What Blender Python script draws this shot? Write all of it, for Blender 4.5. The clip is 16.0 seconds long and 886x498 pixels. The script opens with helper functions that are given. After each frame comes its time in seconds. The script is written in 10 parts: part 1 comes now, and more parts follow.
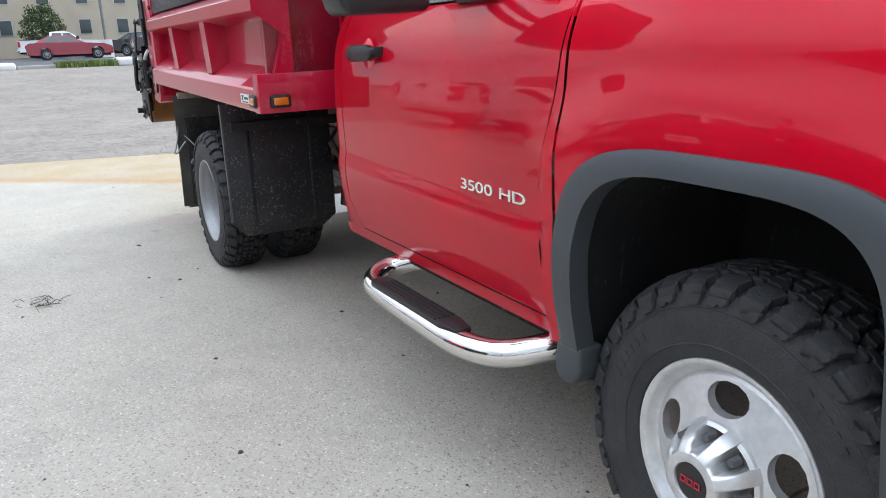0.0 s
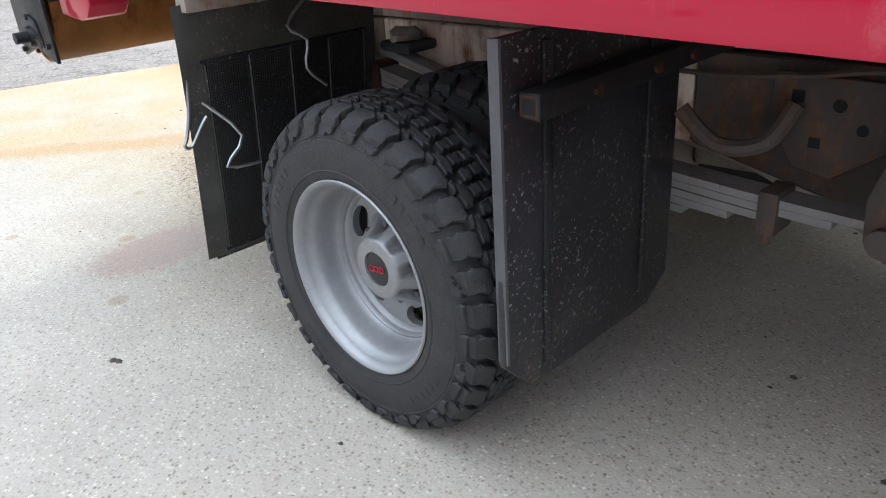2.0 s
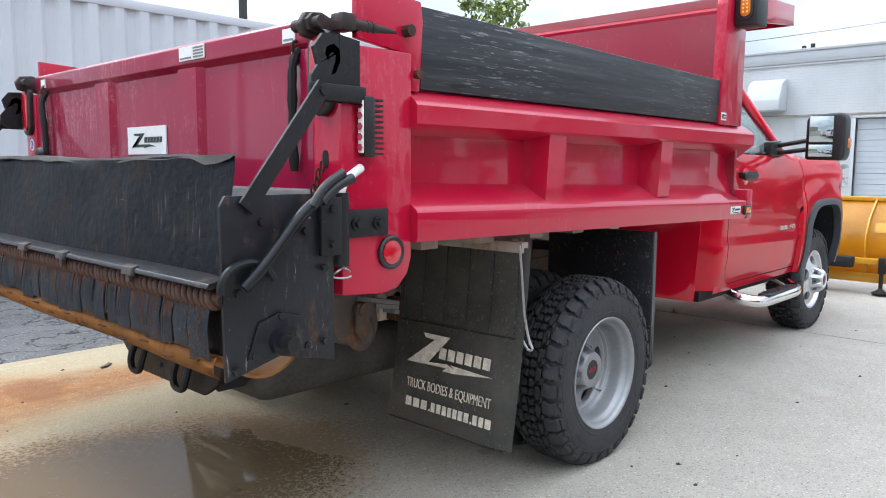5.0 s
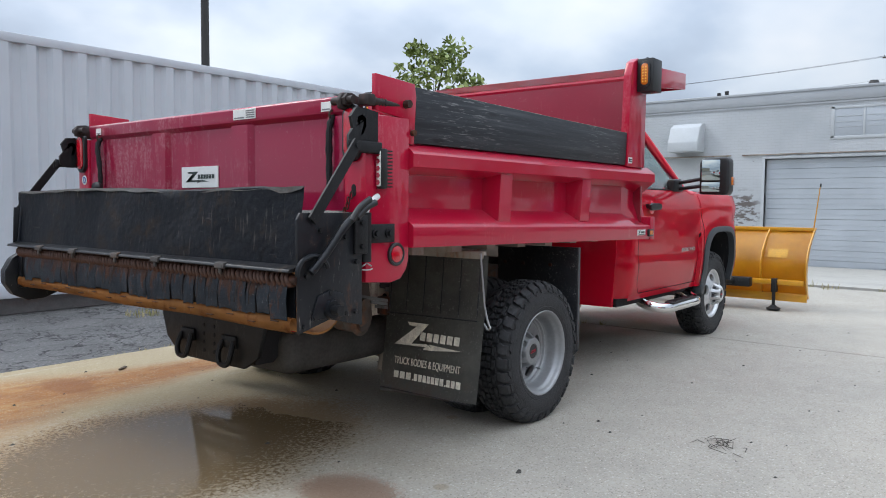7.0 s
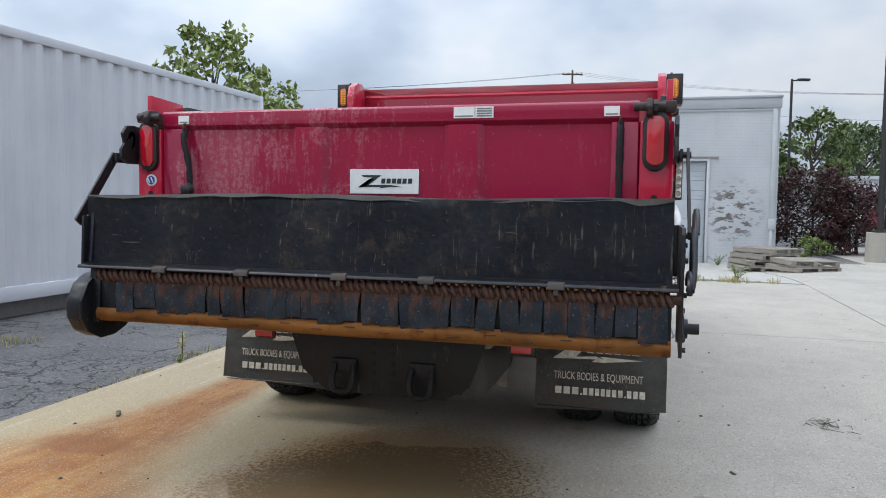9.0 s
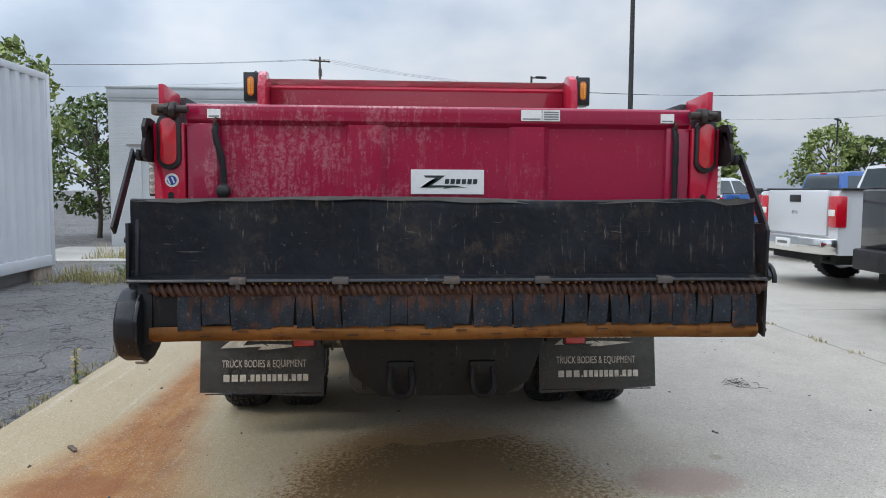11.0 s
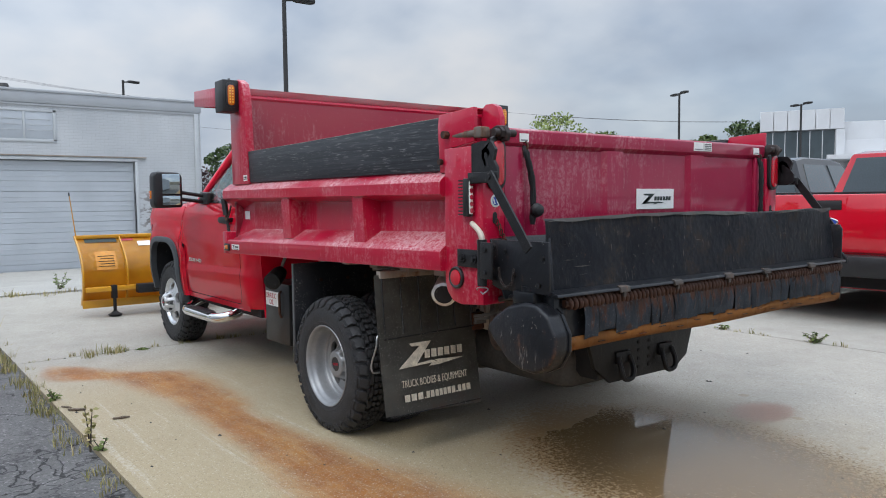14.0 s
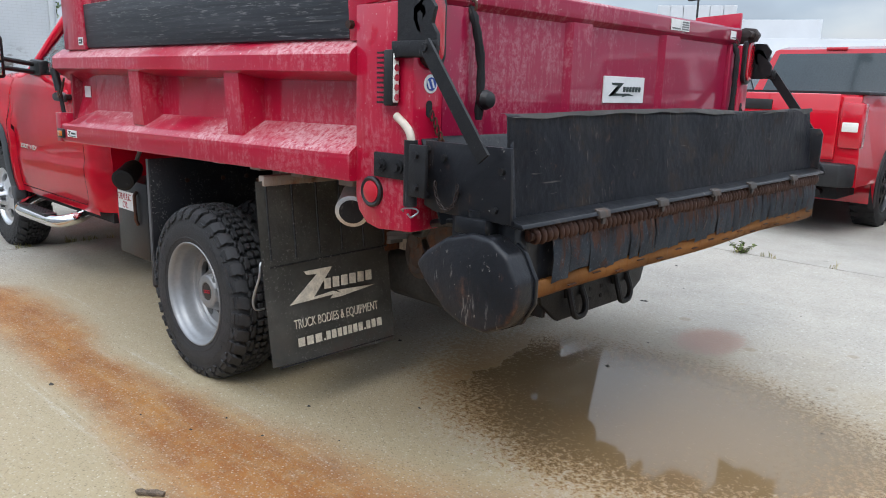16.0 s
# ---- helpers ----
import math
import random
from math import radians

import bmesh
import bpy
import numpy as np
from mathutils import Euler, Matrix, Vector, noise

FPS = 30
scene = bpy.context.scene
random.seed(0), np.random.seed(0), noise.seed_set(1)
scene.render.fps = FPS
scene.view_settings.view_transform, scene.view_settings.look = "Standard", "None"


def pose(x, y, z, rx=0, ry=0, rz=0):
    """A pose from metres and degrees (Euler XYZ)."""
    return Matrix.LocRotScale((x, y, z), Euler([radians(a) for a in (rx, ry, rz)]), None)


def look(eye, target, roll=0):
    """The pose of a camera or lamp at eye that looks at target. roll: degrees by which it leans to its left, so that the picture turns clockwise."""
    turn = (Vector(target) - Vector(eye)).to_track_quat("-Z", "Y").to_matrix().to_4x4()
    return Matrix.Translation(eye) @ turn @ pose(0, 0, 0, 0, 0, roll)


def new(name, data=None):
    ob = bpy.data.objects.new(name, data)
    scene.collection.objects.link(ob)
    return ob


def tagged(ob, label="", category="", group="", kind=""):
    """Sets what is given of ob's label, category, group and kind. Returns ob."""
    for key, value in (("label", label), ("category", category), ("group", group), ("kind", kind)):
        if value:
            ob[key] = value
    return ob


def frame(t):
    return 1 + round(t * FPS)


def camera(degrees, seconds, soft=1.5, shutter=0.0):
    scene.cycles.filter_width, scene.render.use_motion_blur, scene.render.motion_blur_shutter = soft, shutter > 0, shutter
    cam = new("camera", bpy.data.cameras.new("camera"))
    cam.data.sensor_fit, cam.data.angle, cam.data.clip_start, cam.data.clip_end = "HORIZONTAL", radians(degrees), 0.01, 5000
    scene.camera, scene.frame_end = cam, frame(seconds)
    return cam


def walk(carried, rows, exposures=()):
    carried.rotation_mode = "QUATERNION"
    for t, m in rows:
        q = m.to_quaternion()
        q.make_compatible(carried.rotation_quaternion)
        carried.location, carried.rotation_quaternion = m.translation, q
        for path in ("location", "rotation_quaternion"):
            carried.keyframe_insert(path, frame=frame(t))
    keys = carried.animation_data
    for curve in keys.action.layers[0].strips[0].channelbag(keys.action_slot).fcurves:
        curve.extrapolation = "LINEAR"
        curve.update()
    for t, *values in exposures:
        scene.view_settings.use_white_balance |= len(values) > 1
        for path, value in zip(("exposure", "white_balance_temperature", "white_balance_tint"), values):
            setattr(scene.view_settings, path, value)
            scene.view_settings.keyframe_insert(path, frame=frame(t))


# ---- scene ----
cam = camera(61.6, 16.0, 1.0)
PATH = [
    (0, (4.428, -2.094, 1.254), (2.74, -1.168, 0.712), -2.3),
    (0.5, (3.653, -2.086, 1.238), (1.97, -1.186, 0.643), -2.6),
    (1, (2.832, -2.081, 1.215), (1.173, -1.176, 0.561), -3.0),
    (1.5, (2.02, -2.108, 1.204), (0.443, -1.126, 0.464), -3.2),
    (2, (1.251, -2.103, 1.187), (-0.073, -0.877, 0.324), -4.1),
    (2.5, (0.54, -2.084, 1.157), (-0.151, -0.484, 0.176), -2.5),
    (3, (-0.031, -2.02, 1.149), (0.076, -0.313, 0.113), -3.9),
    (3.5, (-0.789, -2.114, 1.175), (0.197, -0.635, 0.257), 1.0),
    (4, (-1.473, -2.353, 1.239), (-0.159, -0.988, 0.598), 1.7),
    (4.5, (-2.187, -2.549, 1.269), (-0.778, -1.179, 0.9), 0.8),
    (4.7, (-2.442, -2.659, 1.27), (-1.015, -1.287, 0.988), 0.4),
    (6.8, (-3.628, -3.416, 1.229), (-2.087, -2.146, 1.117), 0.4),
    (7, (-3.652, -3.367, 1.233), (-2.089, -2.125, 1.111), 0.4),
    (7.5, (-3.932, -2.999, 1.266), (-2.293, -1.86, 1.139), 0.7),
    (8, (-4.172, -2.456, 1.272), (-2.434, -1.474, 1.146), 0.8),
    (8.5, (-4.403, -1.825, 1.29), (-2.565, -1.047, 1.165), 0.8),
    (9, (-4.512, -1.148, 1.273), (-2.592, -0.611, 1.147), 0.7),
    (9.2, (-4.538, -0.892, 1.274), (-2.591, -0.450, 1.148), 0.6),
    (11.3, (-4.708, 0.49, 1.323), (-2.73, 0.238, 1.165), 0.4),
    (11.5, (-4.718, 0.702, 1.314), (-2.752, 0.369, 1.157), 0.5),
    (12, (-4.697, 1.262, 1.325), (-2.783, 0.701, 1.18), 0.5),
    (12.5, (-4.645, 1.908, 1.348), (-2.815, 1.113, 1.211), 0.3),
    (13, (-4.407, 2.48, 1.34), (-2.674, 1.491, 1.208), 0.0),
    (13.5, (-4.165, 3.01, 1.373), (-2.521, 1.878, 1.243), -0.4),
    (14, (-3.896, 3.326, 1.366), (-2.318, 2.104, 1.234), -0.6),
    (14.5, (-3.693, 3.503, 1.396), (-2.158, 2.229, 1.249), -0.6),
    (15, (-3.63, 3.542, 1.394), (-2.137, 2.227, 1.202), -0.5),
    (15.5, (-3.447, 3.257, 1.381), (-2.003, 1.902, 1.101), 0.1),
    (16, (-3.113, 2.794, 1.356), (-1.761, 1.384, 0.927), 1.6),
]
walk(cam, [(t, look(eye, target, roll)) for t, eye, target, roll in PATH],
     [(0, 1.43), (1.0, 1.45), (1.5, 1.53), (2.0, 1.77), (2.5, 2.55), (3.0, 3.10), (3.5, 2.42), (4.0, 2.10), (4.7, 1.78), (7.0, 1.00), (9.0, 0.99), (12.0, 0.93), (15.0, 0.93), (16.0, 1.20)])

# ---- world, sun, exposure ----
world = bpy.data.worlds.new("world")
scene.world = world
world.use_nodes = True
wn, wl = world.node_tree.nodes, world.node_tree.links
SUN_EL, SUN_AZ = 47.0, 112.0          # degrees; azimuth from +x towards +y
sky = wn.new("ShaderNodeTexSky")
sky.sky_type, sky.sun_disc = "NISHITA", False
sky.sun_elevation, sky.sun_rotation = radians(SUN_EL), radians(90 - SUN_AZ)
sky.air_density, sky.dust_density = 1.0, 1.5
wc = wn.new("ShaderNodeTexCoord")
sep = wn.new("ShaderNodeSeparateXYZ")
wl.new(wc.outputs["Generated"], sep.inputs[0])


def wmath(op, a, b=0.0, c=None):
    n = wn.new("ShaderNodeMath")
    n.operation = op
    for k, v in enumerate((a, b) if c is None else (a, b, c)):
        if hasattr(v, "is_output"):
            wl.new(v, n.inputs[k])
        else:
            n.inputs[k].default_value = v
    return n.outputs[0]


den = wmath("ADD", wmath("ABSOLUTE", sep.outputs[2]), 0.42)
cxy = wn.new("ShaderNodeCombineXYZ")
wl.new(wmath("DIVIDE", sep.outputs[0], den), cxy.inputs[0])
wl.new(wmath("DIVIDE", sep.outputs[1], den), cxy.inputs[1])


def wnoise(scale, detail, rough, off):
    m = wn.new("ShaderNodeMapping")
    m.inputs["Location"].default_value = off
    wl.new(cxy.outputs[0], m.inputs["Vector"])
    n = wn.new("ShaderNodeTexNoise")
    n.inputs["Scale"].default_value, n.inputs["Detail"].default_value, n.inputs["Roughness"].default_value = scale, detail, rough
    wl.new(m.outputs[0], n.inputs["Vector"])
    return n.outputs["Fac"]


def wramp(fac, stops):
    r = wn.new("ShaderNodeValToRGB")
    e = r.color_ramp.elements
    while len(e) < len(stops):
        e.new(0.5)
    for el, (p, c) in zip(e, stops):
        el.position, el.color = p, (*c, 1)
    wl.new(fac, r.inputs[0])
    return r.outputs[0]


big = wnoise(1.15, 4, 0.5, (3.1, 1.7, 0))
fine = wnoise(3.4, 5, 0.5, (0.4, 5.2, 0))
shade = wmath("MULTIPLY_ADD", fine, 0.25, wmath("MULTIPLY", big, 0.75))
cloud = wramp(shade, [(0.37, (0.40, 0.47, 0.59)), (0.46, (0.54, 0.63, 0.77)), (0.54, (0.76, 0.83, 0.93)), (0.64, (0.98, 0.99, 1.02))])
lift = wn.new("ShaderNodeVectorMath")
lift.operation = "SCALE"
wl.new(cloud, lift.inputs[0])
# an overcast dome is brighter overhead than at the horizon
up = wmath("MAXIMUM", sep.outputs[2], 0.0)
side = wmath("MULTIPLY_ADD", sep.outputs[1], math.sin(radians(SUN_AZ)) * 0.08, wmath("MULTIPLY_ADD", sep.outputs[0], math.cos(radians(SUN_AZ)) * 0.08, 1.0))
flat = wmath("MULTIPLY_ADD", sep.outputs[1], -0.88, wmath("MULTIPLY", sep.outputs[0], 0.47))
bank = wmath("SUBTRACT", 1.0, wmath("MULTIPLY", wmath("MAXIMUM", flat, 0.0), 0.26))
wl.new(wmath("MULTIPLY", wmath("MULTIPLY", side, bank), wmath("MULTIPLY_ADD", wmath("MULTIPLY", up, up), 17.0, 4.9)), lift.inputs["Scale"])
cover = wramp(wnoise(0.55, 5, 0.55, (7.3, 2.2, 0)), [(0.30, (0.72, 0.72, 0.72)), (0.52, (0.97, 0.97, 0.97))])
wmix = wn.new("ShaderNodeMix")
wmix.data_type = "RGBA"
wl.new(cover, wmix.inputs[0])
wl.new(sky.outputs[0], wmix.inputs[6])
wl.new(lift.outputs[0], wmix.inputs[7])
back = wn["Background"]
back.inputs["Strength"].default_value = 0.1
wl.new(wmix.outputs[2], back.inputs["Color"])

sun = new("sun", bpy.data.lights.new("sun", "SUN"))
sun.data.energy, sun.data.angle, sun.data.color = 0.36, radians(18), (1.0, 0.97, 0.93)
_d = Vector((math.cos(radians(SUN_EL)) * math.cos(radians(SUN_AZ)), math.cos(radians(SUN_EL)) * math.sin(radians(SUN_AZ)), math.sin(radians(SUN_EL))))
sun.matrix_world = look(_d * 50, (0, 0, 0))

# ---- materials ----
class G:
    """Short hand for one material's nodes."""

    def __init__(self, name):
        self.mat = bpy.data.materials.new(name)
        self.mat.use_nodes = True
        self.t = self.mat.node_tree
        self.b = self.t.nodes["Principled BSDF"]

    def put(self, sock, v):
        if hasattr(v, "is_output"):
            self.t.links.new(v, sock)
        elif isinstance(v, tuple) and len(v) == 3 and sock.type == "RGBA":
            sock.default_value = (*v, 1)
        else:
            sock.default_value = v

    def n(self, kind, out=0, **ins):
        node = self.t.nodes.new(kind)
        for k, v in ins.items():
            self.put(node.inputs[k.replace("_", " ")], v)
        return node.outputs[out]

    def pos(self):
        return self.n("ShaderNodeTexCoord", "Object")

    def world(self):
        return self.n("ShaderNodeNewGeometry", "Position")

    def stretch(self, vec, s, loc=(0, 0, 0)):
        return self.n("ShaderNodeMapping", 0, Vector=vec, Scale=s, Location=loc)

    def noise(self, vec, scale, detail=4.0, rough=0.55, dist=0.0):
        return self.n("ShaderNodeTexNoise", "Fac", Vector=vec, Scale=scale, Detail=detail, Roughness=rough, Distortion=dist)

    def voro(self, vec, scale, feature="F1", out="Distance", rnd=1.0):
        node = self.t.nodes.new("ShaderNodeTexVoronoi")
        node.feature = feature
        self.put(node.inputs["Vector"], vec)
        node.inputs["Scale"].default_value = scale
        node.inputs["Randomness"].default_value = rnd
        return node.outputs[out]

    def m(self, op, a, b=0.0, c=0.0, clamp=False):
        node = self.t.nodes.new("ShaderNodeMath")
        node.operation, node.use_clamp = op, clamp
        for k, v in enumerate((a, b, c)):
            self.put(node.inputs[k], v)
        return node.outputs[0]

    def step(self, v, lo, hi):
        node = self.t.nodes.new("ShaderNodeMapRange")
        node.interpolation_type = "SMOOTHSTEP"
        for k, x in enumerate((v, lo, hi)):
            self.put(node.inputs[k], x)
        return node.outputs[0]

    def ramp(self, fac, stops):
        node = self.t.nodes.new("ShaderNodeValToRGB")
        e = node.color_ramp.elements
        while len(e) < len(stops):
            e.new(0.5)
        for el, (p, c) in zip(e, stops):
            el.position, el.color = p, (*c, 1) if isinstance(c, tuple) else (c, c, c, 1)
        self.put(node.inputs[0], fac)
        return node.outputs[0]

    def mix(self, fac, a, b, blend="MIX"):
        node = self.t.nodes.new("ShaderNodeMix")
        node.data_type, node.blend_type = "RGBA", blend
        self.put(node.inputs[0], fac)
        self.put(node.inputs[6], a)
        self.put(node.inputs[7], b)
        return node.outputs[2]

    def axis(self, vec, k):
        return self.n("ShaderNodeSeparateXYZ", k, Vector=vec)

    def curve(self, v, pts):
        """A smooth curve through points whose values lie between 0 and 1."""
        node = self.t.nodes.new("ShaderNodeFloatCurve")
        c = node.mapping.curves[0]
        while len(c.points) < len(pts):
            c.points.new(0.5, 0.5)
        for p, (x, y) in zip(c.points, pts):
            p.location = (x, y)
        node.mapping.update()
        self.put(node.inputs["Value"], v)
        return node.outputs[0]

    def bump(self, h, strength=0.3, dist=0.01, normal=None):
        ins = dict(Height=h, Strength=strength, Distance=dist)
        if normal is not None:
            ins["Normal"] = normal
        return self.n("ShaderNodeBump", 0, **ins)

    def up(self):
        return self.axis(self.n("ShaderNodeNewGeometry", "Normal"), 2)

    def done(self, **ins):
        for k, v in ins.items():
            self.put(self.b.inputs[k.replace("_", " ")], v)
        return self.mat


def plain(name, col, rough=0.5, metal=0.0, vary=0.12, scale=9.0, bump=0.0, coat=0.0, fine=60.0):
    """Paint, plastic or metal with a little unevenness at two scales."""
    g = G(name)
    p = g.pos()
    a = g.noise(p, scale, 5)
    b = g.noise(p, fine, 3)
    k = g.m("ADD", g.m("MULTIPLY", a, 0.6), g.m("MULTIPLY", b, 0.4))
    lo, hi = tuple(c * (1 - vary * 1.6) for c in col), tuple(min(1, c * (1 + vary * 1.6)) for c in col)
    ins = dict(Base_Color=g.ramp(k, [(0.3, lo), (0.7, hi)]), Metallic=metal, Roughness=g.m("MULTIPLY_ADD", a, 0.3 * rough, rough * 0.85))
    if bump:
        ins["Normal"] = g.bump(b, bump, 0.004)
    if coat:
        ins["Coat_Weight"], ins["Coat_Roughness"] = coat, 0.04
    return g.done(**ins)


def car_paint(name, col, dust=0.05):
    g = G(name)
    p = g.pos()
    film = g.step(g.noise(p, 2.3, 6, 0.65), 0.35, 0.9)
    speck = g.step(g.noise(p, 160, 2), 0.70, 0.80)
    c = g.mix(g.m("MULTIPLY", film, dust), col, (0.55, 0.50, 0.45))
    c = g.mix(g.m("MULTIPLY", speck, dust * 1.6), c, (0.6, 0.55, 0.5))
    return g.done(Base_Color=c, Roughness=g.m("MULTIPLY_ADD", film, 0.12, 0.30), Coat_Weight=1.0, Coat_Roughness=g.m("MULTIPLY_ADD", film, dust * 0.8, 0.004), Coat_IOR=1.68, Specular_IOR_Level=0.12)


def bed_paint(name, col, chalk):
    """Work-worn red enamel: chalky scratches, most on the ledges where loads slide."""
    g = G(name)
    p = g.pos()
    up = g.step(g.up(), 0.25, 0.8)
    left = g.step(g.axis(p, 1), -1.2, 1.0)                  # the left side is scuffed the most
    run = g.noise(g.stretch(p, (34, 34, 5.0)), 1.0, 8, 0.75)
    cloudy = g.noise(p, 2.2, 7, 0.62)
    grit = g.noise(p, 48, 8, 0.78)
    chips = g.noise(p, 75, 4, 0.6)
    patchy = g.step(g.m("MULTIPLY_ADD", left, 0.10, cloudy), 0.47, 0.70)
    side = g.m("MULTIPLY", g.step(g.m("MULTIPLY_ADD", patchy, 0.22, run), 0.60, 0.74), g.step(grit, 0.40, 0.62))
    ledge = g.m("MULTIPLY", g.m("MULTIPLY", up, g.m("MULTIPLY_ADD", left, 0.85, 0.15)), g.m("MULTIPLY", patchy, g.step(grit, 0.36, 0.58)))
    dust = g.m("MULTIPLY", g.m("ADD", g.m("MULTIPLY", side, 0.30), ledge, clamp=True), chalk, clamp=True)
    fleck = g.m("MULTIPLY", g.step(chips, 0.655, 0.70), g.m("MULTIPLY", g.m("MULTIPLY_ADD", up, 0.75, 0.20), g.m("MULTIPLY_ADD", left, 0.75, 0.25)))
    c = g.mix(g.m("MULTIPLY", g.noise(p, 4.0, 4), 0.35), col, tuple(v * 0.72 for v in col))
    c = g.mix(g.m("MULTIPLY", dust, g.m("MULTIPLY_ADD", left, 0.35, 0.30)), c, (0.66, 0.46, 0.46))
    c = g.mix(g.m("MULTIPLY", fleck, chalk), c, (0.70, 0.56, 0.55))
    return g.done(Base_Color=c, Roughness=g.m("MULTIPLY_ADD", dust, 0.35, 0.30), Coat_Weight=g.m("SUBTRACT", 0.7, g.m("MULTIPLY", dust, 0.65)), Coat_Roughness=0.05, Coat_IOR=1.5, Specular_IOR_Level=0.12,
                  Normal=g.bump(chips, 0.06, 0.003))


def worn_steel(name, col, rust_amount, rough=0.5, fleck=0.6, rust_col=(0.17, 0.065, 0.028), chip=95):
    """Painted steel with rust blooms, runs and chipped flecks."""
    g = G(name)
    p = g.pos()
    bloom = g.noise(p, 7, 8, 0.68)
    run = g.noise(g.stretch(p, (22, 22, 3.0)), 1, 6, 0.65)
    k = g.m("ADD", g.m("MULTIPLY", bloom, 0.55), g.m("MULTIPLY", run, 0.45))
    rust = g.step(k, 0.66 - 0.22 * rust_amount, 0.78 - 0.16 * rust_amount)
    chips = g.noise(p, chip, 5, 0.66)
    film = g.noise(p, 3, 5)
    c = g.ramp(film, [(0.3, tuple(v * 0.7 for v in col)), (0.7, tuple(v * 1.5 for v in col))])
    rc = g.ramp(g.noise(p, 30, 6, 0.7), [(0.3, tuple(v * 0.5 for v in rust_col)), (0.65, tuple(v * 1.5 for v in rust_col))])
    c = g.mix(rust, c, rc)
    c = g.mix(g.m("MULTIPLY", g.step(chips, 0.655, 0.71), fleck), c, (0.21, 0.19, 0.17))
    rub = g.noise(g.stretch(p, (38, 38, 7)), 1, 7, 0.72)
    c = g.mix(g.m("MULTIPLY", g.m("MULTIPLY", g.step(rub, 0.585, 0.70), g.step(film, 0.38, 0.60)), 1.1 * fleck), c, (0.27, 0.25, 0.23))
    return g.done(Base_Color=c, Roughness=g.m("MULTIPLY_ADD", rust, 0.35, g.m("MULTIPLY_ADD", film, 0.25, rough - 0.12)), Specular_IOR_Level=0.32, Normal=g.bump(g.m("ADD", g.m("MULTIPLY", g.noise(p, 6, 3), 5.0), g.m("ADD", chips, g.m("MULTIPLY", rust, 0.6))), 0.35, 0.004))


RED = car_paint("cab_red_enamel", (0.84, 0.003, 0.034), 0.004)
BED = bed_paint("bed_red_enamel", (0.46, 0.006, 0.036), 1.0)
# darker, bluer red than the bed sides, with more chalk
GATE = bed_paint("tailgate_darker_red_enamel", (0.31, 0.010, 0.046), 1.25)
# inner wall: bed red darkened in its base colour, in place of shade
BED_IN = bed_paint("bed_red_darkened_for_shade", (0.26, 0.008, 0.026), 1.0)
BLACK = worn_steel("spreader_black_steel", (0.0085, 0.0095, 0.0120), 0.50, 0.33, 0.6, (0.085, 0.062, 0.046), 26)
HITCH = worn_steel("hitch_black_steel", (0.011, 0.011, 0.012), 0.2, 0.5, 0.3, (0.10, 0.05, 0.03))
RUST = worn_steel("rusty_shaft_steel", (0.042, 0.020, 0.014), 0.9, 0.6, 0.1, (0.135, 0.050, 0.024))
ORANGE = worn_steel("orange_rust_steel", (0.30, 0.125, 0.03), 0.75, 0.6, 0.35, (0.17, 0.055, 0.014), 40)
FRAME = worn_steel("frame_rail_tan_rust", (0.70, 0.62, 0.51), 0.95, 0.7, 0.2, (0.24, 0.115, 0.06))
UNDER = worn_steel("chassis_dark_rust", (0.27, 0.235, 0.20), 0.75, 0.7, 0.2, (0.22, 0.115, 0.066))
SUBFRAME = worn_steel("subframe_brown_grey", (0.36, 0.32, 0.285), 0.85, 0.7, 0.15, (0.24, 0.13, 0.08))
HANGER = worn_steel("hanger_grey_steel", (0.085, 0.085, 0.090), 0.5, 0.55, 0.3, (0.07, 0.04, 0.03))
UNDERDARK = worn_steel("chassis_brown_black", (0.066, 0.056, 0.050), 0.9, 0.7, 0.25, (0.14, 0.070, 0.042))
SHACKLE = worn_steel("shackle_brown_steel", (0.12, 0.10, 0.085), 0.9, 0.7, 0.25, (0.15, 0.075, 0.045))
TANPIPE = worn_steel("dusty_tan_pipe", (0.50, 0.38, 0.28), 0.35, 0.7, 0.1, (0.20, 0.11, 0.06))
SPRING = worn_steel("spring_grey_steel", (0.20, 0.195, 0.19), 0.6, 0.55, 0.2, (0.20, 0.12, 0.08))



def blade_mat():
    """Blue-black spring steel, speckled with chips, with rust that runs down from the shaft."""
    g = G("blade_blue_black_steel")
    p = g.pos()
    film = g.noise(p, 9, 6, 0.66)
    chips = g.noise(p, 70, 5, 0.7)
    run = g.noise(g.stretch(p, (26, 26, 6)), 1, 6, 0.68)
    blot = g.noise(p, 11, 7, 0.72)
    top = g.step(g.axis(p, 2), 0.80, 0.945)
    rust = g.m("MAXIMUM", g.step(g.m("MULTIPLY_ADD", top, 0.20, run), 0.60, 0.72), g.step(blot, 0.57, 0.66))
    c = g.ramp(film, [(0.3, (0.016, 0.022, 0.032)), (0.6, (0.042, 0.054, 0.070)), (0.75, (0.075, 0.088, 0.105))])
    c = g.mix(g.m("MULTIPLY", rust, 0.80), c, g.ramp(film, [(0.35, (0.075, 0.036, 0.024)), (0.65, (0.19, 0.085, 0.050))]))
    c = g.mix(g.m("MULTIPLY", g.step(chips, 0.60, 0.66), 0.6), c, (0.22, 0.235, 0.25))
    return g.done(Base_Color=c, Roughness=g.m("MULTIPLY_ADD", rust, 0.35, 0.36), Specular_IOR_Level=0.35, Normal=g.bump(g.m("ADD", chips, rust), 0.35, 0.004))


FINGER = blade_mat()


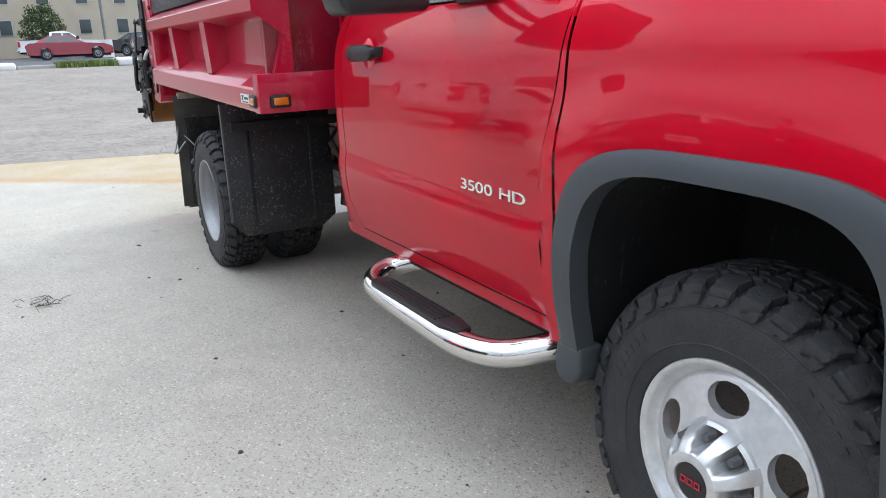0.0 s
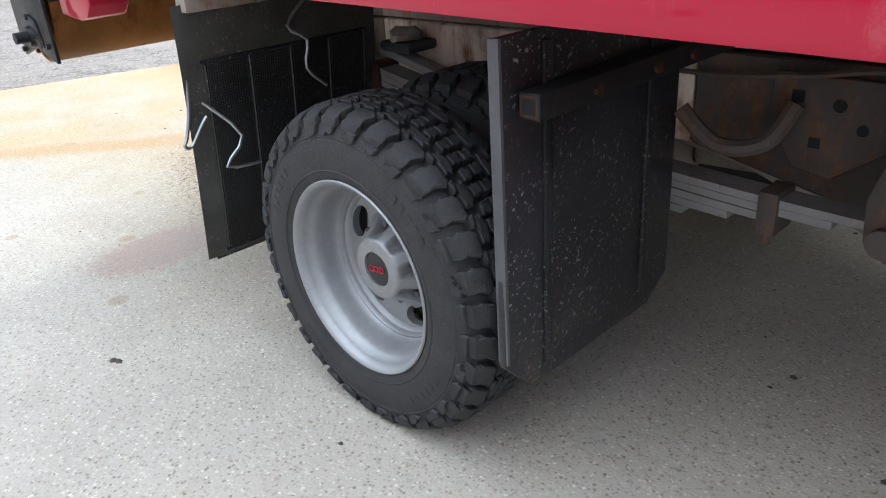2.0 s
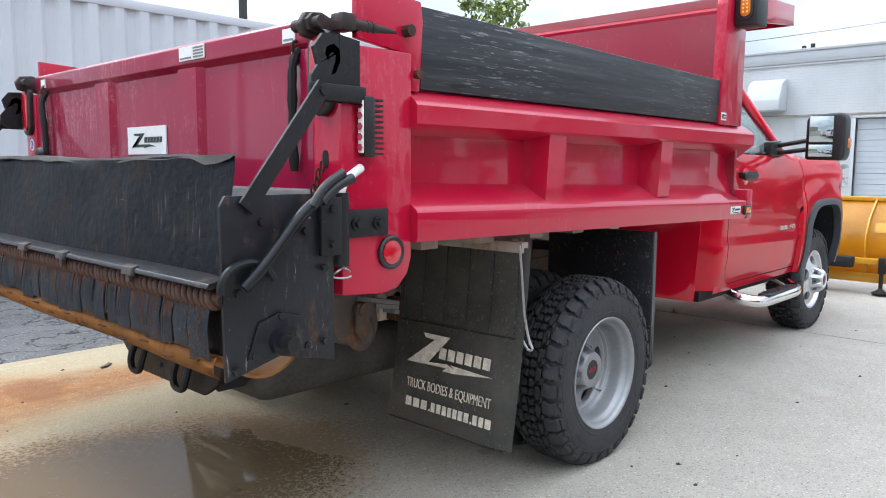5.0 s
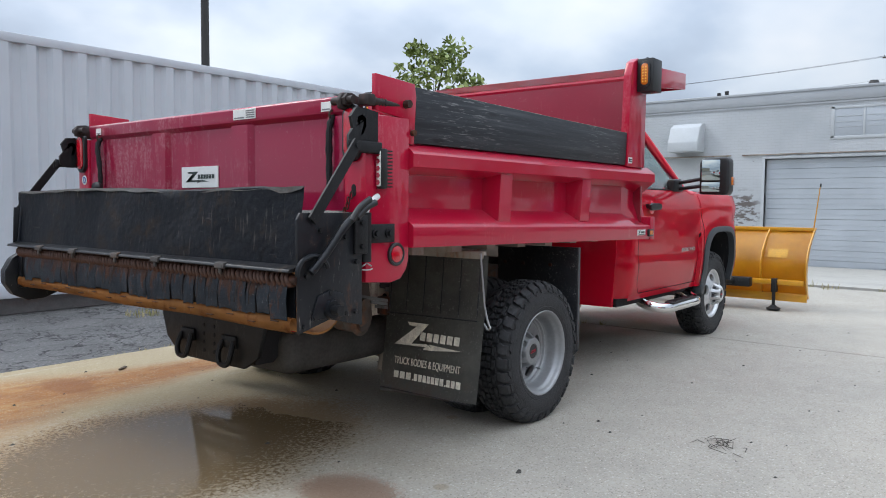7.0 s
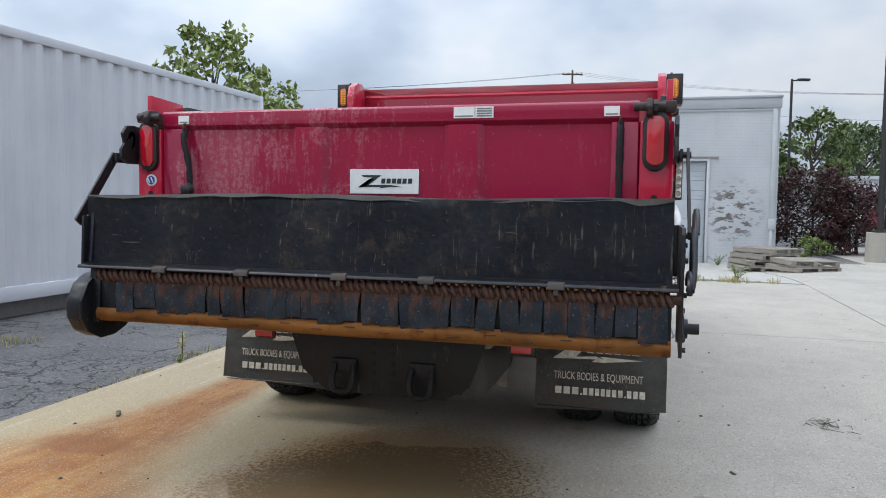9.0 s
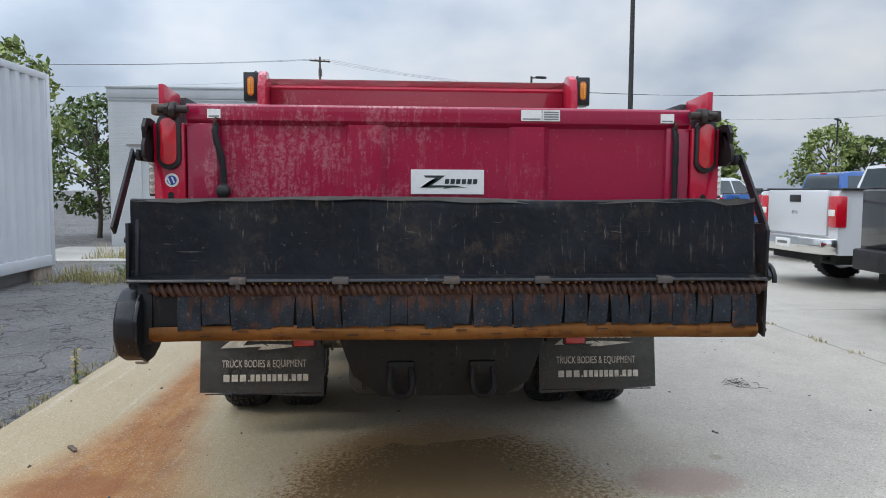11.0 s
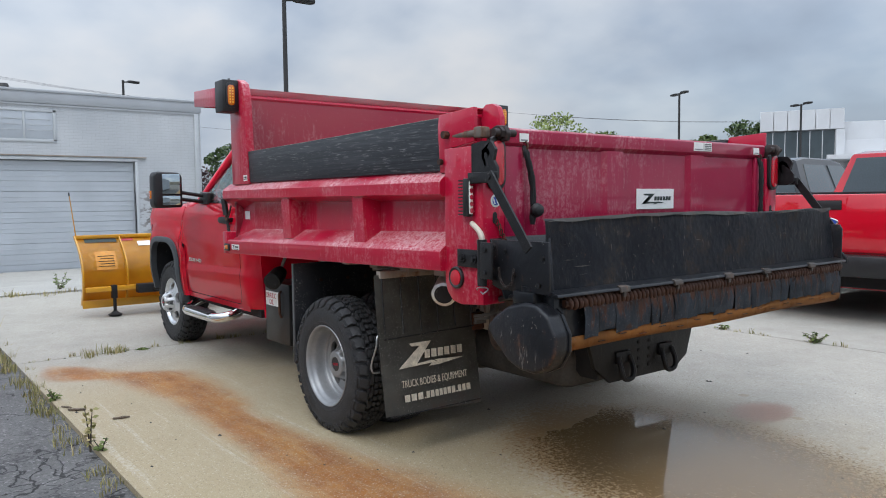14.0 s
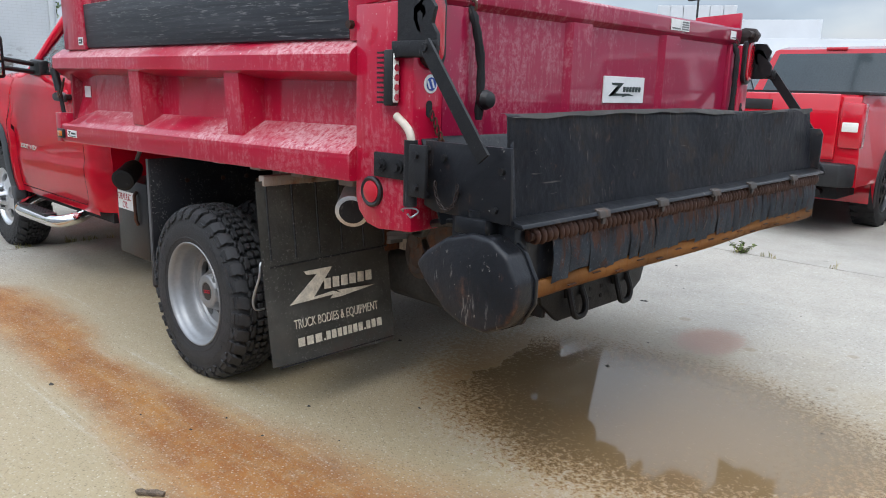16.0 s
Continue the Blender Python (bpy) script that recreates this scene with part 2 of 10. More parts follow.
def hopper_mat():
    """Black plate with brown smears, drip marks, long scratches and grey chips."""
    g = G("hopper_black_paint")
    p = g.pos()
    zone = g.step(g.noise(p, 2.6, 4), 0.38, 0.60)
    smear = g.m("MULTIPLY", g.step(g.noise(p, 8, 8, 0.74), 0.50, 0.66), zone)
    patch = g.m("MULTIPLY", g.step(g.noise(p, 11, 7, 0.72), 0.60, 0.72), 0.75)
    drip = g.m("MULTIPLY", g.step(g.noise(g.stretch(p, (60, 60, 5.0)), 1, 6, 0.7), 0.575, 0.67), g.step(g.noise(p, 4.0, 3), 0.44, 0.58))
    line = g.m("MULTIPLY", g.step(g.noise(g.stretch(p, (4, 4, 75)), 1, 5, 0.65), 0.64, 0.69), g.step(g.noise(p, 5.5, 3), 0.48, 0.60))
    chips = g.noise(p, 40, 5, 0.7)
    film = g.noise(p, 3.3, 6, 0.62)
    c = g.ramp(film, [(0.3, (0.007, 0.0095, 0.016)), (0.55, (0.017, 0.020, 0.027)), (0.72, (0.040, 0.039, 0.040))])
    c = g.mix(g.m("MULTIPLY", smear, 0.70), c, (0.105, 0.075, 0.055))
    c = g.mix(g.m("MULTIPLY", patch, 0.85), c, g.ramp(film, [(0.4, (0.14, 0.060, 0.034)), (0.6, (0.19, 0.15, 0.115))]))
    c = g.mix(g.m("MULTIPLY", g.m("MAXIMUM", drip, line), 0.70), c, (0.21, 0.19, 0.165))
    c = g.mix(g.m("MULTIPLY", g.step(chips, 0.67, 0.71), 0.7), c, (0.26, 0.23, 0.20))
    return g.done(Base_Color=c, Roughness=g.m("MULTIPLY_ADD", smear, 0.35, g.m("MULTIPLY_ADD", film, 0.3, 0.24)), Specular_IOR_Level=0.32, Normal=g.bump(g.m("ADD", chips, g.m("MULTIPLY", g.noise(p, 5, 3), 6)), 0.4, 0.006))


HOPPER = hopper_mat()
GRIMY = worn_steel("grimy_hinge_steel", (0.030, 0.022, 0.020), 0.6, 0.55, 0.5, (0.12, 0.035, 0.03), 60)
COVER = worn_steel("chipped_black_cover_paint", (0.0115, 0.0125, 0.0155), 0.55, 0.40, 1.0, (0.10, 0.050, 0.032), 42)
CLIP = worn_steel("worn_brown_clip", (0.050, 0.044, 0.040), 0.8, 0.55, 0.4, (0.13, 0.075, 0.05), 40)
LIP = worn_steel("worn_grey_lip", (0.085, 0.078, 0.072), 0.6, 0.5, 0.3, (0.13, 0.085, 0.055), 40)
CHROME = plain("chrome", (0.80, 0.79, 0.77), 0.10, 1.0, 0.03)
ALLOY = plain("silver_wheel_alloy", (0.30, 0.305, 0.31), 0.45, 0.5, 0.08, 14, 0.05)
POLISHED = plain("polished_front_wheel", (0.66, 0.665, 0.67), 0.38, 0.75, 0.10, 22, 0.05)
GREYTRIM = plain("arch_trim_grey_plastic", (0.046, 0.052, 0.058), 0.5, 0, 0.06, 9, 0.1)
PLASTIC = plain("black_plastic", (0.014, 0.014, 0.015), 0.42, 0, 0.2, 12, 0.15)
TANK = plain("dusty_black_tank_plastic", (0.060, 0.055, 0.049), 0.7, 0, 0.3, 5, 0.2)
LINER = worn_steel("wheel_liner_black", (0.012, 0.012, 0.013), 0.0, 0.75, 0.35)
WIRE = plain("galvanised_wire", (0.42, 0.43, 0.44), 0.42, 0.9, 0.1)
AMBER = plain("amber_lens", (0.62, 0.15, 0.004), 0.18, 0, 0.08, 40, 0.3, 1.0, 120)
LEDAMBER = plain("amber_led", (0.95, 0.50, 0.04), 0.25, 0, 0.05)
REDLENS = plain("red_lens", (0.50, 0.005, 0.018), 0.15, 0, 0.08, 40, 0.2, 1.0, 120)
WHITE = plain("white_sticker", (0.72, 0.72, 0.70), 0.4, 0, 0.05)
INK = plain("dark_green_black_ink", (0.015, 0.028, 0.024), 0.5)
LETTER = plain("cream_lettering", (0.62, 0.58, 0.48), 0.7, 0, 0.22, 30, 0, 0, 150)
SILVERTXT = plain("silver_badge_chrome", (0.82, 0.82, 0.80), 0.2, 0.9, 0.03)
REDINK = plain("red_ink", (0.42, 0.02, 0.04), 0.4)
BLUEINK = plain("blue_ink", (0.02, 0.06, 0.30), 0.4)
LED = plain("led_lens", (0.75, 0.74, 0.68), 0.12, 0, 0.05, 40, 0, 1.0)
HEATSINK = plain("black_heatsink", (0.02, 0.02, 0.02), 0.4, 0.3)
SEAT = plain("dark_grey_cloth", (0.03, 0.03, 0.033), 0.9, 0, 0.2, 40, 0.4)
MIRROR = plain("mirror_glass", (0.42, 0.47, 0.48), 0.02, 1.0, 0.0)


def glass_mat(name, tint):
    g = G(name)
    return g.done(Base_Color=tint, Roughness=0.02, Transmission_Weight=1.0, IOR=1.03, Coat_Weight=0.6, Coat_Roughness=0.02)


GLASS = glass_mat("window_glass", (0.72, 0.80, 0.79))
DARKGLASS = glass_mat("tinted_window_glass", (0.10, 0.115, 0.12))


def rubber_mat():
    g = G("tyre_rubber")
    p = g.pos()
    dust = g.noise(p, 16, 6, 0.65)
    speck = g.noise(p, 240, 3)
    c = g.ramp(dust, [(0.32, (0.012, 0.0125, 0.014)), (0.7, (0.036, 0.0355, 0.037))])
    c = g.mix(g.m("MULTIPLY", g.step(speck, 0.68, 0.75), 0.35), c, (0.25, 0.24, 0.22))
    return g.done(Base_Color=c, Roughness=g.m("MULTIPLY_ADD", dust, 0.3, 0.52), Normal=g.bump(g.m("ADD", speck, g.m("MULTIPLY", g.noise(p, 55, 4, 0.65), 1.4)), 0.6, 0.004))


def flap_mat(name, col, grid):
    g = G(name)
    p = g.pos()
    dust = g.noise(p, 5, 7, 0.65)
    spat = g.m("MULTIPLY", g.step(g.noise(p, 105, 3, 0.6), 0.60, 0.66), g.step(g.noise(p, 7, 3), 0.35, 0.6))
    low = g.m("SUBTRACT", 1.0, g.step(g.axis(p, 2), 0.22, 0.42))
    c = g.ramp(dust, [(0.3, tuple(v * 0.7 for v in col)), (0.7, tuple(v * 1.7 for v in col))])
    c = g.mix(g.m("MULTIPLY", spat, 0.65), c, (0.34, 0.33, 0.31))
    c = g.mix(g.m("MULTIPLY", g.m("MULTIPLY", low, g.step(dust, 0.45, 0.62)), 0.55), c, (0.10, 0.055, 0.035))
    h = g.noise(p, 60, 4)
    if grid:
        a = g.m("SINE", g.m("MULTIPLY", g.m("ADD", g.axis(p, 1), g.axis(p, 2)), 420.0))
        b = g.m("SINE", g.m("MULTIPLY", g.m("SUBTRACT", g.axis(p, 1), g.axis(p, 2)), 420.0))
        cell = g.step(g.m("MULTIPLY", a, b), -0.25, 0.35)
        c = g.mix(cell, c, g.mix(1.0, c, (0.34, 0.34, 0.36), "MULTIPLY"))
        h = g.m("SUBTRACT", h, g.m("MULTIPLY", cell, 0.9))
    return g.done(Base_Color=c, Roughness=g.m("MULTIPLY_ADD", dust, 0.3, 0.26), Normal=g.bump(h, 0.35, 0.004))


RUBBER = rubber_mat()
FLAP = flap_mat("mud_flap_rubber", (0.015, 0.016, 0.019), False)
FLAPGRID = flap_mat("mud_flap_rubber_mesh", (0.060, 0.061, 0.060), True)
FLAPBACK = flap_mat("mud_flap_grey_rubber", (0.095, 0.094, 0.084), False)


def board_mat():
    g = G("black_stained_plank")
    p = g.pos()
    grain = g.noise(g.stretch(p, (1.3, 20, 38)), 1, 7, 0.6)
    knots = g.voro(g.stretch(p, (1.7, 1, 7)), 1.0)
    whorl = g.noise(g.stretch(p, (2.2, 1, 9)), 1, 3, 0.5)
    lines = g.m("SINE", g.m("MULTIPLY_ADD", whorl, 16.0, g.m("MULTIPLY", g.axis(p, 2), 260.0)))
    patch = g.step(g.noise(p, 1.6, 5, 0.6), 0.42, 0.66)
    scuff = g.m("MULTIPLY", g.step(g.noise(g.stretch(p, (11, 30, 150)), 1, 6, 0.7), 0.56, 0.64), g.m("MULTIPLY_ADD", patch, 0.8, 0.15))
    c = g.ramp(grain, [(0.32, (0.010, 0.012, 0.015)), (0.55, (0.022, 0.025, 0.030)), (0.75, (0.060, 0.064, 0.068))])
    c = g.mix(g.m("MULTIPLY", g.step(lines, 0.55, 1.0), 0.14), c, (0.055, 0.058, 0.062))
    c = g.mix(g.m("MULTIPLY", g.step(knots, 0.10, 0.05), 0.8), c, (0.004, 0.004, 0.005))
    c = g.mix(g.m("MULTIPLY", scuff, 0.75), c, (0.26, 0.255, 0.245))
    c = g.mix(g.m("MULTIPLY", g.step(g.up(), 0.6, 0.9), g.step(g.noise(p, 14, 5, 0.7), 0.34, 0.5)), c, (0.34, 0.27, 0.19))      # bare worn top edge
    return g.done(Base_Color=c, Roughness=0.55, Normal=g.bump(g.m("ADD", grain, g.m("ADD", g.m("MULTIPLY", lines, 0.05), g.m("MULTIPLY", knots, 0.15))), 0.3, 0.005))


BOARD = board_mat()


def plow_mat():
    g = G("plow_yellow_enamel")
    p = g.pos()
    k = g.noise(p, 3.5, 6)
    scr = g.noise(g.stretch(p, (9, 3, 40)), 1, 5, 0.7)
    c = g.ramp(k, [(0.3, (0.52, 0.235, 0.008)), (0.7, (0.68, 0.32, 0.012))])
    c = g.mix(g.m("MULTIPLY", g.step(scr, 0.66, 0.74), 0.5), c, (0.34, 0.17, 0.03))
    return g.done(Base_Color=c, Roughness=0.36, Coat_Weight=0.4, Coat_Roughness=0.15)


YELLOW = plow_mat()


def concrete_mat(name, stained, tone=(0.44, 0.415, 0.365)):
    g = G(name)
    w = g.world()
    big, mid = g.noise(w, 0.45, 6, 0.6), g.noise(w, 3.2, 6, 0.6)
    grain = g.noise(w, 130, 3, 0.6)
    stones = g.voro(w, 105, "F1", "Color")
    pick = g.axis(stones, 0)
    near = g.m("MULTIPLY", g.step(g.voro(w, 105), 0.62, 0.30), g.step(g.noise(w, 70, 3, 0.6), 0.36, 0.62))
    tile = g.n("ShaderNodeObjectInfo", "Random")
    k = g.m("ADD", g.m("MULTIPLY", big, 0.55), g.m("MULTIPLY", mid, 0.45))
    c = g.ramp(k, [(0.33, tuple(v * 0.80 for v in tone)), (0.5, tone), (0.68, tuple(min(1, v * 1.16) for v in tone))])
    c = g.mix(g.m("MULTIPLY", tile, 0.10), c, (0.47, 0.45, 0.41))
    coarse = g.axis(g.voro(w, 38, "F1", "Color"), 1)
    nearc = g.m("MULTIPLY", g.step(g.voro(w, 38), 0.42, 0.28), g.step(coarse, 0.45, 0.6))
    c = g.mix(g.m("MULTIPLY", near, 0.70), c, g.ramp(pick, [(0.0, (0.22, 0.20, 0.17)), (0.3, (0.36, 0.34, 0.30)), (0.6, (0.44, 0.42, 0.38)), (0.85, (0.54, 0.52, 0.47)), (1.0, (0.74, 0.72, 0.67))]))
    c = g.mix(g.m("MULTIPLY", nearc, 0.18), c, g.ramp(coarse, [(0.5, (0.30, 0.27, 0.23)), (0.7, (0.50, 0.48, 0.45)), (1.0, (0.74, 0.73, 0.70))]))
    sand = g.noise(w, 260, 2, 0.7)
    c = g.mix(g.m("MULTIPLY", g.step(sand, 0.50, 0.72), 0.30), c, (0.62, 0.60, 0.55))
    c = g.mix(g.m("MULTIPLY", g.step(grain, 0.62, 0.75), 0.35), c, (0.16, 0.15, 0.14))
    spots = g.m("MULTIPLY", g.step(g.voro(w, 1.7), 0.055, 0.02), g.step(g.noise(w, 0.9, 2), 0.5, 0.6))
    c = g.mix(g.m("MULTIPLY", spots, 0.5), c, (0.09, 0.08, 0.07))
    soil = g.step(g.noise(w, 0.85, 7, 0.66), 0.52, 0.74)
    c = g.mix(g.m("MULTIPLY", soil, 0.28), c, (0.24, 0.22, 0.19))
    rough, height = g.m("MULTIPLY_ADD", grain, 0.1, 0.80), g.m("ADD", g.m("MULTIPLY", near, 0.5), g.m("MULTIPLY", grain, 0.7))
    strength = 0.42
    if stained:
        x, y = g.axis(w, 0), g.axis(w, 1)
        wob = g.m("MULTIPLY_ADD", g.noise(w, 2.6, 6, 0.65), 0.5, -0.25)
        u = g.m("DIVIDE", g.m("ADD", x, 6.0), 10.0)       # x -6..4
        mid_y = g.m("MULTIPLY_ADD", g.curve(u, [(0, 0.62), (0.40, 0.62), (0.46, 0.632), (0.50, 0.62), (0.58, 0.622), (0.65, 0.63), (0.734, 0.618), (0.808, 0.643), (0.849, 0.74), (1, 0.80)]), 4.0, -0.95)
        half = g.m("MULTIPLY", g.curve(u, [(0, 0.62), (0.38, 0.58), (0.44, 0.40), (0.50, 0.26), (0.58, 0.16), (0.65, 0.13), (0.72, 0.17), (0.80, 0.20), (0.84, 0.19), (0.87, 0.14), (0.895, 0.07), (0.92, 0.0), (1, 0.0)]), 1.7)
        d = g.m("DIVIDE", g.m("MULTIPLY_ADD", wob, 0.42, g.m("ABSOLUTE", g.m("SUBTRACT", y, mid_y))), g.m("ADD", half, 0.001))
        rust = g.m("MULTIPLY", g.step(d, 1.15, 0.15), g.step(x, 3.15, 2.7))
        streak = g.noise(g.stretch(w, (0.7, 7, 1)), 1, 6, 0.65)
        rc = g.ramp(g.m("ADD", g.m("MULTIPLY", streak, 0.6), g.m("MULTIPLY", mid, 0.4)), [(0.34, (0.24, 0.078, 0.014)), (0.47, (0.38, 0.145, 0.024)), (0.58, (0.49, 0.240, 0.060)), (0.70, (0.56, 0.37, 0.14))])
        yel = g.m("MULTIPLY", g.step(x, 1.5, -3.2), g.step(g.m("ADD", y, wob), -1.7, -0.3))
        drain = g.m("SUBTRACT", g.m("MULTIPLY_ADD", x, -1.1, y), 2.75)      # runs off the puddle towards the road
        beyond = g.m("MULTIPLY", g.step(g.m("MULTIPLY_ADD", wob, 0.8, drain), -0.1, 0.35), g.step(x, -2.2, -3.4))
        yel = g.m("MAXIMUM", yel, g.m("MULTIPLY", beyond, 1.3))
        c = g.mix(g.m("MULTIPLY", yel, g.m("MULTIPLY_ADD", g.step(g.noise(w, 1.3, 6, 0.65), 0.3, 0.7), 0.35, 0.25)), c, (0.42, 0.30, 0.125))
        trail = g.m("MULTIPLY", g.step(g.m("ADD", g.m("ABSOLUTE", drain), g.m("MULTIPLY", wob, 0.7)), 0.32, 0.02), g.step(x, -2.3, -3.0))
        c = g.mix(g.m("MULTIPLY", trail, 0.7), c, (0.42, 0.24, 0.08))
        wide = g.m("MULTIPLY", g.m("MULTIPLY", g.step(g.m("ADD", y, g.m("MULTIPLY", wob, 2.0)), -0.2, 1.0), g.step(x, 3.4, 1.5)), 0.64)
        c = g.mix(wide, c, (0.49, 0.385, 0.20))
        salt = g.m("MULTIPLY", g.step(g.noise(g.stretch(w, (0.35, 9, 1), (0.3, 0.9, 0)), 1, 7, 0.75), 0.54, 0.63), g.m("MULTIPLY", g.step(y, 0.85, 1.3), g.step(x, 2.6, 1.4)))
        c = g.mix(g.m("MULTIPLY", salt, g.m("MULTIPLY_ADD", g.step(g.noise(w, 34, 5, 0.75), 0.42, 0.60), 0.55, 0.12)), c, (0.64, 0.59, 0.50))
        c = g.mix(g.m("MULTIPLY", g.m("MULTIPLY", rust, g.step(streak, 0.10, 0.42)), g.m("MULTIPLY_ADD", g.step(g.noise(w, 16, 7, 0.8), 0.36, 0.60), 0.36, 0.62)), c, rc)
        core = g.m("MULTIPLY", g.m("MULTIPLY", g.step(d, 0.95, 0.25), g.step(x, 3.05, 2.6)), g.step(g.noise(g.stretch(w, (1.2, 6, 1), (2.0, 0.4, 0)), 1, 7, 0.7), 0.36, 0.58))
        c = g.mix(g.m("MULTIPLY", core, 0.65), c, g.ramp(mid, [(0.35, (0.26, 0.080, 0.014)), (0.65, (0.43, 0.165, 0.030))]))
        c = g.mix(g.m("MULTIPLY", near, 0.46), c, g.ramp(pick, [(0.0, (0.10, 0.075, 0.05)), (0.45, (0.37, 0.30, 0.21)), (0.8, (0.58, 0.51, 0.40)), (1.0, (0.80, 0.76, 0.68))]))
        # standing water and the damp round it
        ring = g.noise(w, 1.5, 5, 0.62)
        edge = g.m("MULTIPLY_ADD", g.noise(w, 42, 4, 0.85), 3.6, g.m("MULTIPLY_ADD", ring, 0.9, -1.59))
        ex, ey = g.m("DIVIDE", g.m("ADD", x, 1.66), 1.05), g.m("DIVIDE", g.m("ADD", y, 0.02), 0.72)
        r2 = g.m("ADD", g.m("MULTIPLY", ex, ex), g.m("MULTIPLY", ey, ey))
        f = g.m("ADD", r2, g.m("MULTIPLY", g.m("SUBTRACT", edge, 0.62), 1.15))
        crust = g.m("MULTIPLY", g.m("MULTIPLY", g.step(f, 1.75, 1.1), g.step(g.noise(w, 26, 5, 0.75), 0.40, 0.56)), g.step(g.m("ADD", y, g.m("MULTIPLY", x, -0.35)), 0.7, 1.25))
        c = g.mix(g.m("MULTIPLY", crust, 0.55), c, (0.66, 0.62, 0.56))       # dried salt at the water's edge
        wet = g.step(f, 1.40, 0.90)
        pool = g.m("MULTIPLY", g.step(g.m("ADD", g.m("ADD", x, 0.88), g.m("MULTIPLY", g.m("SUBTRACT", ring, 0.5), 1.0)), 0.03, -0.04), g.step(f, 0.86, 0.74))
        e2x, e2y = g.m("DIVIDE", g.m("ADD", x, 1.46), 0.18), g.m("DIVIDE", g.m("ADD", y, 1.12), 0.25)
        blot = g.step(g.m("ADD", g.m("ADD", g.m("MULTIPLY", e2x, e2x), g.m("MULTIPLY", e2y, e2y)), g.m("MULTIPLY", g.m("SUBTRACT", edge, 0.62), 1.3)), 1.0, 0.9)
        wet = g.m("MAXIMUM", wet, g.m("MULTIPLY", blot, 0.8))
        c = g.mix(g.m("MULTIPLY", blot, 0.45), c, (0.42, 0.24, 0.22))
        drip = g.m("MULTIPLY", g.step(g.voro(w, 3.1), 0.13, 0.09), g.step(g.m("ADD", g.m("MULTIPLY", g.m("ADD", x, 1.6), g.m("ADD", x, 1.6)), g.m("MULTIPLY", y, y)), 6.0, 2.0))
        wet = g.m("MAXIMUM", wet, g.m("MULTIPLY", drip, 0.75))
        c = g.mix(g.m("MULTIPLY", wet, g.m("MULTIPLY", g.step(y, -0.9, 0.5), 0.8)), c, (0.46, 0.28, 0.105))
        c = g.mix(wet, c, g.mix(1.0, c, (0.70, 0.62, 0.50), "MULTIPLY"))
        c = g.mix(g.m("MULTIPLY", pool, 0.75), c, (0.19, 0.135, 0.075))
        # a red-brown bloom beside the band, and a film of water that still stands in the small patch
        bx, by = g.m("DIVIDE", g.m("ADD", x, 1.37), 0.16), g.m("DIVIDE", g.m("SUBTRACT", y, 1.64), 0.34)
        bloom = g.step(g.m("ADD", g.m("ADD", g.m("MULTIPLY", bx, bx), g.m("MULTIPLY", by, by)), g.m("MULTIPLY", wob, 2.4)), 1.1, 0.3)
        c = g.mix(g.m("MULTIPLY", bloom, 0.6), c, (0.26, 0.095, 0.03))
        pool = g.m("MAXIMUM", pool, g.m("MULTIPLY", blot, 0.6))
        rough = g.m("SUBTRACT", g.m("SUBTRACT", rough, g.m("MULTIPLY", wet, 0.26)), g.m("MULTIPLY", pool, 0.53), clamp=True)
        height = g.m("MULTIPLY", height, g.m("SUBTRACT", 1.0, pool))
    c = g.mix(1.0, c, (0.80, 0.787, 0.765), "MULTIPLY")      # aged, traffic-greyed concrete
    return g.done(Base_Color=c, Roughness=rough, Normal=g.bump(height, strength, 0.006))


CONCRETE = concrete_mat("yard_concrete", True)
CONCRETE2 = concrete_mat("plain_concrete", False)
CONCRETE3 = concrete_mat("pale_broken_concrete", False, (0.46, 0.45, 0.42))


def asphalt_mat(name, col, crack, cloud=1.0):
    g = G(name)
    w = g.world()
    warp = g.n("ShaderNodeVectorMath", 0)
    node = warp.node
    node.operation = "ADD"
    g.put(node.inputs[0], w)
    g.put(node.inputs[1], g.n("ShaderNodeTexNoise", "Color", Vector=w, Scale=2.2, Detail=4.0))
    net = g.voro(warp, 1.5, "DISTANCE_TO_EDGE")
    net2 = g.voro(warp, 4.3, "DISTANCE_TO_EDGE")
    where = g.step(g.noise(w, 0.5, 4), 0.42, 0.6)
    cr = g.m("MAXIMUM", g.step(net, 0.022, 0.006), g.m("MULTIPLY", g.step(net2, 0.05, 0.012), where))
    grain = g.noise(w, 110, 3, 0.65)
    k = g.noise(w, 1.1, 6, 0.6)
    c = g.ramp(k, [(0.3, tuple(v * (1 - 0.28 * cloud) for v in col)), (0.7, tuple(v * (1 + 0.35 * cloud) for v in col))])
    c = g.mix(g.m("MULTIPLY", g.step(grain, 0.58, 0.72), 0.5), c, tuple(min(1, v * 2.6) for v in col))
    chunk = g.axis(g.voro(w, 52, "F1", "Color"), 0)
    c = g.mix(g.m("MULTIPLY", g.step(g.voro(w, 52), 0.6, 0.3), 0.55), c, g.ramp(chunk, [(0.0, tuple(v * 0.35 for v in col)), (0.5, col), (0.85, tuple(min(1, v * 1.8) for v in col)), (1.0, tuple(min(1, v * 2.8) for v in col))]))
    c = g.mix(g.m("MULTIPLY", cr, crack), c, tuple(v * 0.22 for v in col))
    return g.done(Base_Color=c, Roughness=0.86, Normal=g.bump(g.m("SUBTRACT", grain, g.m("MULTIPLY", cr, 1.5 * crack)), 0.5, 0.008))


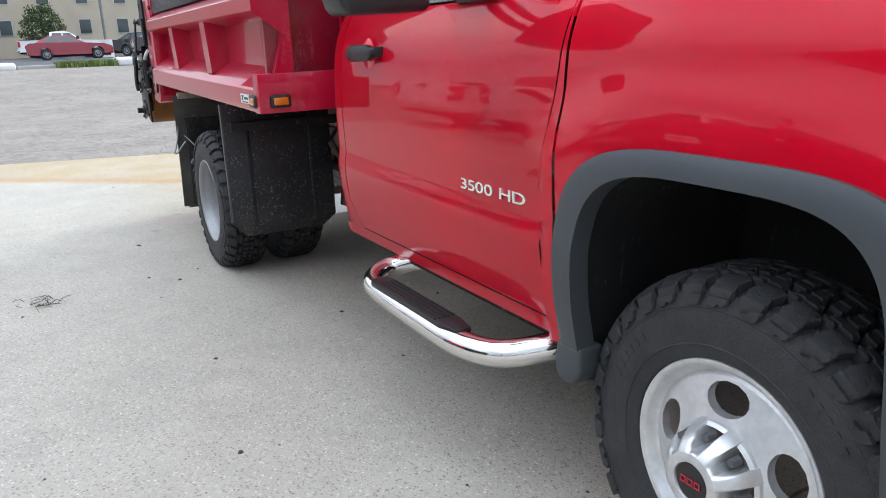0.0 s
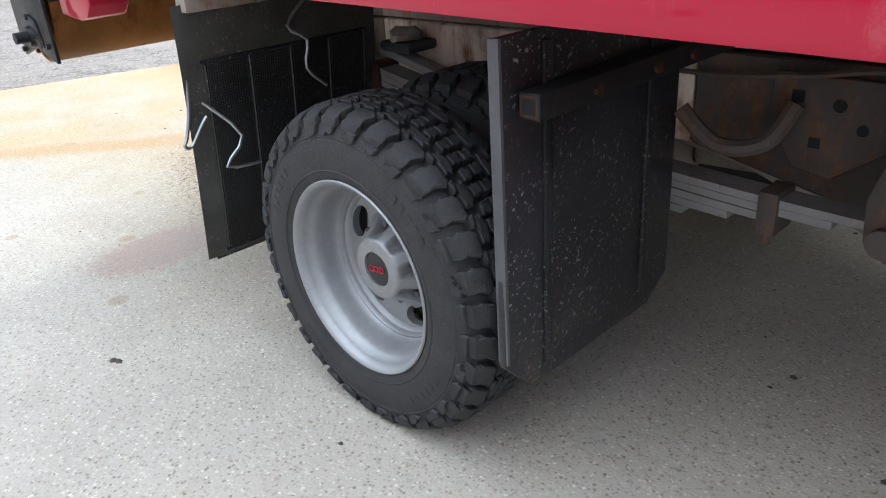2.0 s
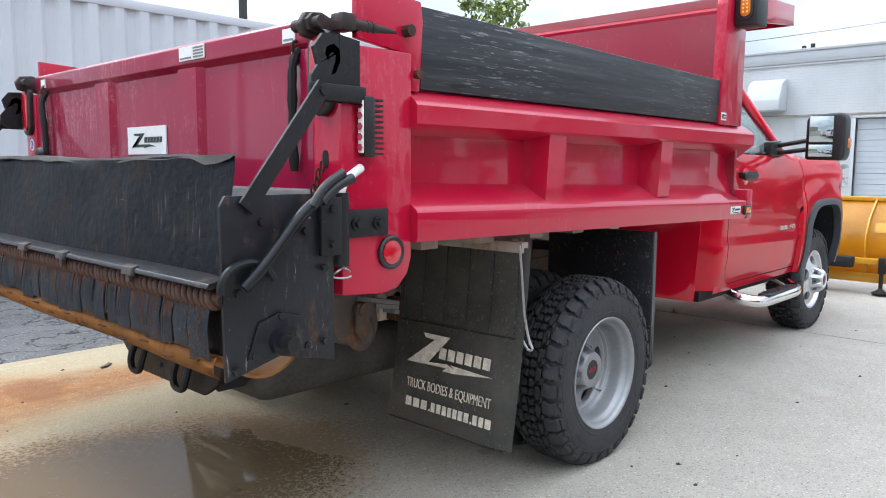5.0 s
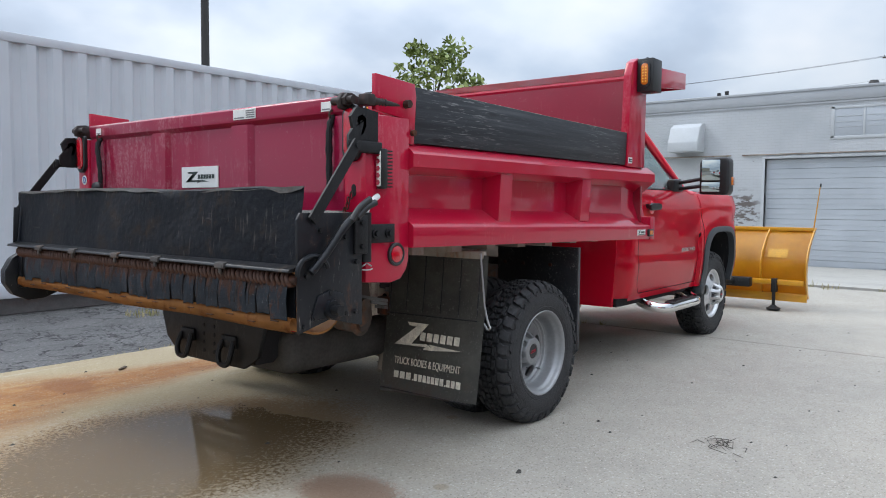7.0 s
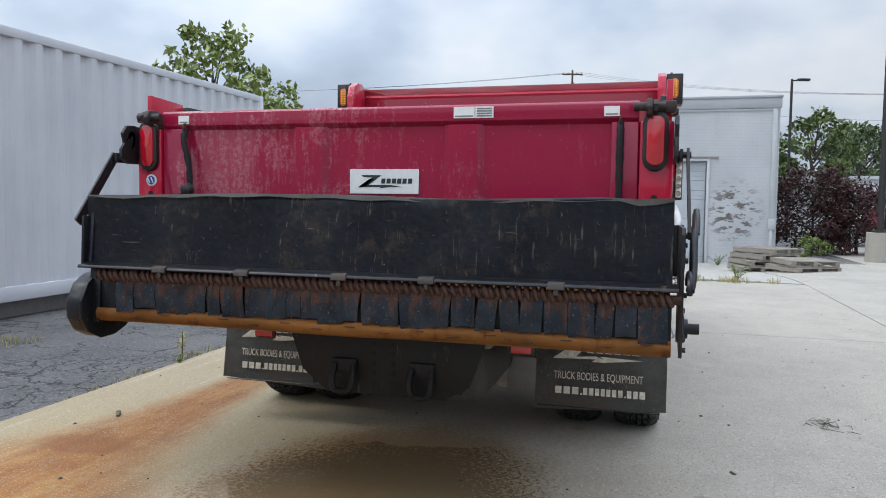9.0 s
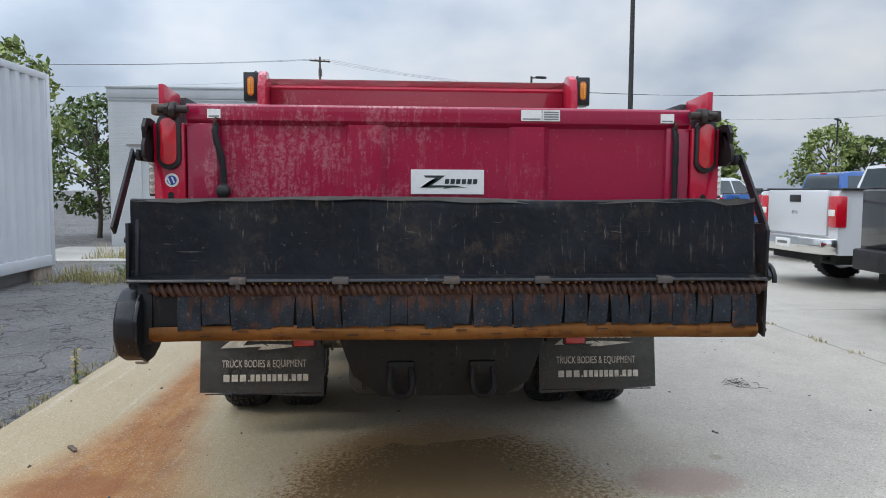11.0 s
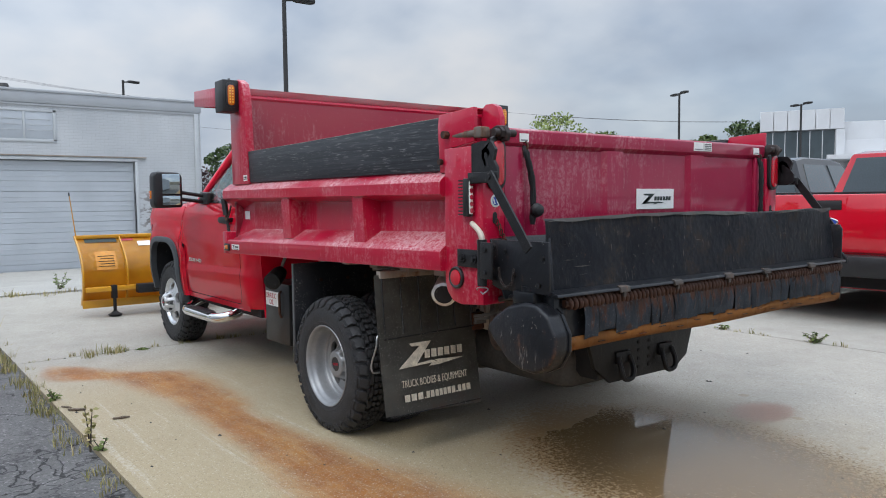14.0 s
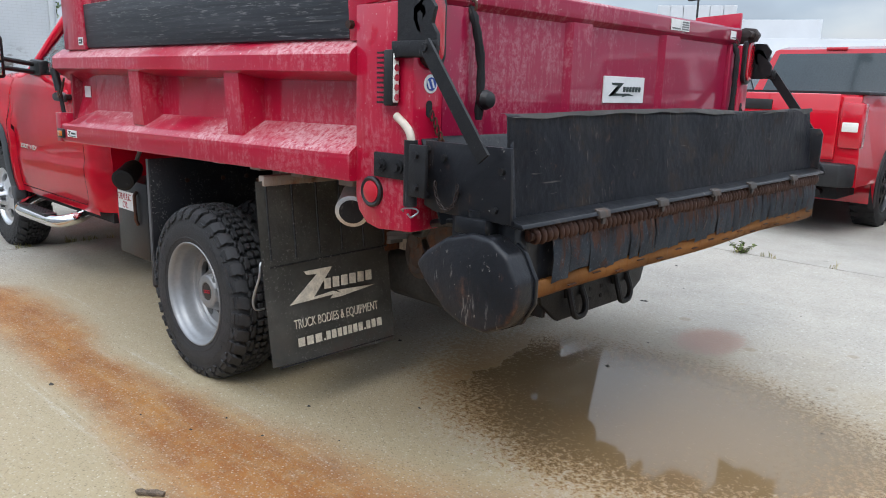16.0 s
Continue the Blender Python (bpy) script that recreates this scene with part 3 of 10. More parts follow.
ASPHALT = asphalt_mat("cracked_grey_asphalt", (0.115, 0.111, 0.107), 1.0)
ROADMAT = asphalt_mat("worn_pale_road", (0.20, 0.176, 0.150), 0.6, 0.5)
LOTMAT = asphalt_mat("dark_car_park_asphalt", (0.055, 0.057, 0.062), 0.3, 0.6)


def steel_white():
    g = G("container_white_paint")
    p = g.pos()
    k = g.noise(p, 0.9, 6)
    run = g.noise(g.stretch(p, (7, 7, 0.5)), 1, 6, 0.6)
    c = g.ramp(k, [(0.3, (0.50, 0.53, 0.57)), (0.7, (0.58, 0.605, 0.64))])
    c = g.mix(g.m("MULTIPLY", g.step(run, 0.58, 0.75), 0.18), c, (0.36, 0.36, 0.36))
    return g.done(Base_Color=c, Roughness=0.42, Normal=g.bump(g.noise(p, 3.0, 3), 0.15, 0.02))


CONTAINER = steel_white()


def brick_mat():
    g = G("white_painted_brick")
    p = g.pos()
    yz = g.n("ShaderNodeCombineXYZ", 0, X=g.axis(p, 1), Y=g.axis(p, 2), Z=0.0)
    node = g.t.nodes.new("ShaderNodeTexBrick")
    g.put(node.inputs["Vector"], yz)
    for k, v in (("Scale", 1.0), ("Mortar Size", 0.006), ("Brick Width", 0.215), ("Row Height", 0.075), ("Mortar Smooth", 0.4)):
        node.inputs[k].default_value = v
    mortar = node.outputs["Fac"]
    k, run = g.noise(p, 0.7, 6), g.noise(g.stretch(p, (3, 3, 0.35)), 1, 5, 0.6)
    c = g.ramp(k, [(0.3, (0.43, 0.45, 0.465)), (0.7, (0.54, 0.555, 0.565))])
    c = g.mix(g.m("MULTIPLY", g.step(run, 0.55, 0.75), 0.22), c, (0.40, 0.40, 0.39))
    c = g.mix(g.m("MULTIPLY", mortar, 0.34), c, (0.36, 0.36, 0.36))
    ey, ez = g.m("ADD", g.axis(p, 1), 3.35), g.m("SUBTRACT", g.axis(p, 2), 1.1)
    e3y = g.m("SUBTRACT", g.axis(p, 1), 2.95)
    near = g.m("MINIMUM", g.m("ADD", g.m("MULTIPLY", ey, ey), g.m("MULTIPLY", g.m("MULTIPLY", ez, ez), 0.7)), g.m("ADD", g.m("MULTIPLY", g.m("MULTIPLY", e3y, e3y), 2.0), g.m("MULTIPLY", g.m("MULTIPLY", ez, ez), 1.6)))
    patch = g.m("MULTIPLY", g.step(near, 0.75, 0.1), g.step(g.noise(g.stretch(p, (1, 4, 9)), 1, 4, 0.6), 0.50, 0.60))
    lone = g.step(g.noise(g.stretch(p, (1, 5, 13)), 1.0, 3), 0.74, 0.78)
    c = g.mix(g.m("MAXIMUM", patch, lone), c, (0.14, 0.12, 0.11))
    return g.done(Base_Color=c, Roughness=0.75, Normal=g.bump(g.m("SUBTRACT", g.m("MULTIPLY", g.noise(p, 26, 4), 0.4), mortar), 0.5, 0.008))


BRICK = brick_mat()
TRIM = plain("white_painted_trim", (0.48, 0.50, 0.51), 0.55, 0, 0.08, 1.5, 0.1)
DOORPAINT = plain("garage_door_pale_paint", (0.43, 0.46, 0.49), 0.5, 0, 0.07, 1.2, 0.1)
COPING = plain("grey_metal_coping", (0.40, 0.415, 0.43), 0.5, 0.2, 0.08, 1.5)
GALV = plain("dull_metal", (0.22, 0.22, 0.22), 0.5, 0.7)
POLE = plain("dark_bronze_pole", (0.035, 0.034, 0.033), 0.5, 0.3)
WOODPOLE = plain("utility_pole_wood", (0.11, 0.075, 0.05), 0.9, 0, 0.25, 6, 0.3)
BEIGE = plain("beige_stucco", (0.50, 0.43, 0.33), 0.85, 0, 0.08, 0.6, 0.1)
BEIGE2 = plain("pale_stucco", (0.66, 0.62, 0.55), 0.85, 0, 0.06, 0.6, 0.1)
SHOWPANEL = plain("white_facade_panels", (0.60, 0.61, 0.62), 0.45, 0, 0.05, 0.5)
GREYWALL = plain("pale_grey_panels", (0.56, 0.57, 0.58), 0.5, 0, 0.06, 0.5)
DARKWIN = plain("dark_window", (0.03, 0.045, 0.05), 0.12, 0, 0.2, 1.0, 0, 1.0)
ROOF = plain("flat_roof_grey", (0.2, 0.2, 0.2), 0.9)


def wood_mat():
    g = G("weathered_pallet_wood")
    p = g.pos()
    grain = g.noise(g.stretch(p, (3, 3, 40)), 1, 6, 0.6)
    r = g.n("ShaderNodeNewGeometry", "Random Per Island")
    c = g.mix(g.m("MULTIPLY", r, 0.7), g.ramp(grain, [(0.3, (0.20, 0.17, 0.13)), (0.7, (0.36, 0.32, 0.26))]), (0.24, 0.23, 0.21))
    return g.done(Base_Color=c, Roughness=0.85, Normal=g.bump(grain, 0.4, 0.005))


WOOD = wood_mat()


def leaf_mat(name, a, b, back=0.25):
    g = G(name)
    r = g.n("ShaderNodeNewGeometry", "Random Per Island")
    p = g.pos()
    k = g.m("ADD", g.m("MULTIPLY", r, 0.6), g.m("MULTIPLY", g.noise(p, 1.4, 3), 0.4))
    return g.done(Base_Color=g.ramp(k, [(0.2, a), (0.8, b)]), Roughness=0.55, Subsurface_Weight=0.0, Specular_IOR_Level=0.3)


LEAF = leaf_mat("tree_leaf_green", (0.045, 0.075, 0.018), (0.13, 0.17, 0.05))
# base colour lifted to stand in for light coming through the leaves
LEAFLIGHT = leaf_mat("pale_leaf_yellow_green", (0.11, 0.155, 0.035), (0.27, 0.31, 0.10))
LEAFDARK = leaf_mat("tree_leaf_dark_green", (0.025, 0.05, 0.018), (0.085, 0.12, 0.04))
LEAFPURPLE = leaf_mat("hedge_leaf_purple_brown", (0.030, 0.014, 0.014), (0.10, 0.045, 0.042))
GRASS = leaf_mat("dry_grass", (0.20, 0.20, 0.065), (0.46, 0.38, 0.19))
WEED = leaf_mat("weed_green", (0.07, 0.12, 0.025), (0.20, 0.24, 0.07))
BARK = plain("tree_bark", (0.07, 0.055, 0.042), 0.95, 0, 0.3, 14, 0.6)
TWIG = plain("dead_twig", (0.09, 0.075, 0.06), 0.9, 0, 0.3)
BARKCHIP = plain("weathered_bark", (0.14, 0.105, 0.075), 0.9, 0, 0.5, 40, 0.8, 0, 220)
PEBBLE = plain("dark_pebble", (0.05, 0.045, 0.04), 0.9, 0, 0.3)
MAROON = car_paint("maroon_car_paint", (0.25, 0.003, 0.020), 0.01)
SILVERCAR = car_paint("silver_car_paint", (0.56, 0.57, 0.58), 0.02)
BLUECAR = car_paint("blue_car_paint", (0.02, 0.10, 0.34), 0.02)
WHITECAR = car_paint("white_car_paint", (0.72, 0.73, 0.74), 0.02)
BLACKCAR = car_paint("black_car_paint", (0.006, 0.006, 0.008), 0.02)
BRIGHTRED = car_paint("bright_red_car_paint", (0.54, 0.004, 0.018), 0.006)


# ---- mesh helpers ----
def merge(bm, src, m=None):
    if m is not None:
        src.transform(m)
    me = bpy.data.meshes.new("piece")
    src.to_mesh(me)
    bm.from_mesh(me)
    bpy.data.meshes.remove(me)
    src.free()


def box(bm, x0, x1, y0, y1, z0, z1, bev=0.0, seg=2, m=None):
    b = bmesh.new()
    bmesh.ops.create_cube(b, size=1, matrix=Matrix.Translation(((x0 + x1) / 2, (y0 + y1) / 2, (z0 + z1) / 2)) @ Matrix.Diagonal((abs(x1 - x0), abs(y1 - y0), abs(z1 - z0), 1)))
    if bev:
        bmesh.ops.bevel(b, geom=b.edges[:], offset=bev, segments=seg, affect="EDGES", profile=0.5)
    merge(bm, b, m)
    return bm


def at_axis(axis, p, a):
    return {"x": (a, p[0], p[1]), "y": (p[0], a, p[1]), "z": (p[0], p[1], a)}[axis]


def prism(bm, pts, axis, a, c, bev=0.0, seg=2, m=None, top=None):
    """A polygon pushed along an axis from a to c; top: another polygon of the same length for the far end."""
    b = bmesh.new()
    lo = [b.verts.new(at_axis(axis, p, a)) for p in pts]
    hi = [b.verts.new(at_axis(axis, p, c)) for p in (top or pts)]
    b.faces.new(lo)
    b.faces.new(hi[::-1])
    for k in range(len(pts)):
        j = (k + 1) % len(pts)
        b.faces.new((lo[k], hi[k], hi[j], lo[j]))
    bmesh.ops.recalc_face_normals(b, faces=b.faces[:])
    if bev:
        bmesh.ops.bevel(b, geom=b.edges[:], offset=bev, segments=seg, affect="EDGES", profile=0.5, clamp_overlap=True)
    merge(bm, b, m)
    return bm


def ring_loft(bm, rings, cap=True, close=False):
    """Quads between rings of equal length."""
    vs = [[bm.verts.new(p) for p in r] for r in rings]
    n = len(vs[0])
    pairs = list(zip(vs, vs[1:])) + ([(vs[-1], vs[0])] if close else [])
    for a, b in pairs:
        for k in range(n):
            j = (k + 1) % n
            bm.faces.new((a[k], a[j], b[j], b[k]))
    if cap and not close:
        bm.faces.new(vs[0][::-1])
        bm.faces.new(vs[-1])
    return bm


def tube(bm, pts, r, n=8, close=False):
    """A round bar along points; r one radius or one for each point."""
    P = [Vector(p) for p in pts]
    R = r if isinstance(r, (list, tuple)) else [r] * len(P)
    rings, side = [], None
    for k, p in enumerate(P):
        a = P[k - 1] if k or close else p
        c = P[(k + 1) % len(P)] if k + 1 < len(P) or close else p
        d = (c - a).normalized()
        if side is None:
            side = d.orthogonal().normalized()
        side = (side - d * side.dot(d)).normalized()
        up = d.cross(side)
        rings.append([p + (side * math.cos(t) + up * math.sin(t)) * R[k] for t in (2 * math.pi * i / n for i in range(n))])
    b = bmesh.new()
    ring_loft(b, rings, True, close)
    bmesh.ops.recalc_face_normals(b, faces=b.faces[:])
    merge(bm, b)
    return bm


def cyl(bm, p0, p1, r, r1=None, n=16):
    return tube(bm, [p0, p1], [r, r if r1 is None else r1], n)


def smooth_path(pts, n=6):
    """More points along a Catmull-Rom curve."""
    P = [Vector(p) for p in pts]
    out = []
    for k in range(len(P) - 1):
        a, b, c, d = P[max(k - 1, 0)], P[k], P[k + 1], P[min(k + 2, len(P) - 1)]
        for i in range(n):
            t = i / n
            out.append(0.5 * ((2 * b) + (c - a) * t + (2 * a - 5 * b + 4 * c - d) * t * t + (3 * b - a - 3 * c + d) * t ** 3))
    return out + [P[-1]]


def lathe(bm, prof, n=48, c=(0, 0, 0), axis="y", cap=False):
    """prof: (along the axis, radius)."""
    c = Vector(c)
    rings = []
    for k in range(n):
        t = 2 * math.pi * k / n
        s, u = math.cos(t), math.sin(t)
        ring = []
        for o, r in prof:
            ring.append(c + Vector({"y": (r * s, o, r * u), "x": (o, r * s, r * u), "z": (r * s, r * u, o)}[axis]))
        rings.append(ring)
    b = bmesh.new()
    vs = [[b.verts.new(p) for p in r] for r in rings]
    for k in range(n):
        a, d = vs[k], vs[(k + 1) % n]
        for i in range(len(prof) - 1):
            b.faces.new((a[i], a[i + 1], d[i + 1], d[i]))
    if cap:
        b.faces.new([v[0] for v in vs])
        b.faces.new([v[-1] for v in vs][::-1])
    bmesh.ops.remove_doubles(b, verts=b.verts[:], dist=1e-5)
    bmesh.ops.recalc_face_normals(b, faces=b.faces[:])
    merge(bm, b)
    return bm


def grid(bm, rows, thick=0.0):
    """A sheet through rows of points, with a thickness if wanted."""
    b = bmesh.new()
    vs = [[b.verts.new(p) for p in r] for r in rows]
    for a, c in zip(vs, vs[1:]):
        for k in range(len(a) - 1):
            b.faces.new((a[k], a[k + 1], c[k + 1], c[k]))
    if thick:
        bmesh.ops.solidify(b, geom=b.faces[:], thickness=thick)
    bmesh.ops.recalc_face_normals(b, faces=b.faces[:])
    merge(bm, b)
    return bm


def to_mesh(name, bm, mat, sharp=38):
    me = bpy.data.meshes.new(name)
    bm.to_mesh(me)
    bm.free()
    me.materials.append(mat)
    if sharp:
        me.shade_smooth()
        me.set_sharp_from_angle(angle=radians(sharp))
    return me


def thing(name, label, category, base=(0, 0, 0), group="", kind=""):
    """An empty at a thing's base; its parts go under it."""
    e = new(name)
    e.empty_display_size = 0.1
    e.location = base
    return tagged(e, label, category, group, kind)


def world_of(ob):
    m = Matrix.Translation(ob.location)
    return world_of(ob.parent) @ ob.matrix_parent_inverse @ m if ob.parent else m


def part(name, bm, mat, parent=None, label="", sharp=38):
    """A mesh, given in the same space as its parent thing is placed in, as one part."""
    ob = new(name, bm if isinstance(bm, bpy.types.Mesh) else to_mesh(name, bm, mat, sharp))
    if parent is not None:
        ob.parent = parent
        ob.matrix_parent_inverse = world_of(parent).inverted()
    if label:
        ob["label"] = label
    return ob


def solo(name, bm, mat, label, category, group="", kind="", sharp=38):
    return tagged(part(name, bm, mat, None, "", sharp), label, category, group, kind)


def B():
    return bmesh.new()


def text_mesh(bm, s, size, m, depth=0.002, bold=0.0):
    """Adds lettering in the built-in font; the baseline starts at m's origin, along m's x, up m's y."""
    cu = bpy.data.curves.new("lettering", "FONT")
    cu.body, cu.size, cu.extrude, cu.offset = s, size, depth, bold
    ob = bpy.data.objects.new("lettering", cu)
    scene.collection.objects.link(ob)
    me = bpy.data.meshes.new_from_object(ob.evaluated_get(bpy.context.evaluated_depsgraph_get()))
    bpy.data.objects.remove(ob)
    bpy.data.curves.remove(cu)
    xs = [v.co.x for v in me.vertices]
    me.transform(m)
    bm.from_mesh(me)
    bpy.data.meshes.remove(me)
    return max(xs) if xs else 0


def facing(o, right, up):
    """A frame at o with x along right and y along up."""
    r, u = Vector(right).normalized(), Vector(up).normalized()
    n = r.cross(u)
    return Matrix.Translation(o) @ Matrix((r, u, n)).transposed().to_4x4()

# ---- ground ----
def lie(x, y):
    """Height of the land: flat round the truck, a dip to the garage, a rise across the road behind."""
    def s(t):
        t = min(max(t, 0), 1)
        return t * t * (3 - 2 * t)
    dip = -0.34 * s((x - 8.5) / 7.0) * (0.35 + 0.65 * s((y + 5.5) / 3.0))
    rise = 0.90 * s((-7.0 - x) / 31.0) + 0.006 * max(0, -38 - x)
    return dip + min(rise, 1.6)


def road_x(y):
    return -5.45 + 0.30 * (y + 0.5)


def ground_sheet():
    def ticks(lo, hi, fine_lo, fine_hi, fine, coarse):
        out, v = [], lo
        while v < hi:
            out.append(v)
            v += fine if fine_lo <= v < fine_hi else coarse if abs(v) < 80 else 120
        return out + [hi]
    xs, ys = ticks(-900, 900, -40, 24, 1.0, 8), ticks(-900, 900, -16, 12, 1.5, 8)
    bm = B()
    vs = [[bm.verts.new((x, y, lie(x, y) - 0.035)) for y in ys] for x in xs]
    for a, b in zip(vs, vs[1:]):
        for k in range(len(ys) - 1):
            bm.faces.new((a[k], b[k], b[k + 1], a[k + 1]))
    return solo("ground", bm, ASPHALT, "dark grey cracked asphalt yard reaching to the horizon", "ground", kind="structure", sharp=0)


ground_sheet()


def slab_mesh(poly, name, step=0.5, thick=0.12):
    """A slab over a quadrilateral (x, y), its top following the land."""
    bm = B()
    (ax, ay), (bx, by), (cx, cy), (dx, dy) = poly
    n = max(1, int(math.hypot(bx - ax, by - ay) / step))
    k = max(1, int(math.hypot(dx - ax, dy - ay) / step))
    g = 0.007

    def p(u, v, top):
        x = (ax * (1 - u) + bx * u) * (1 - v) + (dx * (1 - u) + cx * u) * v
        y = (ay * (1 - u) + by * u) * (1 - v) + (dy * (1 - u) + cy * u) * v
        mx, my = (ax + bx + cx + dx) / 4, (ay + by + cy + dy) / 4
        L = math.hypot(x - mx, y - my) + 1e-6
        x, y = x - g * (x - mx) / L, y - g * (y - my) / L
        return (x, y, lie(x, y) if top else lie(x, y) - thick)
    rows = [[bm.verts.new(p(i / n, j / k, True)) for j in range(k + 1)] for i in range(n + 1)]
    for a, b in zip(rows, rows[1:]):
        for j in range(k):
            bm.faces.new((a[j], b[j], b[j + 1], a[j + 1]))
    rim = [rows[i][0] for i in range(n + 1)] + [rows[n][j] for j in range(1, k + 1)] + [rows[i][k] for i in range(n - 1, -1, -1)] + [rows[0][j] for j in range(k - 1, 0, -1)]
    low = [bm.verts.new((v.co.x, v.co.y, v.co.z - thick)) for v in rim]
    for i in range(len(rim)):
        j = (i + 1) % len(rim)
        bm.faces.new((rim[i], rim[j], low[j], low[i]))
    bmesh.ops.recalc_face_normals(bm, faces=bm.faces[:])
    return bm


pavement = thing("pavement", "pale grey concrete yard slabs with rust stains and puddle", "pavement", kind="structure")
Y0, Y1, Y2, Y3 = 2.38, -3.60, -9.6, -15.6


def quad(x0, x1, y0, y1, slant0=False):
    a, b = (road_x(y0), road_x(y1)) if slant0 else (x0, x0)
    return [(a, y0), (x1, y0), (x1, y1), (b, y1)]


SLABS = [
    (quad(0, 3.31, Y0, Y1, True), CONCRETE), (quad(3.31, 8.7, Y0, Y1), CONCRETE),
    (quad(0, 3.31, Y1, Y2, True), CONCRETE2), (quad(3.31, 9.4, Y1, Y2), CONCRETE2), (quad(9.4, 15.6, Y1, Y2), CONCRETE2),
    (quad(0, 3.31, Y2, Y3, True), CONCRETE2), (quad(3.31, 9.4, Y2, Y3), CONCRETE2), (quad(9.4, 15.6, Y2, Y3), CONCRETE2),
    (quad(15.6, 24.0, -6.2, -15.6), CONCRETE2),
]
for q, mat in SLABS:
    part("concrete_slab", slab_mesh(q, "concrete_slab"), mat, pavement, sharp=25)
for q in ([(8.75, 3.2), (17.5, 3.2), (17.5, -1.2), (9.2, -1.2)], [(9.2, -1.2), (17.5, -1.2), (17.5, -3.58), (8.8, -3.58)], [(10.0, 9.5), (17.5, 9.5), (17.5, 3.2), (9.6, 3.2)]):
    part("garage_apron", slab_mesh(q, "garage_apron"), CONCRETE3, pavement, "pale broken concrete apron before the garage", 25)

bm = B()
rows = []
for i in range(61):
    y = -120 + 4 * i
    rows.append([(x, y, lie(x, y) - 0.012) for x in [road_x(max(-40, min(40, y))) - 0.05 - t * 24.8 for t in (0, 0.05, 0.1, 0.2, 0.3, 0.4, 0.5, 0.6, 0.7, 0.8, 0.9, 1.0)]])
grid(bm, rows)
solo("road", bm, ROADMAT, "worn pale grey asphalt road with fine cracks", "road", kind="structure", sharp=0)

# far kerb with planted gaps and rounded white ends
for y0, y1 in ((-30, -16), (-16, -4.2), (-1.95, -0.55), (8.5, 20), (20, 34)):
    bm = B()
    box(bm, -30.75, -30.45, y0, y1 - 0.03, lie(-30.5, 0) - 0.1, lie(-30.5, 0) + 0.12, 0.03)
    solo("kerb", bm, CONCRETE3, "white-painted concrete kerb along the road", "kerb", kind="structure")
for y0, y1, h in ((-4.1, -2.0, 0.26), (1.75, 2.60, 0.30), (6.2, 7.1, 0.30)):
    bm = B()
    box(bm, -30.95, -30.30, y0, y1, lie(-30.5, 0) - 0.1, lie(-30.5, 0) + h, 0.13, 4)
    solo("kerb_end", bm, WHITE, "rounded white-painted concrete kerb end beside the planting", "kerb end", "kerb ends")


def tuft(verts, faces, x, y, z, h, n, r, lean=0.35, w=0.006, rng=random):
    """Blades of grass as narrow bent strips."""
    for _ in range(n):
        a = rng.random() * 6.283
        d = r * math.sqrt(rng.random())
        bx, by = x + d * math.cos(a), y + d * math.sin(a)
        hh = h * (0.5 + 0.6 * rng.random())
        t = rng.random() * 6.283
        lx, ly = math.cos(t) * lean * hh * rng.random(), math.sin(t) * lean * hh * rng.random()
        px, py = -math.sin(t) * w, math.cos(t) * w
        i = len(verts)
        verts += [(bx - px, by - py, z), (bx + px, by + py, z), (bx + lx * 0.4 + px * 0.8, by + ly * 0.4 + py * 0.8, z + hh * 0.6), (bx + lx * 0.4 - px * 0.8, by + ly * 0.4 - py * 0.8, z + hh * 0.6), (bx + lx, by + ly, z + hh)]
        faces += [(i, i + 1, i + 2, i + 3), (i + 3, i + 2, i + 4)]


def stuff(name, verts, faces, mat, label, category, kind="stuff"):
    me = bpy.data.meshes.new(name)
    me.from_pydata(verts, [], faces)
    me.materials.append(mat)
    return tagged(new(name, me), label, category, kind=kind)


rng = random.Random(4)
V, F = [], []
for _ in range(150):                       # along the asphalt edge
    x = -1.0 + 9.5 * rng.random() ** 0.8
    if 0.2 < x < 1.3 and rng.random() < 0.5:
        continue
    tuft(V, F, x, 2.43 + 0.04 * rng.gauss(0, 1), -0.035, 0.035 + 0.12 * rng.random() * (0.2 + max(0, x) / 5), 13, 0.06, 0.8, 0.003, rng)
for _ in range(16):                        # thicker at one broken corner
    x = 1.55 + 1.0 * rng.random()
    tuft(V, F, x, 2.44 + 0.05 * rng.gauss(0, 1), -0.03, 0.03 + 0.07 * rng.random(), 12, 0.05, 0.7, 0.0025, rng)
for cx, cy in ((3.24, 1.55), (3.27, 1.66), (3.22, 1.80)):
    for _ in range(3):
        tuft(V, F, cx + rng.gauss(0, 0.03), cy + rng.gauss(0, 0.03), 0.0, 0.05 + 0.06 * rng.random(), 14, 0.05, 0.7, 0.003, rng)
for _ in range(60):                        # joints in the slabs
    t = rng.random()
    x, y = (3.31, 2.3 - 2.3 * t) if rng.random() < 0.45 else (-1.6 + 6.0 * t, -3.6)
    tuft(V, F, x + rng.gauss(0, 0.015), y + rng.gauss(0, 0.02), -0.01, 0.03 + 0.05 * rng.random(), 9, 0.035, 0.9, 0.003, rng)
for _ in range(60):                        # against the far apron
    x, y = 8.72 + rng.gauss(0, 0.12), -3.2 + 6.4 * rng.random()
    tuft(V, F, x, y, lie(x, y) - 0.02, 0.05 + 0.12 * rng.random(), 14, 0.12, 0.8, 0.005, rng)
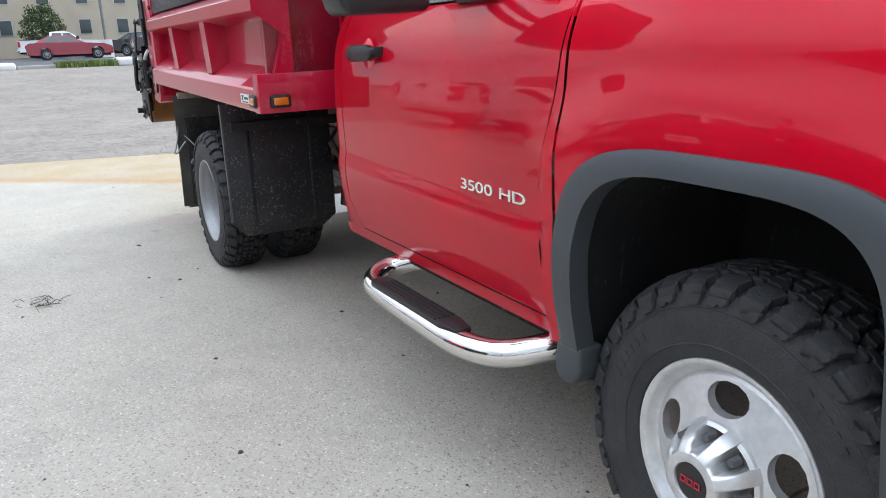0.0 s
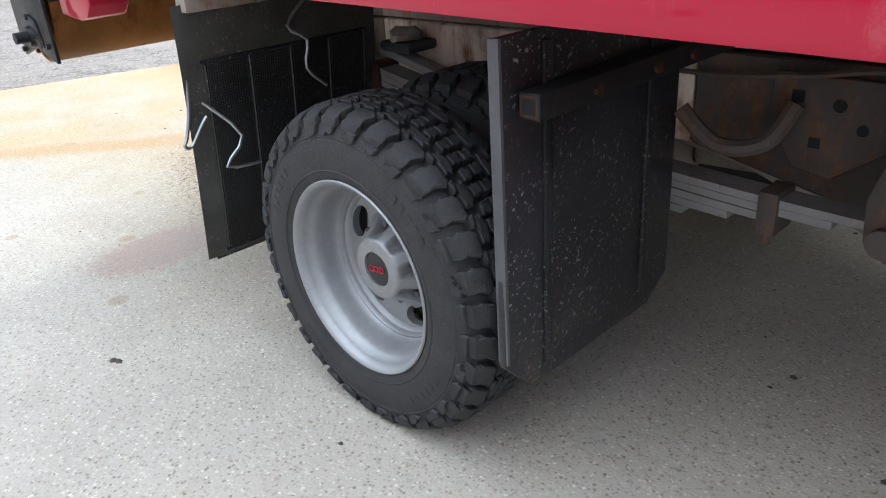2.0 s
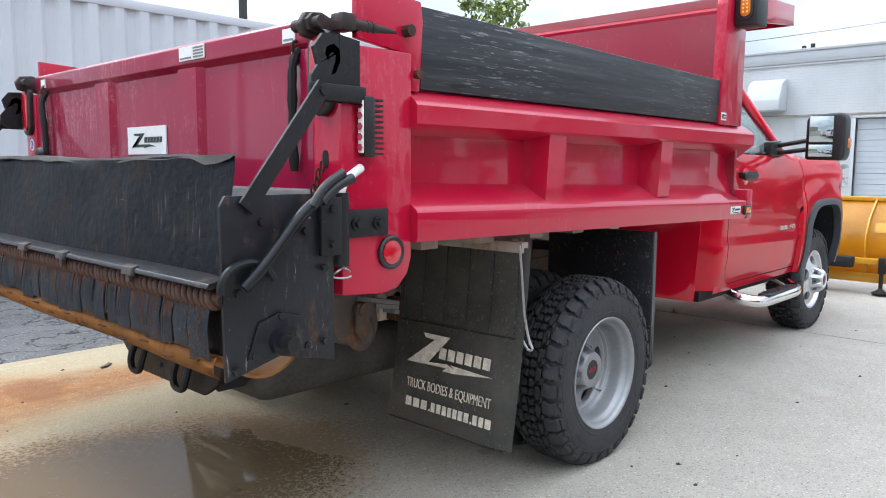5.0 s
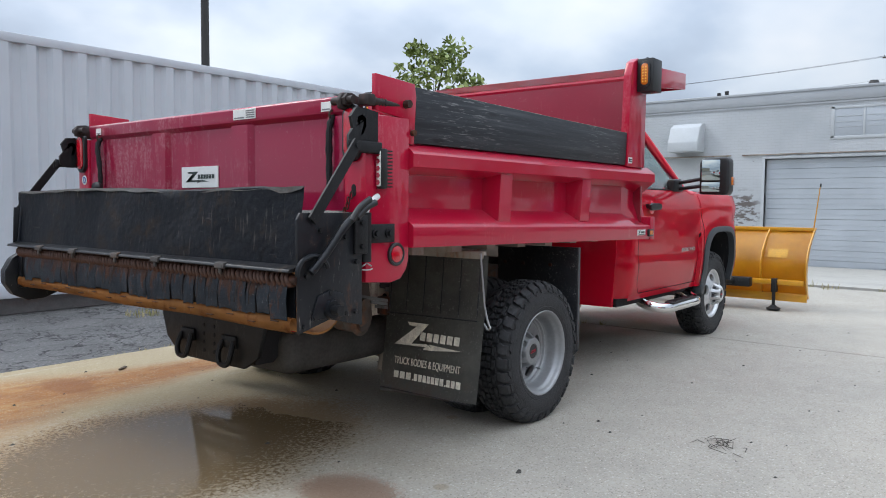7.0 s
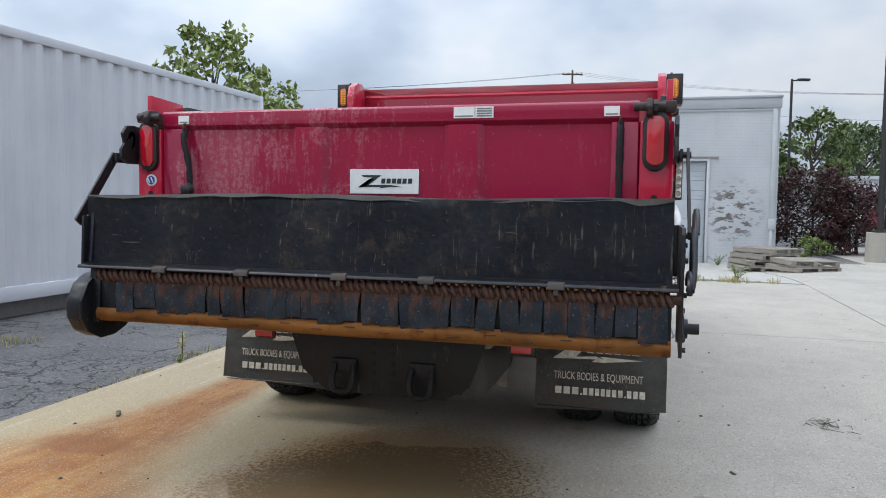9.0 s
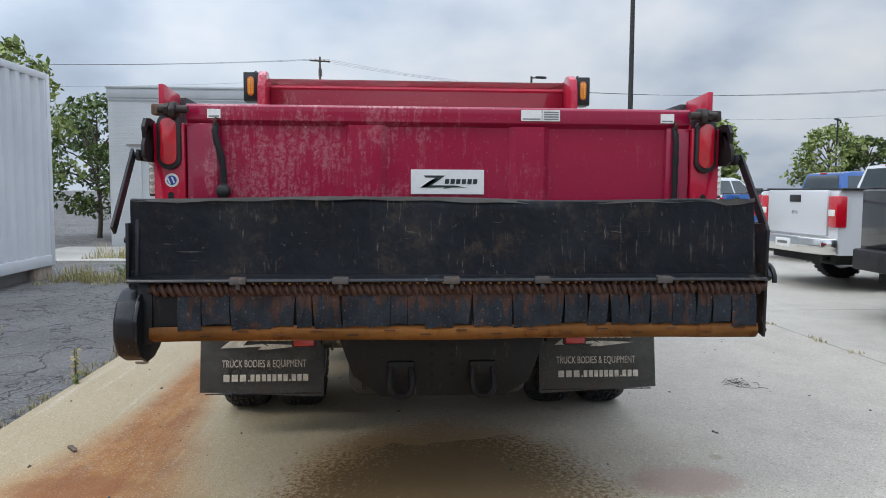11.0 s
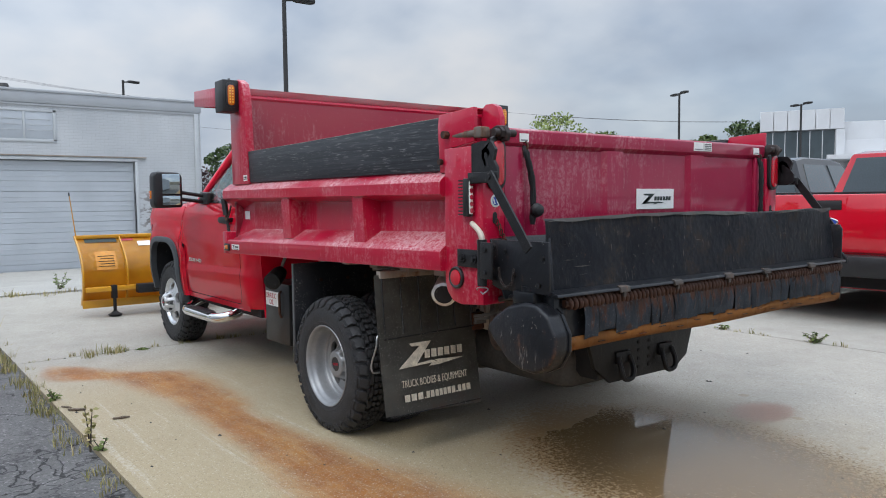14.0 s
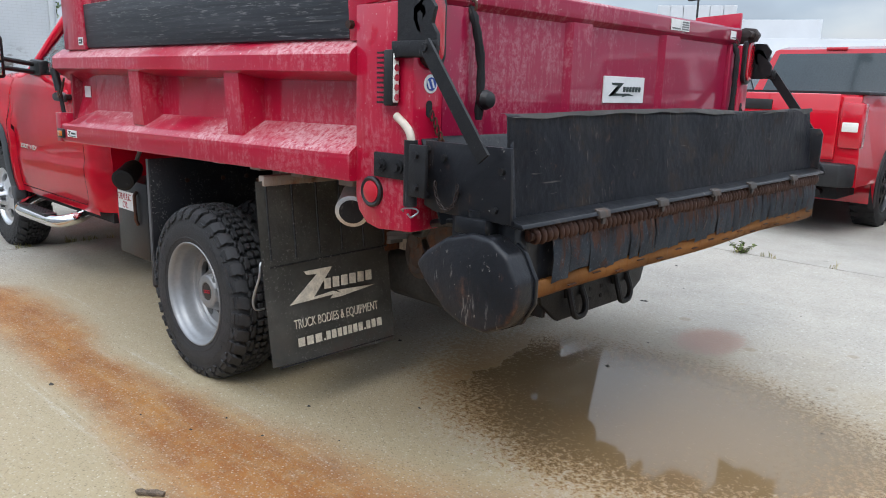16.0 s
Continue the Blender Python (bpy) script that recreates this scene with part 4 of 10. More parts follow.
for cx, cy, h in ((0.85, 4.4, 0.07), (4.7, 2.55, 0.28), (5.6, 2.6, 0.32), (6.5, 2.7, 0.30), (2.5, 4.1, 0.05)):
    for _ in range(9):
        tuft(V, F, cx + rng.gauss(0, 0.12), cy + rng.gauss(0, 0.10), -0.035, h, 12, 0.10, 0.7, 0.004, rng)
for _ in range(190):                       # golden band at the end of the asphalt
    x, y = 6.7 + 0.35 * rng.gauss(0, 1), 2.6 + 2.6 * rng.random()
    tuft(V, F, x, y, -0.045, 0.06 + 0.24 * rng.random() ** 2, 13, 0.10, 0.7, 0.004, rng)
for _ in range(150):                       # rank dry grass before the garage
    x, y = 10.6 + 2.6 * rng.random(), 2.9 + 3.6 * rng.random()
    tuft(V, F, x, y, lie(x, y) - 0.03, 0.10 + 0.38 * rng.random() ** 2, 14, 0.14, 0.6, 0.006, rng)
stuff("grass", V, F, GRASS, "dry yellow-green grass tufts in the cracks and along the asphalt edge", "grass")
V, F = [], []
for k in range(900):
    x, y = -30.6 + 0.28 * rng.gauss(0, 1), (-0.5 + 2.2 * rng.random() if k % 2 else 2.65 + 3.5 * rng.random())
    tuft(V, F, x, y, lie(x, y) - 0.02, 0.26, 6, 0.16, 0.5, 0.02, rng)
stuff("low_plants", V, F, WEED, "low green bedding plants on the kerbed island", "plants")


def weed(x, y, h, spread, n, seed, mat=WEED, label="leggy green weed growing from a joint in the concrete"):
    r = random.Random(seed)
    z = lie(x, y) - 0.02
    t = thing("weed", label, "weed", (x, y, z))
    b, V, F = B(), [], []
    for k in range(n):
        a = 6.283 * k / n + r.random()
        lean = spread * (0.25 + 0.75 * r.random())
        hh = h * (0.55 + 0.45 * r.random())
        pts = [(x, y, z), (x + lean * 0.4 * math.cos(a), y + lean * 0.4 * math.sin(a), z + hh * 0.55), (x + lean * math.cos(a), y + lean * math.sin(a), z + hh)]
        tube(b, pts, [0.006, 0.004, 0.002], 5)
        for i in range(int(16 + h * 25)):
            u = 0.15 + 0.85 * r.random()
            p = Vector(pts[0]).lerp(Vector(pts[1]), u * 2) if u < 0.5 else Vector(pts[1]).lerp(Vector(pts[2]), u * 2 - 1)
            s = 0.028 + 0.05 * r.random() * min(1, h)
            d = Vector((r.gauss(0, 1), r.gauss(0, 1), r.gauss(0, 0.4))).normalized()
            q = d.orthogonal().normalized()
            k0 = len(V)
            V += [tuple(p), tuple(p + d * s * 0.5 + q * s * 0.28), tuple(p + d * s), tuple(p + d * s * 0.5 - q * s * 0.28)]
            F.append((k0, k0 + 1, k0 + 2, k0 + 3))
    part("stem", b, TWIG, t)
    me = bpy.data.meshes.new("foliage")
    me.from_pydata(V, [], F)
    me.materials.append(mat)
    part("foliage", me, mat, t)


weed(-0.60, -4.05 + 0.45, 0.12, 0.13, 7, 1)
weed(0.35, -3.62, 0.08, 0.08, 5, 2)
weed(12.0, 3.6, 1.15, 0.25, 6, 3)
weed(11.2, 4.3, 0.9, 0.35, 9, 4)
weed(13.2, 2.6, 0.85, 0.2, 5, 5)
weed(15.5, 1.8, 0.5, 0.4, 8, 6)
weed(16.6, -2.9, 0.35, 0.35, 8, 7)
weed(9.2, -2.6, 0.35, 0.25, 7, 8)
weed(9.4, 0.9, 0.3, 0.2, 6, 9)
weed(5.3, 2.75, 0.55, 0.2, 6, 10)
weed(0.54, 2.40, 0.25, 0.05, 2, 11, GRASS, "thin upright weed at the edge of the concrete")
weed(0.46, 2.36, 0.10, 0.06, 2, 19, WEED, "small leafy weed at the edge of the concrete")
weed(1.80, 2.36, 0.11, 0.05, 3, 20, WEED, "small leafy weed at the edge of the concrete")
weed(3.25, 1.34, 0.035, 0.09, 6, 21, WEED, "flat dark weed in a joint of the concrete")
weed(12.6, 5.4, 0.9, 0.4, 10, 12)
weed(6.6, 3.75, 0.75, 0.10, 4, 13)
weed(6.9, 3.15, 0.55, 0.14, 5, 14)
weed(6.4, 2.75, 0.50, 0.12, 5, 15)
weed(6.6, 4.15, 0.30, 0.30, 9, 16)
weed(11.1, 4.75, 0.75, 0.35, 10, 17)
weed(11.3, 4.30, 1.10, 0.12, 4, 18)

# twigs, pebbles and leaves lying about
twigs = B()
rng = random.Random(9)
for k in range(16):
    a, L = rng.random() * 6.283, 0.05 + 0.10 * rng.random()
    x, y = 0.17 + rng.gauss(0, 0.045), -2.17 + rng.gauss(0, 0.05)
    pts = [(x, y, 0.005), (x + 0.5 * L * math.cos(a), y + 0.5 * L * math.sin(a), 0.012 + 0.02 * rng.random()), (x + L * math.cos(a + 0.5), y + L * math.sin(a + 0.5), 0.006)]
    tube(twigs, pts, [0.0022, 0.0018, 0.001], 5)
solo("twigs", twigs, TWIG, "small bunch of dry twigs lying on the concrete", "twigs")
V, F = [], []
spots = [(-0.79, -1.55), (0.17, -1.47), (1.15, -0.57), (1.2, -0.9), (2.23, -1.66), (-0.81, -1.56), (1.37, 2.30), (-1.28, -0.34), (1.0, -0.64), (1.06, -0.56), (3.3, 2.0), (3.25, 1.5), (-1.8, 1.4), (-1.1, 1.95), (0.3, 1.75)]
spots += [(rng.uniform(-4, 6), rng.uniform(-3.5, 2.3)) for _ in range(110)] + [(rng.uniform(-2, 6), rng.uniform(2.5, 5)) for _ in range(120)]
for n, (x, y) in enumerate(spots):
    s = (0.016 if n < 15 else 0.005 + 0.009 * rng.random())
    z = lie(x, y) - (0.035 if y > 2.4 else 0)
    i = len(V)
    ring = [(x + s * (0.7 + 0.5 * rng.random()) * math.cos(a), y + s * (0.5 + 0.4 * rng.random()) * math.sin(a), z) for a in (k * 1.0472 for k in range(6))]
    V += ring + [(x + 0.1 * s, y, z + 0.55 * s)]
    F += [(i + k, i + (k + 1) % 6, i + 6) for k in range(6)]
stuff("gravel", V, F, PEBBLE, "scattered dark pebbles and grit on the concrete", "gravel")
for x, y, a, s in ((1.41, 2.29, 0.9, 0.055), (1.53, 2.33, 0.4, 0.045), (1.03, 2.11, 1.3, 0.050), (-0.88, 1.84, 0.5, 0.050)):
    b = B()
    slim = rng.uniform(0.22, 0.34)
    ring = []
    for k in range(7):
        u = -1 + k / 3.0
        w = slim * (1 - 0.35 * u * u) * rng.uniform(0.75, 1.15)
        ring.append([(s * u, s * (w * math.cos(t) * rng.uniform(0.8, 1.2) + 0.12 * math.sin(2.2 * u)), s * max(-0.02, 0.16 + w * 0.62 * math.sin(t) * rng.uniform(0.75, 1.2))) for t in (0.785 * i for i in range(8))])
    ring_loft(b, ring)
    b.transform(pose(x, y, 0.001, 0, 0, math.degrees(a)))
    bmesh.ops.recalc_face_normals(b, faces=b.faces[:])
    solo("bark_chip", b, BARKCHIP, "weathered brown chip of bark lying on the concrete", "chip", "bark chips")

# ---- shipping container ----
def container():
    x0, x1, y, zb, zt = -5.04, 7.15, 5.37, 0.16, 3.05
    t = thing("shipping_container", "long white-painted corrugated steel shipping container on the asphalt", "container", (1, 6.6, 0))
    b = B()
    prof, x = [], x0 + 0.12
    while x < x1 - 0.12:
        prof += [(x, y + 0.050), (x + 0.085, y + 0.050), (x + 0.135, y + 0.008), (x + 0.230, y + 0.008)]
        x += 0.28
    prof.append((x1 - 0.1, y + 0.034))
    grid(b, [[(px, py, z) for px, py in prof] for z in (zb + 0.14, 1.6, zt - 0.07)])
    part("corrugated_side", b, CONTAINER, t, sharp=20)
    for n, z0, z1, m in (("bottom_rail", zb, zb + 0.16, CONTAINER), ("top_rail", zt - 0.10, zt, CONTAINER)):
        b = B()
        box(b, x0, x1, y, y + 0.07, z0, z1, 0.008)
        part(n, b, m, t)
    for cx in (x0 + 0.06, x1 - 0.06):
        b = B()
        box(b, cx - 0.06, cx + 0.06, y - 0.004, y + 0.12, zb, zt, 0.01)
        part("corner_post", b, CONTAINER, t)
    b = B()
    box(b, x0 + 0.02, x1 - 0.02, y + 0.09, y + 2.43, zb + 0.03, zt - 0.03)
    part("body", b, CONTAINER, t)
    for cx in (x0 + 0.3, x0 + 4, x1 - 4, x1 - 0.3):
        b = B()
        box(b, cx - 0.3, cx + 0.3, y + 0.05, y + 2.3, -0.04, zb, 0.01)
        part("support_block", b, UNDER, t)
    b = B()
    box(b, x0 + 0.6, x1 - 0.6, y + 0.14, y + 0.2, -0.03, zb + 0.05)
    part("floor_beam", b, GALV, t)


container()

# ---- garage building ----
def garage():
    X, YL, YR, ZT = 17.6, 8.30, -4.45, 4.24
    t = thing("garage_building", "single-storey white-painted brick garage with flat roof", "building", (22, 2, -0.4))
    holes = [(-2.60, 2.40, -0.5, 2.52), (3.85, 7.40, -0.5, 2.58), (-0.60, 0.74, 3.03, 3.72)]
    b = B()
    ys = sorted({YR, YL, *[h[0] for h in holes], *[h[1] for h in holes]})
    zs = sorted({-0.5, ZT, *[h[2] for h in holes], *[h[3] for h in holes]})
    for a, c in zip(ys, ys[1:]):
        for z0, z1 in zip(zs, zs[1:]):
            if not any(h[0] <= a and c <= h[1] and h[2] <= z0 and z1 <= h[3] for h in holes):
                box(b, X, X + 0.3, a, c, z0, z1)
    box(b, X + 0.3, X + 14, YR, YR + 0.3, -0.6, ZT)
    box(b, X + 0.3, X + 14, YL - 0.3, YL, -0.6, ZT)
    box(b, X + 13.7, X + 14, YR, YL, -0.6, ZT)
    bmesh.ops.remove_doubles(b, verts=b.verts[:], dist=1e-4)
    part("wall", b, BRICK, t, sharp=20)
    b = B()
    box(b, X + 0.1, X + 13.9, YR + 0.1, YL - 0.1, ZT - 0.35, ZT - 0.2)
    part("roof", b, ROOF, t)
    b = B()
    box(b, X - 0.06, X + 0.34, YR - 0.05, YL + 0.05, ZT - 0.02, ZT + 0.05, 0.01)
    box(b, X - 0.035, X - 0.002, YR - 0.03, YL + 0.03, ZT - 0.30, ZT - 0.02, 0.004)
    part("coping", b, COPING, t)
    b = B()
    box(b, X - 0.03, X - 0.002, YR, YL, ZT - 0.36, ZT - 0.315)
    part("ledge", b, COPING, t)
    door = B()
    box(door, X + 0.16, X + 0.20, -2.60, 2.40, -0.5, 2.50)
    d1 = part("garage_door", door, DOORPAINT, t, "pale blue-white sectional overhead door")
    z, k = -0.45, 0
    pm = None
    while z < 2.45:
        b = B()
        box(b, X + 0.10, X + 0.16, -2.58, 2.38, z, min(z + 0.262, 2.48), 0.006, 1)
        box(b, X + 0.096, X + 0.112, -2.58, 2.38, z + 0.115, z + 0.145, 0.003, 1)
        part("door_panel", b, DOORPAINT, d1)
        z += 0.268
    b = B()
    for a in (-2.68, 2.40):
        box(b, X - 0.03, X + 0.1, a, a + 0.08, -0.5, 2.52, 0.006)
    box(b, X - 0.03, X + 0.1, -2.68, 2.48, 2.50, 2.58, 0.006)
    part("door_frame", b, TRIM, t)
    for y0, y1 in ((-2.9, 3.0), (3.3, 7.8)):
        b = B()
        box(b, X - 0.05, X - 0.002, y0, y1, 2.60, 2.63)
        part("lintel_edge", b, UNDER, t, "dark rusty steel lintel edge")
    b = B()
    box(b, X + 0.06, X + 0.11, 3.85, 7.40, -0.5, 2.58)
    d2 = part("closed_door", b, TRIM, t, "closed white sheeted doorway")
    for yy in (4.2, 4.9, 5.6, 6.3):
        b = B()
        box(b, X + 0.045, X + 0.06, yy, yy + 0.02, 1.05, 1.15)
        part("door_pull", b, GALV, d2)
    for zz in (0.62, 0.2):
        b = B()
        box(b, X + 0.054, X + 0.06, 3.85, 7.40, zz, zz + 0.012)
        part("door_batten", b, GALV, d2)
    w = B()
    box(w, X + 0.14, X + 0.18, -0.60, 0.74, 3.03, 3.72)
    win = part("window", w, TRIM, t, "painted-over white window")
    for a, c in ((-0.60, 0.04), (0.09, 0.74)):
        b = B()
        box(b, X - 0.006, X + 0.14, a, c, 3.03, 3.72, 0.003)
        part("pane", b, DOORPAINT, win)
        for zz in (3.25, 3.38, 3.52):
            b = B()
            box(b, X - 0.014, X - 0.004, a + 0.04, c - 0.04, zz, zz + 0.015)
            part("louvre", b, TRIM, win)
    b = B()
    for a, c, z0, z1 in ((-0.68, -0.60, 2.98, 3.78), (0.74, 0.82, 2.98, 3.78), (-0.68, 0.82, 2.95, 3.03), (-0.68, 0.82, 3.72, 3.78), (0.04, 0.09, 3.03, 3.72)):
        box(b, X - 0.020, X + 0.12, a, c, z0, z1, 0.005)
    part("window_frame", b, TRIM, win)
    b = B()
    box(b, X - 0.07, X - 0.002, -4.38, -4.26, 0.9, 3.90, 0.01)
    box(b, X - 0.09, X - 0.002, -4.40, -4.24, 0.62, 0.92, 0.01)
    box(b, X - 0.07, X - 0.002, -4.36, -4.28, -0.2, 0.63, 0.01)
    part("downspout", b, TRIM, t)
    b = B()
    prism(b, [(-0.002, 2.74), (-0.62, 2.74), (-0.60, 3.0), (-0.42, 3.42), (-0.2, 3.54), (-0.002, 3.56)], "y", 4.05, 4.90, 0.02, 2, Matrix.Translation((X, 0, 0)))
    part("vent_hood", b, TRIM, t, "white sheet-metal exhaust hood")
    b = B()
    box(b, X - 0.012, X - 0.001, 6.0, 6.45, 3.24, 3.50)
    vent = part("wall_vent", b, GALV, t, "small grey louvred wall vent")
    for zz in range(5):
        b = B()
        box(b, X - 0.024, X - 0.013, 6.02, 6.43, 3.26 + zz * 0.047, 3.285 + zz * 0.047)
        part("slat", b, GALV, vent)
    for py, r, h in ((4.35, 0.06, 0.42), (4.12, 0.06, 0.46), (0.2, 0.09, 0.26)):
        b = B()
        cyl(b, (X + 2.0, py, ZT - 0.3), (X + 2.0, py, ZT + h), r)
        if r > 0.08:
            cyl(b, (X + 2.0, py, ZT + h), (X + 2.0, py, ZT + h + 0.05), 0.15, 0.15)
            cyl(b, (X + 2.0, py, ZT + h + 0.07), (X + 2.0, py, ZT + h + 0.16), 0.14, 0.10)
        part("roof_pipe", b, POLE, t)
    b = B()
    tube(b, [(X + 1.8, 4.9, ZT + 0.10), (X + 1.8, 4.55, ZT + 0.12), (X + 1.8, 4.5, ZT - 0.1)], 0.05)
    part("roof_elbow", b, POLE, t)


garage()


def pallet(x, y, z, rz, tilt=0, label="weathered grey wooden pallet lying on the ground"):
    t = thing("pallet", label, "pallet", (x, y, z), "stacked pallets")
    m = pose(x, y, z, tilt, 0, rz)
    for k in range(3):
        b = B()
        box(b, -0.6, 0.6, -0.5 + 0.455 * k, -0.41 + 0.455 * k, 0.018, 0.105, 0.004, 1, m)
        part("bearer", b, WOOD, t)
    for k in range(7):
        b = B()
        x0 = -0.6 + k * 0.183
        box(b, x0, x0 + 0.10, -0.51, 0.51, 0.107, 0.125, 0.003, 1, m)
        part("deck_board", b, WOOD, t)
    for k in range(3):
        b = B()
        box(b, -0.6 + 0.55 * k, -0.5 + 0.55 * k, -0.51, 0.51, 0.0, 0.016, 0.002, 1, m)
        part("bottom_board", b, WOOD, t)


for k in range(4):
    zz = lie(14.2, -3.6) + 0.135 * k - 0.0
    pallet(14.3 + 0.12 * k, -3.55 - 0.1 * k, zz, 8 + 11 * k)
pallet(13.2, -4.35, lie(13.2, -4.35), 25)
pallet(13.3, -4.40, lie(13.2, -4.35) + 0.136, 12)
for k, (x, y, r) in enumerate(((12.2, 2.75, 12), (11.2, 3.3, -20), (12.1, 3.9, 40))):
    pallet(x, y, lie(x, y) + 0.0, r)
pallet(12.0, 2.9, lie(12, 2.9) + 0.14, -6)


# ---- lamps, wires ----
def lamp_post(x, y, h, heads, base=True, label="tall dark bronze parking-lot lamp post on a concrete base", z0=None):
    z = lie(x, y) if z0 is None else z0
    t = thing("lamp_post", label, "lamp post", (x, y, z - 0.05), "lot lamps")
    b = B()
    if base:
        cyl(b, (x, y, z - 0.05), (x, y, z + 0.75), 0.33, 0.31, 20)
        part("concrete_base", b, CONCRETE2, t)
        b = B()
        box(b, x - 0.16, x + 0.16, y - 0.16, y + 0.16, z + 0.75, z + 0.80, 0.01)
        part("base_plate", b, POLE, t)
        b = B()
    tube(b, [(x, y, z + (0.78 if base else -0.05)), (x, y, z + h)], [0.085, 0.065], 8)
    part("pole", b, POLE, t)
    for a in heads:
        c, s = math.cos(radians(a)), math.sin(radians(a))
        b = B()
        tube(b, [(x, y, z + h - 0.1), (x + 0.35 * c, y + 0.35 * s, z + h - 0.05)], 0.04, 6)
        part("arm", b, POLE, t)
        b = B()
        prism(b, [(0.30, -0.08), (0.45, -0.19), (0.95, -0.17), (1.02, 0), (0.95, 0.17), (0.45, 0.19), (0.30, 0.08)], "z", -0.06, 0.05, 0.02, 1, pose(x, y, z + h - 0.02, 0, 0, a))
        part("lamp_head", b, POLE, t)


lamp_post(16.72, -6.77, 7.55, [-90])
lamp_post(4.6, 8.9, 9.0, [90], False)
lamp_post(40.0, -8.3, 8.3, [-70], False, "dark single-headed lamp post behind the garage")
lamp_post(24.0, -37.0, 7.95, [-30, 150], False, "dark twin-headed lamp post in the far lot")
lamp_post(20.1, -44.5, 7.4, [-30, 150], False, "dark twin-headed lamp post in the far lot")
lamp_post(52.0, -22.0, 7.6, [-40, 140], False, "dark twin-headed lamp post in the far lot")
lamp_post(60.0, -40.0, 8.0, [-40, 140], False, "dark twin-headed lamp post in the far lot")


def utility_pole(x, y, h, turn=0):
    z = lie(x, y)
    t = thing("utility_pole", "brown wooden utility pole with a cross-arm", "utility pole", (x, y, z - 0.1), "utility poles")
    b = B()
    tube(b, [(x, y, z - 0.1), (x, y, z + h)], [0.17, 0.11], 10)
    part("pole", b, WOODPOLE, t)
    b = B()
    box(b, -0.06, 0.06, -1.2, 1.2, -0.08, 0.08, 0.01, 1, pose(x, y, z + h - 0.5, 0, 0, turn))
    part("cross_arm", b, WOODPOLE, t)
    for k in (-1.05, -0.5, 0.5, 1.05):
        b = B()
        cyl(b, (0, k, 0.08), (0, k, 0.25), 0.05, 0.03, 8)
        b.transform(pose(x, y, z + h - 0.5, 0, 0, turn))
        part("insulator", b, GALV, t)
    b = B()
    cyl(b, (x + 0.35, y, z + h - 2.2), (x + 0.35, y, z + h - 1.4), 0.22, 0.22, 12)
    part("transformer", b, GALV, t)


UT = [(72.0, 63.0, 14.3 - lie(72, 63)), (84.0, 8.2, 16.8 - lie(84, 8.2)), (56.2, -50.7, 11.2), (42.0, -92.0, 11.5)]
SAG = [0.8, 2.4, 0.7]
for x, y, h in UT + [(-20.0, 29.2, 10.5)]:
    utility_pole(x, y, h, 15)
wires = thing("overhead_wires", "thin black overhead wires between utility poles", "wires", (56.2, -50.7, 10.0))
for (xa, ya, ha), (xb, yb, hb), sag in zip(UT, UT[1:], SAG):
    for dy, dz in ((-1.0, -0.3), (0.0, -0.3), (1.0, -0.3), (0.3, -2.6)):
        pts = []
        for k in range(13):
            u = k / 12
            pts.append((xa + (xb - xa) * u, ya + (yb - ya) * u + dy, (lie(xa, ya) + ha) * (1 - u) + (lie(xb, yb) + hb) * u + dz - sag * 4 * u * (1 - u)))
        b = B()
        tube(b, pts, 0.012, 4)
        part("wire", b, POLE, wires)


